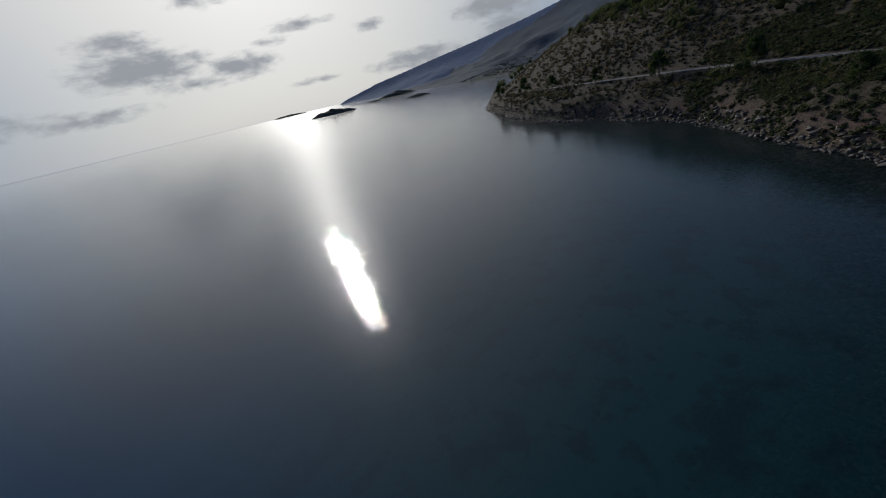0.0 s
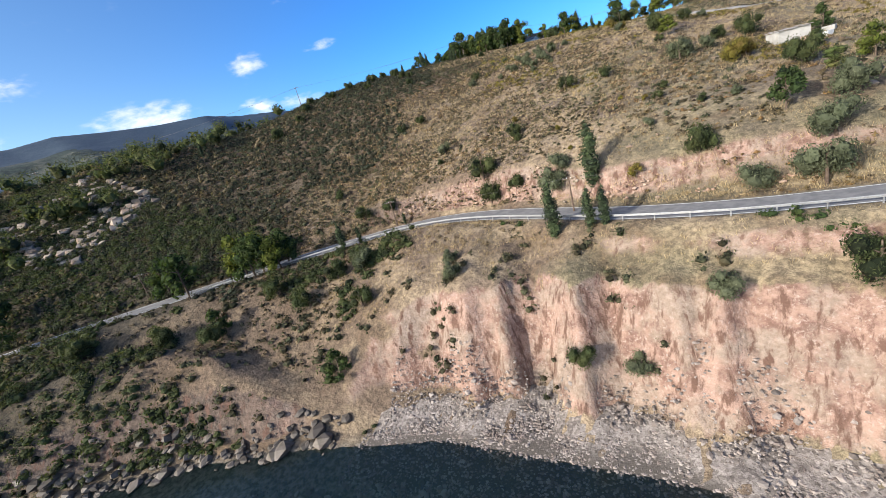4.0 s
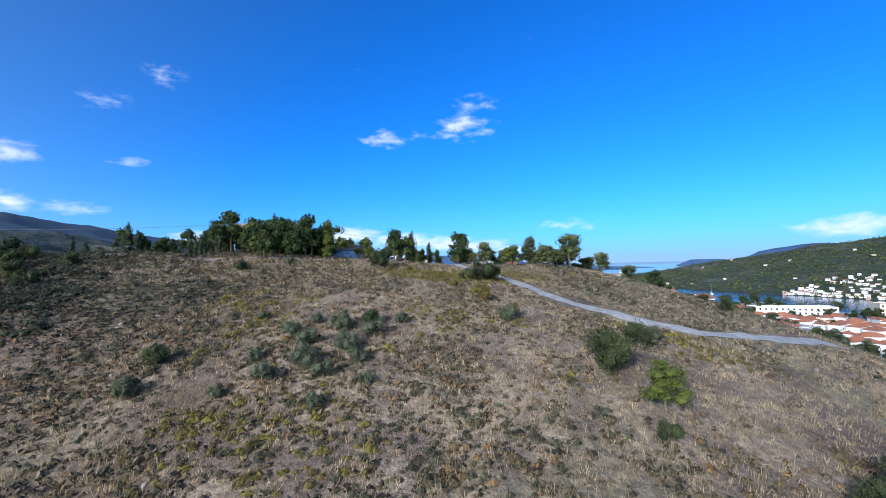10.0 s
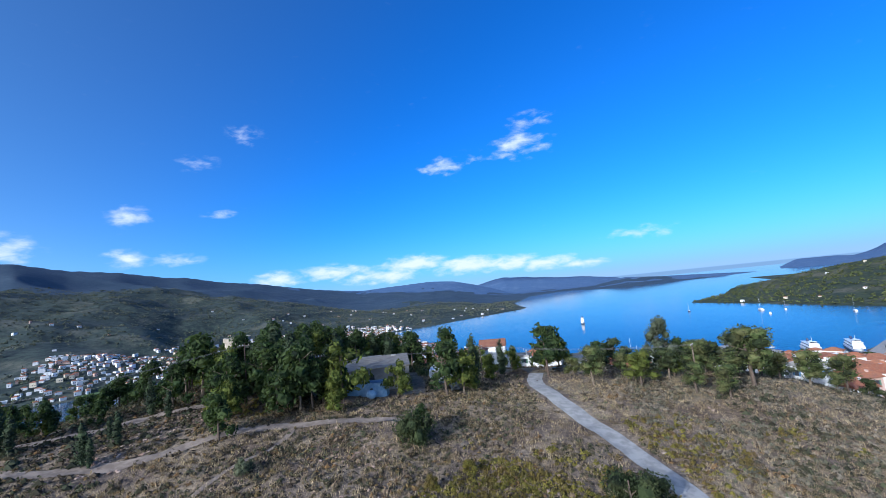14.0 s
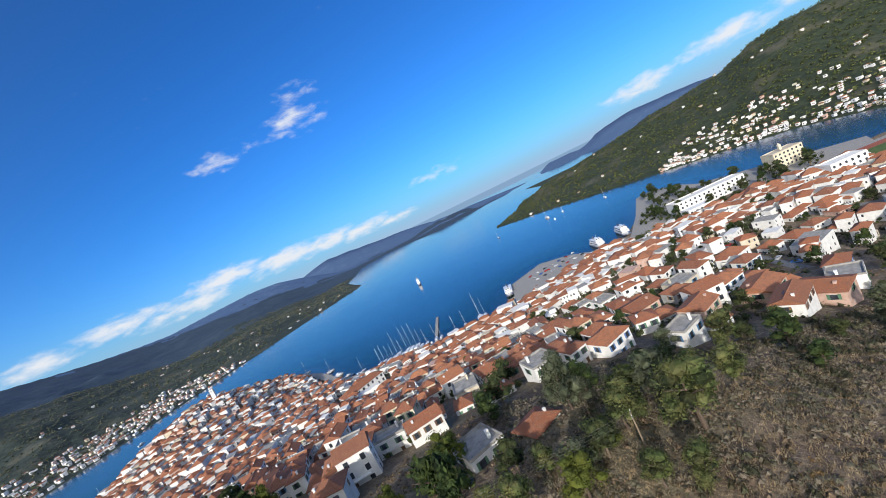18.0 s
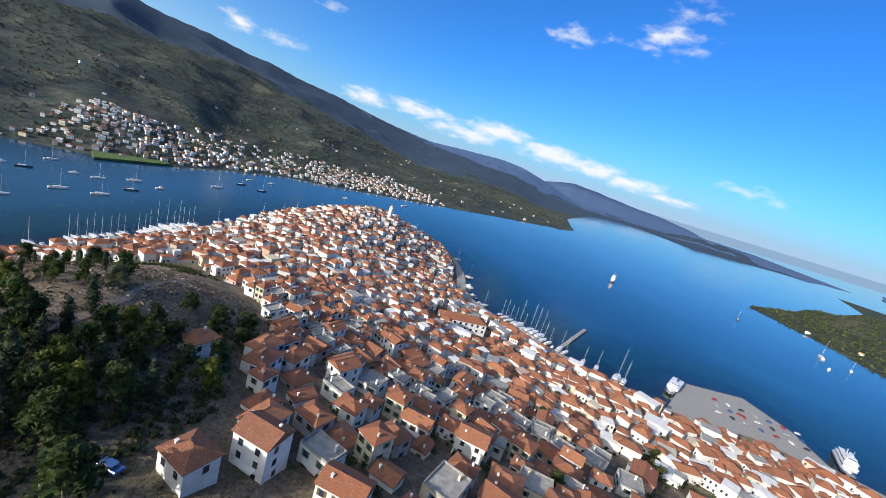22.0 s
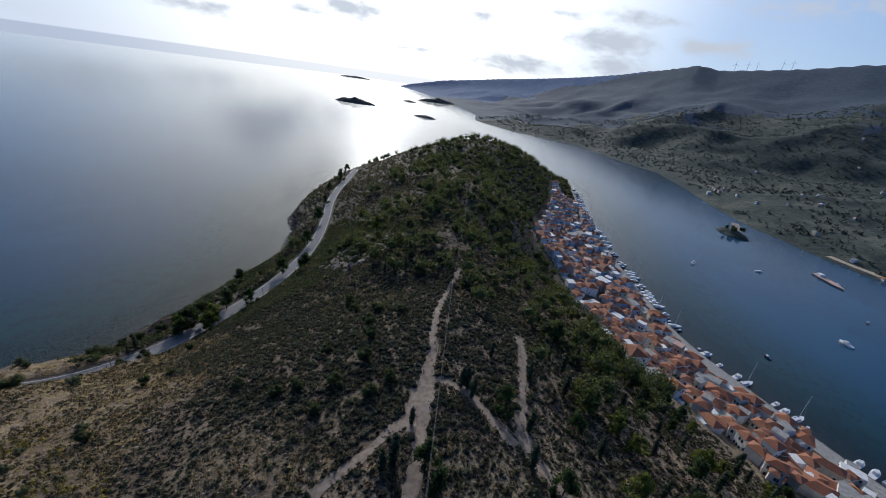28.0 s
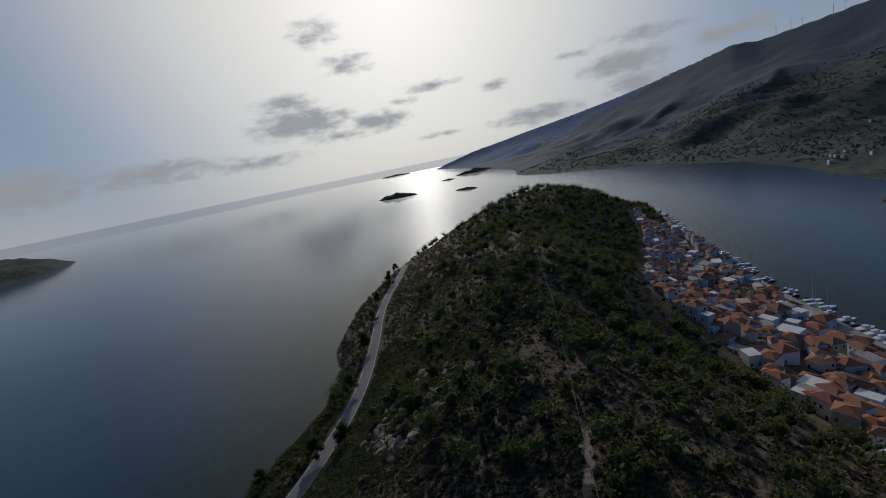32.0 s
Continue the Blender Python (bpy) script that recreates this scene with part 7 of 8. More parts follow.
def car(word, mat, van=False):
    root = new("van" if van else "car")
    L, W_, H_ = (5.4, 2.0, 2.5) if van else (4.1, 1.7, 1.45)
    bm = bmesh.new()
    box(bm, 0, 0, .62 if not van else 1.35, L, W_, .6 if not van else 2.0, .12)
    if not van:
        r = bmesh.ops.create_cube(bm, size=1, matrix=pose(-.15, 0, 1.12) @ Matrix.Diagonal((2.3, 1.5, .5, 1)))
        for v in r["verts"]:
            if v.co.z > 1.2:
                v.co.x = -.15 + (v.co.x + .15) * .72
                v.co.y *= .86
    body = part("body", bm, mat, root)
    panes = ((("windscreen", 2.42, 0, 1.75, .62, 1.75, .75), ("side_window", 1.5, -.98, 1.75, 1.0, .08, .6), ("side_window", 1.5, .98, 1.75, 1.0, .08, .6)) if van else
             (("windscreen", .68, 0, 1.10, .40, 1.2, .30), ("rear_window", -.98, 0, 1.10, .40, 1.2, .30), ("side_window", -.15, -.70, 1.12, 1.75, .06, .30), ("side_window", -.15, .70, 1.12, 1.75, .06, .30)))
    for word_, *q in panes:
        bm = bmesh.new()
        box(bm, *q, .02)
        part(word_, bm, M_GLASS, root)
    for x_ in (-L * .3, L * .3):
        for y_ in (-W_ * .47, W_ * .47):
            t_ = part("wheel", TYRE, None, root)
            t_.matrix_local = pose(x_, y_, .32)
            part("rim", RIM, None, t_)
    for y_ in (-.6, .6):
        bm = bmesh.new()
        box(bm, L / 2, y_, .7, .06, .3, .14)
        part("headlight", bm, M_WHITE, root)
    return tagged(root, f"{word} {'delivery van' if van else 'hatchback car'} parked on tarmac", "van" if van else "car", "parked cars")


CARS = [car(w_, m_) for w_, m_ in PAINTS] + [car("white", PAINTS[0][1], True)]
lots = [(-26, 66, 5), (-24, 60, 2), (-31, 82, 0), (-21, 55, 1), (2, 76, 1), (-30, 88, 3)]
lots += [(150 + 9 * (k % 7) + 1.5 * (k // 7), 372 + 11 * (k // 7), k % 5) for k in range(21)]
lots += [(STREET[k][0] + 3.5, STREET[k][1], k % 5) for k in range(3, len(STREET), 4)] + [(AVENUE[k][0] + 4.5, AVENUE[k][1], (k + 2) % 5) for k in range(3, len(AVENUE), 5)]
for k, (x_, y_, c_) in enumerate(lots):
    z_ = 1.42 if 130 < x_ < 230 and y_ > 350 else float(at_ground(x_, y_)) + (.12 if k > 5 else .02)
    m_ = pose(x_, y_, z_, 0, 0, (37 * k) % 360 if k < 6 else 15 + 90 * (k % 2))
    if k in (0, 3, 5, 6, 8, 1) and CARS[c_].matrix_world.translation.length < .1:
        CARS[c_].matrix_world = m_
    else:
        copy_thing(CARS[c_], m_)
for c_, (x_, y_) in zip(CARS, ((161, 395), (172, 398), (183, 401), (194, 404), (167, 384), (178, 387))):
    if c_.matrix_world.translation.length < .1:
        c_.matrix_world = pose(x_, y_, 1.42, 0, 0, 15)


# ---- harbour ----
def slab_of(name, poly, top, mat, label, category, low=-3.0):
    bm = bmesh.new()
    f = bm.faces.new([bm.verts.new((x_, y_, top)) for x_, y_ in poly])
    if f.normal.z < 0 or sum((b_[0] - a_[0]) * (b_[1] + a_[1]) for a_, b_ in zip(poly, poly[1:] + poly[:1])) > 0:
        f.normal_flip()
    ext = bmesh.ops.extrude_face_region(bm, geom=[f])
    bmesh.ops.translate(bm, vec=(0, 0, low - top), verts=[v for v in ext["geom"] if isinstance(v, bmesh.types.BMVert)])
    bmesh.ops.recalc_face_normals(bm, faces=bm.faces[:])
    me = bpy.data.meshes.new(name)
    bm.to_mesh(me), bm.free(), me.materials.append(mat)
    return tagged(new(name, me), label, category, kind="structure")


slab_of("quay_1", [(108, 334), (122, 372), (132, 403), (181, 424), (204, 394), (212, 360), (240, 352), (236, 336), (170, 330)], 1.4, M_CONCRETE, "broad concrete ferry quay with parked cars", "quay")
slab_of("quay_2", [(238, 340), (300, 402), (372, 482), (394, 484), (400, 440), (384, 394), (428, 262), (400, 240), (330, 262), (262, 300)], 1.3, M_CONCRETE, "concrete quay of the naval school", "quay")
quay_line = along([(-600, -312, 0), (-578, -282, 0), (-473, -193, 0), (-384, -102, 0), (-339, -50, 0), (-304, -9, 0), (-286, 40, 0), (-268, 94, 0), (-260, 141, 0), (-260, 209, 0), (-263, 264, 0), (-284, 366, 0), (-288, 446, 0), (-276, 508, 0), (-234, 545, 0),
                   (-180, 553, 0), (-119, 523, 0), (-78, 460, 0), (-60, 403, 0), (-28, 379, 0), (29, 358, 0), (75, 348, 0), (112, 341, 0)], 5.0)
quay_line[:, 2] = 1.15
promenade = ribbon("pavement", quay_line, 9.0, M_CONCRETE, 0.25, "paved quayside road along the waterfront", "quay", drape=False, offset=-3.0)
kerb_bm = bmesh.new()
for a_, b_ in zip(quay_line[:-1], quay_line[1:]):
    d_ = np.array([b_[0] - a_[0], b_[1] - a_[1]])
    L_ = np.hypot(*d_)
    nn = np.array([-d_[1], d_[0]]) / L_ * 1.4
    box(kerb_bm, (a_[0] + b_[0]) / 2 + nn[0], (a_[1] + b_[1]) / 2 + nn[1], -.3, L_ + .05, .7, 3.5, 0, math.degrees(math.atan2(d_[1], d_[0])))
me = bpy.data.meshes.new("quay_wall")
kerb_bm.to_mesh(me), kerb_bm.free(), me.materials.append(M_ROCK)
tagged(new("quay_wall", me), "stone quay wall along the waterfront", "quay", kind="structure")

pier_ = tagged(new("pier"), "narrow concrete pier standing out into the bay", "pier")
bm = bmesh.new()
box(bm, 0, 45, .9, 3.2, 90, .5, .04)
part("deck", bm, M_CONCRETE, pier_)
for k in range(12):
    for s in (-1.2, 1.2):
        bm = bmesh.new()
        cone(bm, (s, 4 + 7.6 * k, -4), (s, 4 + 7.6 * k, .7), .25, .25, 8)
        part("pile", bm, M_CONCRETE, pier_)
pier_.matrix_world = pose(32, 352, 0, 0, 0, -14)


def hull_mesh(name, L, B, H_, mat, sheer=0.25, transom=0.75):
    """A boat's hull, bow to +x, waterline at z 0."""
    bm = bmesh.new()
    rings = []
    for k in range(9):
        f = k / 8
        x_ = -L / 2 + L * f
        half = B / 2 * (transom + (1 - transom) * min(1, f * 2.2)) * (1 - max(0, (f - .55) / .45) ** 2.2)
        top = H_ * (1 + sheer * max(0, f - .4))
        half = max(half, .02)
        rings.append([bm.verts.new((x_, s * half * w_, z_)) for s, w_, z_ in ((-1, 1, top), (-1, .86, .15), (-1, .3, -.45 * H_), (1, .3, -.45 * H_), (1, .86, .15), (1, 1, top))])
    for a_, b_ in zip(rings[:-1], rings[1:]):
        for k in range(6):
            bm.faces.new((a_[k], a_[(k + 1) % 6], b_[(k + 1) % 6], b_[k]))
    bm.faces.new(rings[0])
    bm.faces.new(rings[-1][::-1])
    bmesh.ops.recalc_face_normals(bm, faces=bm.faces[:])
    me = bpy.data.meshes.new(name)
    bm.to_mesh(me), bm.free(), me.materials.append(mat)
    return me


M_HULL = plain("white_gelcoat", (.74, .75, .76), (.80, .80, .80), 1.0, .3, vary=.06, spec=.5)
M_NAVY = plain("navy_gelcoat", (.02, .035, .09), (.03, .05, .12), 1.0, .3, vary=.1, spec=.5)
M_TEAK = plain("teak_deck", (.26, .17, .10), (.36, .25, .15), 3.0, .7, vary=.1)
M_CANVAS = plain("blue_canvas", (.05, .10, .24), (.08, .15, .32), 2.0, .9, vary=.2)


def yacht(L, hullmat, word):
    root = new("sailing_yacht")
    part("hull", hull_mesh("hull", L, L * .29, L * .10, hullmat), None, root)
    bm = bmesh.new()
    box(bm, -L * .06, 0, L * .125, L * .42, L * .17, L * .055, L * .012)
    part("cabin", bm, M_HULL, root)
    bm = bmesh.new()
    box(bm, 0, 0, L * .104, L * .78, L * .20, .04)
    part("deck", bm, M_TEAK, root)
    bm = bmesh.new()
    cone(bm, (L * .08, 0, L * .1), (L * .08, 0, L * 1.32), .10, .06, 7)
    mast = part("mast", bm, M_HULL, root)
    for f_ in (.55, .85):
        bm = bmesh.new()
        cone(bm, (L * .08, -L * .08, L * 1.22 * f_), (L * .08, L * .08, L * 1.22 * f_), .025, .025, 5)
        part("spreader", bm, M_STEEL, mast)
    bm = bmesh.new()
    cone(bm, (L * .08, 0, L * .24), (-L * .34, 0, L * .25), .07, .06, 7)
    boom = part("boom", bm, M_STEEL, root)
    bm = bmesh.new()
    cone(bm, (L * .05, 0, L * .262), (-L * .32, 0, L * .268), .17, .11, 8)
    part("sail_cover", bm, M_CANVAS, boom)
    for s in (-1, 1):
        bm = bmesh.new()
        cone(bm, (L * .05, s * L * .13, L * .1), (L * .08, 0, L * 1.28), .012, .012, 4)
        part("shroud", bm, M_STEEL, root)
    bm = bmesh.new()
    cone(bm, (L * .49, 0, L * .12), (L * .08, 0, L * 1.29), .03, .03, 4)
    part("forestay", bm, M_STEEL, root)
    return tagged(root, f"{word} sailing yacht with a bare mast and furled sail", "sailboat", "moored boats")


def launch(L, hullmat, word):
    root = new("motor_boat")
    part("hull", hull_mesh("hull", L, L * .34, L * .13, hullmat), None, root)
    bm = bmesh.new()
    box(bm, L * .04, 0, L * .20, L * .30, L * .22, L * .14, L * .02)
    part("wheelhouse", bm, M_HULL, root)
    bm = bmesh.new()
    box(bm, L * .195, 0, L * .22, .03, L * .18, L * .07)
    part("windscreen", bm, M_GLASS, root)
    bm = bmesh.new()
    box(bm, -L * .30, 0, L * .125, L * .30, L * .24, .05)
    part("deck", bm, M_TEAK, root)
    return tagged(root, f"small {word} motor boat on calm water", "boat", "moored boats")


YACHTS = [yacht(11.5, M_HULL, "white"), yacht(13.5, M_HULL, "long white"), yacht(12.0, M_NAVY, "navy blue"), yacht(19.0, M_HULL, "large white")]
LAUNCHES = [launch(6.5, M_HULL, "white"), launch(5.5, M_NAVY, "dark blue"), launch(9.0, M_HULL, "roomy white")]
rng = random.Random(31)
fleet = []
ANCHORED = [(-407, 159), (-451, 206), (-412, 198), (-363, 164), (-470, 254), (-456, 264), (-372, 214), (-388, 257), (-439, 294), (-424, 306), (-370, 278), (-384, 312), (-390, 344), (-418, 336), (-416, 470), (-442, 509), (-424, 532), (-385, 476),
            (-490, 300), (-400, 420), (346, 662), (388, 702), (424, 618), (281, 789), (-350, 620), (-300, 740)]
for k, (x_, y_) in enumerate(ANCHORED):
    fleet.append((YACHTS[k % 3] if k % 4 else LAUNCHES[2], x_, y_, 70 + rng.uniform(-12, 12)))
fleet.append((YACHTS[3], 363, 721, 80))
for x_, y_ in ((-416, 56), (-370, 116), (-510, -20), (-560, 30), (-480, 60), (-460, -60), (-340, 30)):
    fleet.append((LAUNCHES[rng.randrange(3)], x_, y_, rng.uniform(0, 360)))
for k in range(6, len(quay_line) - 4, 1):
    p, d_ = quay_line[k], quay_line[k + 1] - quay_line[k - 1]
    out = np.array([-d_[1], d_[0]]) / np.hypot(d_[0], d_[1])
    if float(signed_distance(*(p[:2] + out * 8), COAST)) > 0:
        out = -out
    x_, y_ = p[:2] + out * rng.uniform(5.5, 8)
    a_ = math.degrees(math.atan2(out[1], out[0]))
    west, nw = (-300 < x_ < -240 and 60 < y_ < 330), (-20 < x_ < 112 and y_ > 340)
    marina = 205 < y_ < 300 or 88 < y_ < 112
    if (west and rng.random() < (.85 if marina else .08)) or (nw and rng.random() < .55):
        fleet.append((YACHTS[rng.randrange(4) if rng.random() < .5 else rng.randrange(2)], x_ + out[0] * 3, y_ + out[1] * 3, a_ + rng.uniform(-6, 6)))
    elif rng.random() < (.75 if x_ < -300 and y_ < 60 else .3):
        fleet.append((LAUNCHES[rng.randrange(3)] if rng.random() < .8 else YACHTS[0], x_ - out[0] * 1.0, y_ - out[1] * 1.0, a_ + rng.uniform(-8, 8)))
placed = set()
for proto, x_, y_, a_ in fleet:
    m_ = pose(x_, y_, 0, 0, 0, a_)
    if proto.name not in placed:
        placed.add(proto.name)
        proto.matrix_world = m_
    else:
        copy_thing(proto, m_)


def ferry(name, L, B, decks, label, cat="ferry"):
    root = new(name)
    part("hull", hull_mesh("hull", L, B, 2.6, M_HULL, .5, .95), None, root)
    bm = bmesh.new()
    box(bm, 0, 0, .75, L * .93, B * .985, .5)
    part("stripe", bm, M_NAVY, root)
    z_ = 2.5
    for k in range(decks):
        l_, b_ = L * (.78 - .14 * k), B * (.88 - .08 * k)
        bm = bmesh.new()
        box(bm, -L * .03, 0, z_ + 1.15, l_, b_, 2.3, .15)
        box(bm, -L * .03, 0, z_ + 2.36, l_ + .8, b_ + .6, .12)
        deck = part("deck_house", bm, M_HULL, root)
        n_ = int(l_ / 2.2)
        for j in range(n_):
            for s in (-1, 1):
                bm = bmesh.new()
                box(bm, -L * .03 - l_ / 2 + (j + .5) * l_ / n_, s * (b_ / 2 + .01), z_ + 1.4, 1.3, .05, .8, .01)
                part("window", bm, M_GLASS, deck)
        z_ += 2.42
    bm = bmesh.new()
    box(bm, L * .18, 0, z_ + .9, L * .12, B * .6, 1.8, .2)
    part("bridge", bm, M_HULL, root)
    bm = bmesh.new()
    box(bm, L * .24, 0, z_ + 1.2, .12, B * .54, .7)
    part("bridge_window", bm, M_GLASS, root)
    bm = bmesh.new()
    cone(bm, (-L * .2, 0, z_), (-L * .23, 0, z_ + 2.6), 1.0, .8, 12)
    part("funnel", bm, M_NAVY, root)
    bm = bmesh.new()
    cone(bm, (L * .14, 0, z_ + 1.6), (L * .14, 0, z_ + 6), .12, .06, 6)
    part("mast", bm, M_HULL, root)
    bm = bmesh.new()
    box(bm, L * .50, 0, 1.6, 4.5, B * .55, .3)
    part("ramp", bm, M_STEEL, root)
    return tagged(root, label, cat, "ships at the quay")


for x_, y_, a_, L_, dk in ((227, 376, 75, 30, 2), (256, 372, 68, 34, 2), (123, 386, 70, 28, 1)):
    ferry("ferry", L_, 8.5, dk, "white car ferry with blue waterline stripe at the quay").matrix_world = pose(x_, y_, 0, 0, 0, a_ - 180)
ferry("motor_yacht", 27, 6.0, 3, "tall white motor yacht under way in the bay", "ship").matrix_world = pose(87, 735, 0, 0, 0, 262)


def long_building(name, L, B, storeys, roof, wall, label, cx, cy, cz, turn, cols=None, category="building"):
    """A long public building with rows of windows."""
    root = new(name)
    h = 3.6 * storeys
    bm = bmesh.new()
    box(bm, 0, 0, h / 2 - 1, L, B, h + 2)
    for s in range(storeys):
        box(bm, 0, 0, 3.6 * (s + 1) - .1, L + .3, B + .3, .2)
    part("wall", bm, wall, root)
    bm = bmesh.new()
    if roof == "flat":
        for x_, y_, sx_, sy_ in ((0, -B / 2 + .1, L, .2), (0, B / 2 - .1, L, .2), (-L / 2 + .1, 0, .2, B - .4), (L / 2 - .1, 0, .2, B - .4)):
            box(bm, x_, y_, h + .45, sx_, sy_, .9)
        box(bm, 0, 0, h + .05, L - .4, B - .4, .1)
        part("roof", bm, wall, root, "flat pale roof with a parapet")
    else:
        part("roof", hip_roof(bm, L, B, h, B * .24, .5), M_TILE, root, "orange clay tile roof")
    n_ = cols or int(L / 3.6)
    for s in range(storeys):
        for k in range(n_):
            for side in (1, -1):
                o = part("window", WINDOWS[0], None, root)
                o.matrix_local = pose((k + .5) / n_ * L - L / 2, -side * (B / 2 + .04), 3.6 * s + 2.0, 0, 0, 0 if side == 1 else 180) @ Matrix.Diagonal((1.4, 1, 1.25, 1))
    root.matrix_world = pose(cx, cy, cz, 0, 0, turn)
    return tagged(root, label, category)


long_building("naval_school", 66, 15, 3, "flat", M_WALL, "long white naval school with rows of windows", 316, 322, 1.5, -18, 15)
long_building("naval_school_wing", 22, 14, 2, "flat", M_WALL, "white wing of the naval school", 283, 302, 1.5, -18, 5)
long_building("naval_headquarters", 26, 16, 4, "flat", M_CREAM, "cream neoclassical headquarters by the water", 388, 300, 1.5, -18, 7)
long_building("school", 34, 12, 2, "hip", M_WALL, "white school with a long orange tiled roof", -34, 317, 6.0, 30, 8)
long_building("apartment_block", 24, 13, 3, "flat", M_WALL, "white apartment block beside the stadium", 330, 222, 2.0, -20, 6)
long_building("town_hall", 26, 12, 2, "hip", M_CREAM, "cream public building with a tiled roof", 268, 146, 6.5, -25, 7)

spire = tagged(new("belfry"), "slim pale belfry on the headquarters roof", "tower")
bm = bmesh.new()
box(bm, 0, 0, 2.5, 2.2, 2.2, 5.0, .1)
part("shaft", bm, M_CREAM, spire)
bm = bmesh.new()
cone(bm, (0, 0, 5), (0, 0, 7), 1.2, .05, 4)
part("cap", bm, M_CREAM, spire)
spire.matrix_world = pose(388, 300, 16.4, 0, 0, -18)

clock = tagged(new("clock_tower"), "white clock tower on the rocky top of the town", "clock tower")
bm = bmesh.new()
box(bm, 0, 0, 1.5, 5.2, 5.2, 5.0, .1)
part("base", bm, M_WALL, clock)
bm = bmesh.new()
box(bm, 0, 0, 8.2, 3.4, 3.4, 8.6, .06)
box(bm, 0, 0, 12.5, 3.9, 3.9, .3)
part("shaft", bm, M_WALL, clock)
for a_ in (0, 90, 180, 270):
    bm = bmesh.new()
    cone(bm, (0, 0, 0), (0, -.1, 0), .95, .95, 20)
    o = part("clock_face", bm, M_GREYWALL, clock)
    o.matrix_local = pose(0, 0, 0, 0, 0, a_) @ pose(0, -1.72, 11.0)
bm = bmesh.new()
for x_ in (-1, 1):
    for y_ in (-1, 1):
        box(bm, x_, y_, 13.7, .5, .5, 2.2)
box(bm, 0, 0, 14.9, 2.9, 2.9, .3)
part("belfry", bm, M_WALL, clock)
bm = bmesh.new()
cone(bm, (0, 0, 15.05), (0, 0, 17.0), 1.5, .1, 4)
part("cap", bm, M_TILE, clock)
clock.matrix_world = pose(-175, 445, float(at_ground(-175, 445)) - .5)

# stadium
M_TRACK = plain("red_running_track", (.30, .085, .055), (.36, .12, .08), .8, .9, vary=0)
M_TURF = plain("turf", (.07, .12, .035), (.11, .16, .05), .3, .95, vary=0)


def oval(a_, b_, n=48):
    return [((b_ if abs(math.sin(t)) >= 0 else 0) * math.cos(t) + (a_ - b_) * (1 if math.cos(t) > 0 else -1), b_ * math.sin(t)) for t in (2 * math.pi * (k + .5) / n for k in range(n))]


stad_m = pose(398, 188, 0, 0, 0, -28)
for nm, a_, b_, z_, mt, lb in (("stadium_apron", 92, 52, 2.6, M_CONCRETE, "paved apron round the running track"), ("running_track", 84, 44, 2.72, M_TRACK, "red running track of the stadium"), ("playing_field", 72, 32, 2.80, M_TURF, "green turf of the stadium")):
    slab_of(nm, [tuple((stad_m @ Vector((x_, y_, 0)))[:2]) for x_, y_ in oval(a_, b_)], z_, mt, lb, "stadium", 1.0)

# ways in the town
ribbon("street_1", STREET, 5.5, M_ASPHALT, 0.12, "grey town street running down to the harbour", "street")
ribbon("street_2", AVENUE, 7.0, M_ASPHALT, 0.14, "grey avenue past the stadium", "street")

# ---- far shore ----
SAND = [(-590, 296), (-566, 215), (-578, 163), (-586, 103), (-632, 60), (-657, 4), (-690, 20), (-668, 76), (-624, 118), (-606, 170), (-596, 220), (-612, 300)]
slab_of("beach", SAND, 2.2, plain("sand", (.42, .33, .22), (.52, .42, .30), .2, .95, vary=0), "bare tan sand spit on the far shore", "beach", -1.0)
slab_of("field", [(-497, 428), (-506, 346), (-540, 362), (-528, 440)], 2.6, M_TURF, "green playing field by the far waterfront", "field", 0.5)
islet("islet_6", -628, -80, 22, 12, 60, 6, "tiny wooded islet joined by a causeway")
slab_of("causeway", [(-640, -74), (-636, -82), (-690, -100), (-692, -92)], 1.3, M_ROCK, "stone causeway to the islet", "causeway")
for k in range(9):
    plant("tree", [ROUND[2]], -628 + rng.uniform(-14, 14), -80 + rng.uniform(-8, 8), rng.uniform(4, 7), 8.0, "dark green tree on the small islet", "tree", "trees", z=4.0)
barge = tagged(new("barge"), "long flat rust-brown barge at anchor", "barge")
part("hull", hull_mesh("hull", 34, 7, 1.2, M_PINK, 0, .98), None, barge)
bm = bmesh.new()
box(bm, -11, 0, 2.2, 5, 4.5, 2.4, .1)
part("cabin", bm, M_WALL, barge)
barge.matrix_world = pose(-560, 24, 0, 0, 0, 48)


def turbine(x_, y_, z_):
    root = tagged(new("wind_turbine"), "white wind turbine on the mountain ridge", "wind turbine", "turbines on the ridge")
    bm = bmesh.new()
    cone(bm, (0, 0, -4), (0, 0, 30), .9, .5, 10)
    part("tower", bm, M_HULL, root)
    bm = bmesh.new()
    box(bm, 0, 0, 30.4, 3, 1.2, 1.2, .2)
    hub = part("nacelle", bm, M_HULL, root)
    for a_ in (90, 210, 330):
        bm = bmesh.new()
        cone(bm, (1.6, 0, 30.4), (1.6, 18 * math.cos(radians(a_)), 30.4 + 18 * math.sin(radians(a_))), .5, .12, 6)
        part("blade", bm, M_HULL, hub)
    root.matrix_world = pose(x_, y_, z_, 0, 0, rng.uniform(-20, 20))


for az_ in (103.6, 104.4, 106.5, 107.3, 108.4, 94.0):
    r_ = float(np.interp(az_, *zip(*MAIN_FAR))) - 10
    x_, y_ = -math.sin(radians(az_)) * r_, 40 + math.cos(radians(az_)) * r_
    turbine(x_, y_, float(mainland(np.array([x_]), np.array([y_]))[0]))


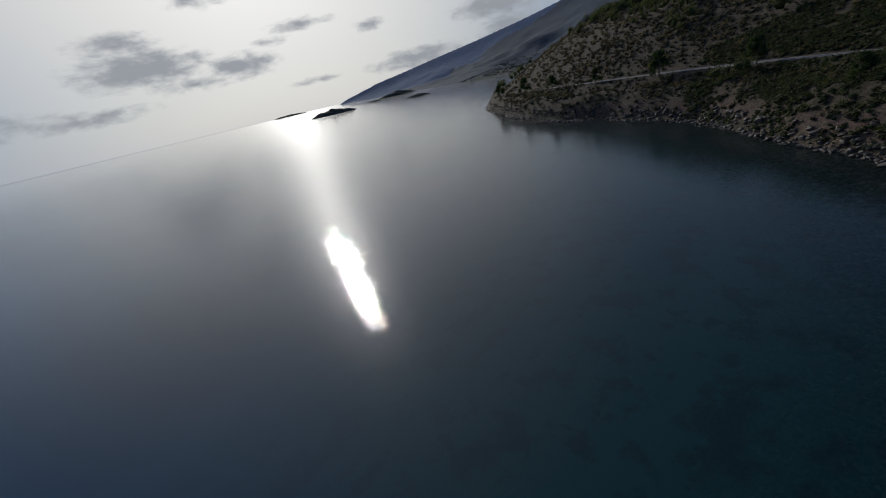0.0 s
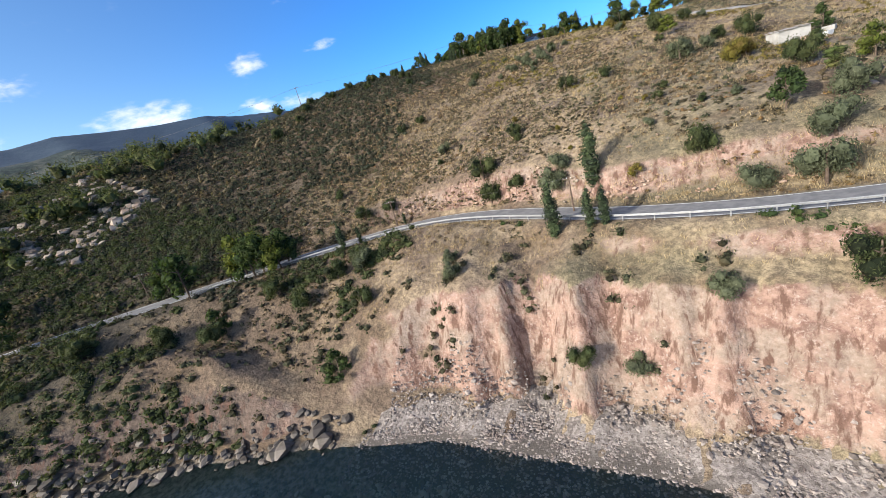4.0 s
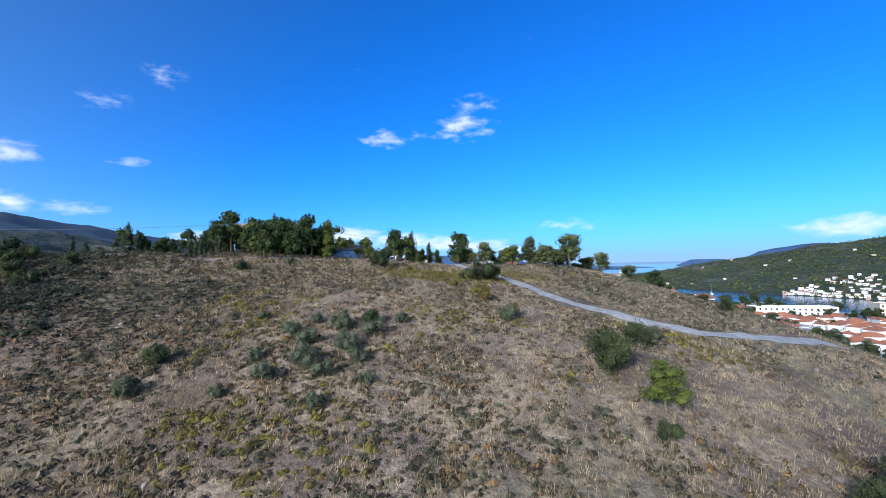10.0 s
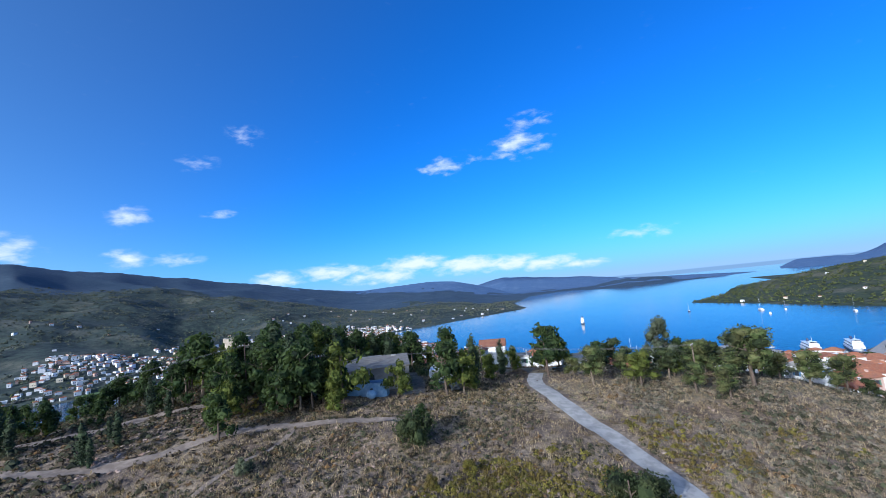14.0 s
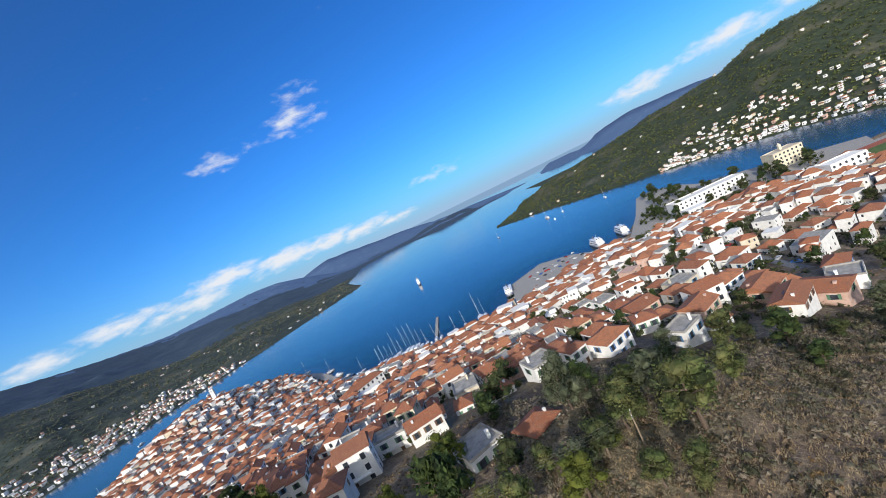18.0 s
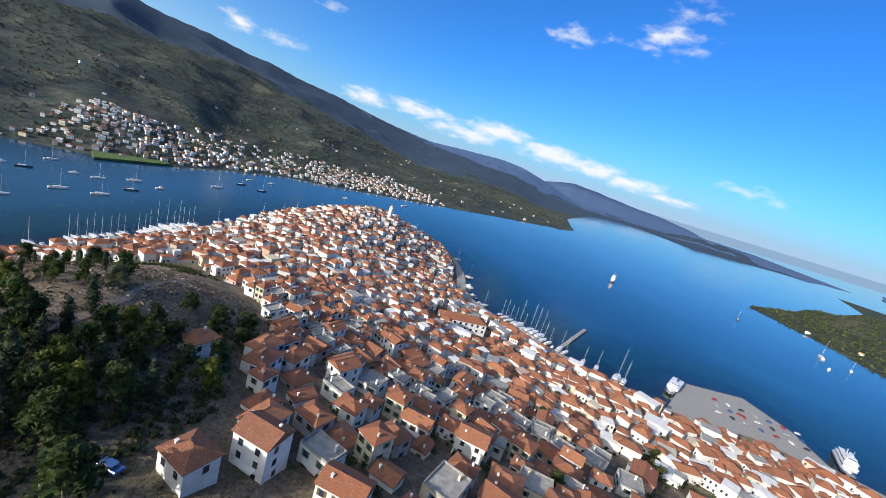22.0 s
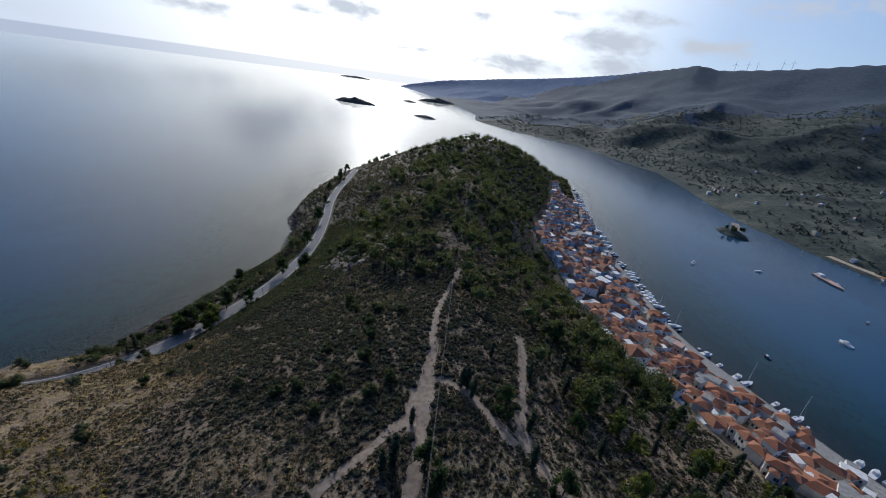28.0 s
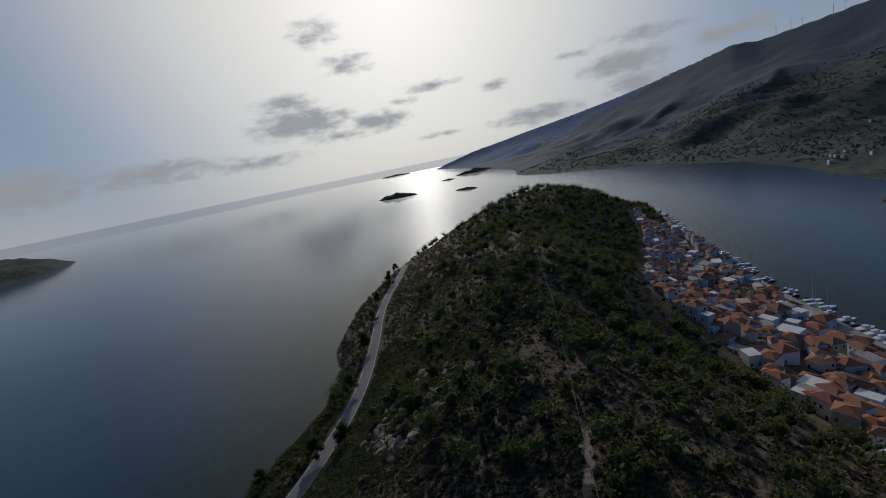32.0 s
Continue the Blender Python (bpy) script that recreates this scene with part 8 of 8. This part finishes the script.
# ---- stones ----
def stones(name, x, y, size, mat, seed, label, dz=0.0, z=None):
    rng = np.random.default_rng(seed)
    t = (1 + 5 ** 0.5) / 2
    v0 = np.array([(-1, t, 0), (1, t, 0), (-1, -t, 0), (1, -t, 0), (0, -1, t), (0, 1, t), (0, -1, -t), (0, 1, -t), (t, 0, -1), (t, 0, 1), (-t, 0, -1), (-t, 0, 1)]) / 1.9
    f0 = np.array([(0, 11, 5), (0, 5, 1), (0, 1, 7), (0, 7, 10), (0, 10, 11), (1, 5, 9), (5, 11, 4), (11, 10, 2), (10, 7, 6), (7, 1, 8), (3, 9, 4), (3, 4, 2), (3, 2, 6), (3, 6, 8), (3, 8, 9), (4, 9, 5), (2, 4, 11), (6, 2, 10), (8, 6, 7), (9, 8, 1)])
    n = len(x)
    base = np.c_[x, y, (at_ground(x, y) if z is None else z) + dz]
    k = v0[None] * rng.uniform(.65, 1.25, (n, 12, 1)) * np.stack([rng.uniform(.7, 1.3, n), rng.uniform(.7, 1.3, n), rng.uniform(.45, .9, n)], 1)[:, None, :]
    v = base[:, None, :] + k * np.asarray(size)[:, None, None]
    f = (f0[None] + 12 * np.arange(n)[:, None, None]).reshape(-1, 3)
    return tagged(new(name, mesh_from(name, v.reshape(-1, 3), f, mat)), label, "stones", kind="stuff")


M_STONE = islands("beach_stones", (.14, .12, .11), (.30, .262, .24), (.215, .175, .155), .9, .25, .8)
M_BOULDER = islands("hill_stones", (.15, .125, .10), (.32, .27, .22), (.27, .19, .14), .9, .2, .8)
M_BANK = islands("bank_rock", (.24, .165, .125), (.46, .34, .27), (.36, .23, .165), .9, .2, .8)
M_WETROCK = islands("shore_rocks", (.05, .042, .036), (.13, .11, .095), (.09, .075, .06), .6, .25, .8)
x, y = scatter(17500, -24, 110, -140, -118, lambda x, y: (lookup(HIN, x, y) > 0.6) & (lookup(HIN, x, y) < 9.6))
stones("pebbles", x, y, rg.uniform(.08, .26, len(x)) * (1 + 1.2 * (rg.random(len(x)) > .96)), M_STONE, 3, "grey and white beach pebbles and cobbles")
x, y = scatter(16000, -75, 110, -180, -128, lambda x, y: (at_ground(x, y) < -1.0) & (at_ground(x, y) > -32))
stones("seabed_stones", x, y, rg.uniform(.2, .62, len(x)), M_STONE, 4, "grey stones on the shallow seabed")
x, y = scatter(30000, -26, 110, -140, -122, lambda x, y: (at_ground(x, y) < 0.5) & (at_ground(x, y) > -1.6))
stones("drowned_pebbles", x, y, rg.uniform(.08, .26, len(x)), M_STONE, 12, "grey pebbles under the shallow water")
x, y = scatter(60000, -300, -30, -420, -125, lambda x, y: (np.abs(lookup(HIN, x, y) - 1.2) < 3.0))
x, y = x[:2600], y[:2600]
stones("shore_rocks", x, y, rg.uniform(.25, 1.0, len(x)) * (1 + .8 * (rg.random(len(x)) > .93)), M_WETROCK, 5, "dark broken rocks along the water's edge", 0.1)
x, y = scatter(5200, -200, 120, -112, 80, lambda x, y: on_hill(x, y) & (value_noise(x, y, 15, 19) > 0.05))
stones("hill_stones", x, y, rg.uniform(.1, .38, len(x)) * (1 + 1.2 * (rg.random(len(x)) > .97)), M_BOULDER, 6, "pale limestone stones lying in the grass")
x, y = scatter(280, -160, -125, -128, -95, lambda x, y: lookup(HIN, x, y) > 10)
stones("knoll_rocks", x, y, rg.uniform(.5, 2.2, len(x)), M_BOULDER, 7, "rocky outcrop on the crest of the slope")
pebble_beach = tagged(new("shingle", sheet("shingle", np.arange(-25, 112, 1.5), np.arange(-138, -116, 1.0), lambda x, y: np.where((signed_distance(x, y, COAST) > -9), np.minimum(ground(x, y) + 0.05, 2.0 + 0.35 * value_noise(x, y, 3, 5)), -1.5), M_PEBBLE)),
                      "grey shingle beach under the cliff", "beach", kind="structure")
x, y = scatter(9000, -45, 75, -112, -84, lambda x, y: (np.abs(line_distance(x, y, road_line)[0] - 6.2) < 1.6) & (at_ground(x, y) > line_distance(x, y, road_line)[1] + 0.6) & (value_noise(x, y, 6, 96) > -0.1))
stones("bank_rocks", x, y, rg.uniform(.1, .36, len(x)), M_BANK, 8, "broken pinkish rock in the road cutting")
x, y = scatter(4200, -70, -12, -5, 36, lambda x, y: on_hill(x, y) & (value_noise(x, y, 9, 97) > 0.25))
stones("rubble", x, y, rg.uniform(.08, .3, len(x)), M_BANK, 9, "pinkish rubble lying on the hilltop")
x, y = scatter(5200, -150, -58, 84, 170, lambda x, y: (signed_distance(x, y, TOWN_AREA) < -1) & (value_noise(x, y, 14, 98) > 0.0))
stones("slope_stones", x, y, rg.uniform(.15, .6, len(x)), M_BOULDER, 10, "pale rocks on the slope over the town")
# scrub over the cove's west side, and tufts on the cliff
x, y = scatter(9500, -240, -36, -360, -92, lambda x, y: (lookup(HIN, x, y) > 2.5) & clear_of_ways(x, y, 4.5) & (value_noise(x, y, 16, 23) > -0.02 - 0.55 * soft(-x, 50, 130)))
clump_stuff("cove_scrub", heights(x, y, 0.2), rg.uniform(0.6, 1.9, len(x)), M_GREY, 24, 28, 0.18, "dark scrub bushes over the rocky shore", "scrub")
x, y = scatter(2200, -40, 100, -130, -106, lambda x, y: (lookup(HIN, x, y) > 7.5) & clear_of_ways(x, y, 4.0) & (value_noise(x, y, 5, 25) > 0.24))
clump_stuff("cliff_tufts", heights(x, y, 0.1), rg.uniform(0.4, 1.4, len(x)), M_GREY, 25, 26, 0.2, "green tufts growing on the red cliff", "scrub")
x, y = scatter(9000, -45, 110, -126, -98, lambda x, y: (lookup(HIN, x, y) > 15) & clear_of_ways(x, y, 3.6))
blades("verge_grass", x, y, rg.uniform(0.3, 0.8, len(x)), M_STRAW, 26, 7, "dry grass on the road verge")
x, y = scatter(900, -45, 62, -114, -94, lambda x, y: (np.abs(line_distance(x, y, road_line)[0] - 4.7) < 0.9) & (at_ground(x, y) < line_distance(x, y, road_line)[1] - 0.15) & (value_noise(x, y, 7, 95) > 0.0))
clump_stuff("verge_bushes", heights(x, y, 0.2), rg.uniform(0.5, 1.1, len(x)), M_PINE, 27, 60, 0.17, "small green bushes along the guard rail", "scrub")
x, y = scatter(1500, -170, -30, -200, -96, lambda x, y: (lookup(HIN, x, y) > 4) & clear_of_ways(x, y, 5) & (line_distance(x, y, road_line)[0] < 60) & (value_noise(x, y, 24, 29) > 0.1))
clump_stuff("cove_bushes", heights(x, y, 0.5), rg.uniform(1.0, 2.4, len(x)), M_BUSH, 36, 70, 0.11, "rounded dark bushes between road and shore", "scrub", tall=0.95)
# scrub behind the top, over the town
x, y = scatter(15000, -190, 150, 60, 190, lambda x, y: (signed_distance(x, y, TOWN_AREA) < -2) & clear_of_ways(x, y) & (lookup(HIN, x, y) > 8) & (signed_distance(x, y, BUILT) < -1) & (x < -30) & (value_noise(x, y, 24, 45) > 0.0 + 0.75 * soft(-x, 55, 75) * (signed_distance(x, y, TOWN_AREA) < -16)))
clump_stuff("back_scrub", heights(x, y, 0.1), rg.uniform(0.5, 2.1, len(x)), M_BUSH, 28, 10, 0.28, "dark scrub on the shaded north slope", "scrub")

# low houses on the brow, half sunk in the slope
copy_thing(protos[2], pose(19, 80.5, float(at_ground(19, 80.5)) - 2.2, 0, 0, 205))
copy_thing(protos[3], pose(7.5, 82, float(at_ground(7.5, 82)) - 3.2, 0, 0, 195))
# the lone house under the top
copy_thing(protos[0], pose(-55.5, 123, float(at_ground(-55.5, 123)) - .3, 0, 0, 84))
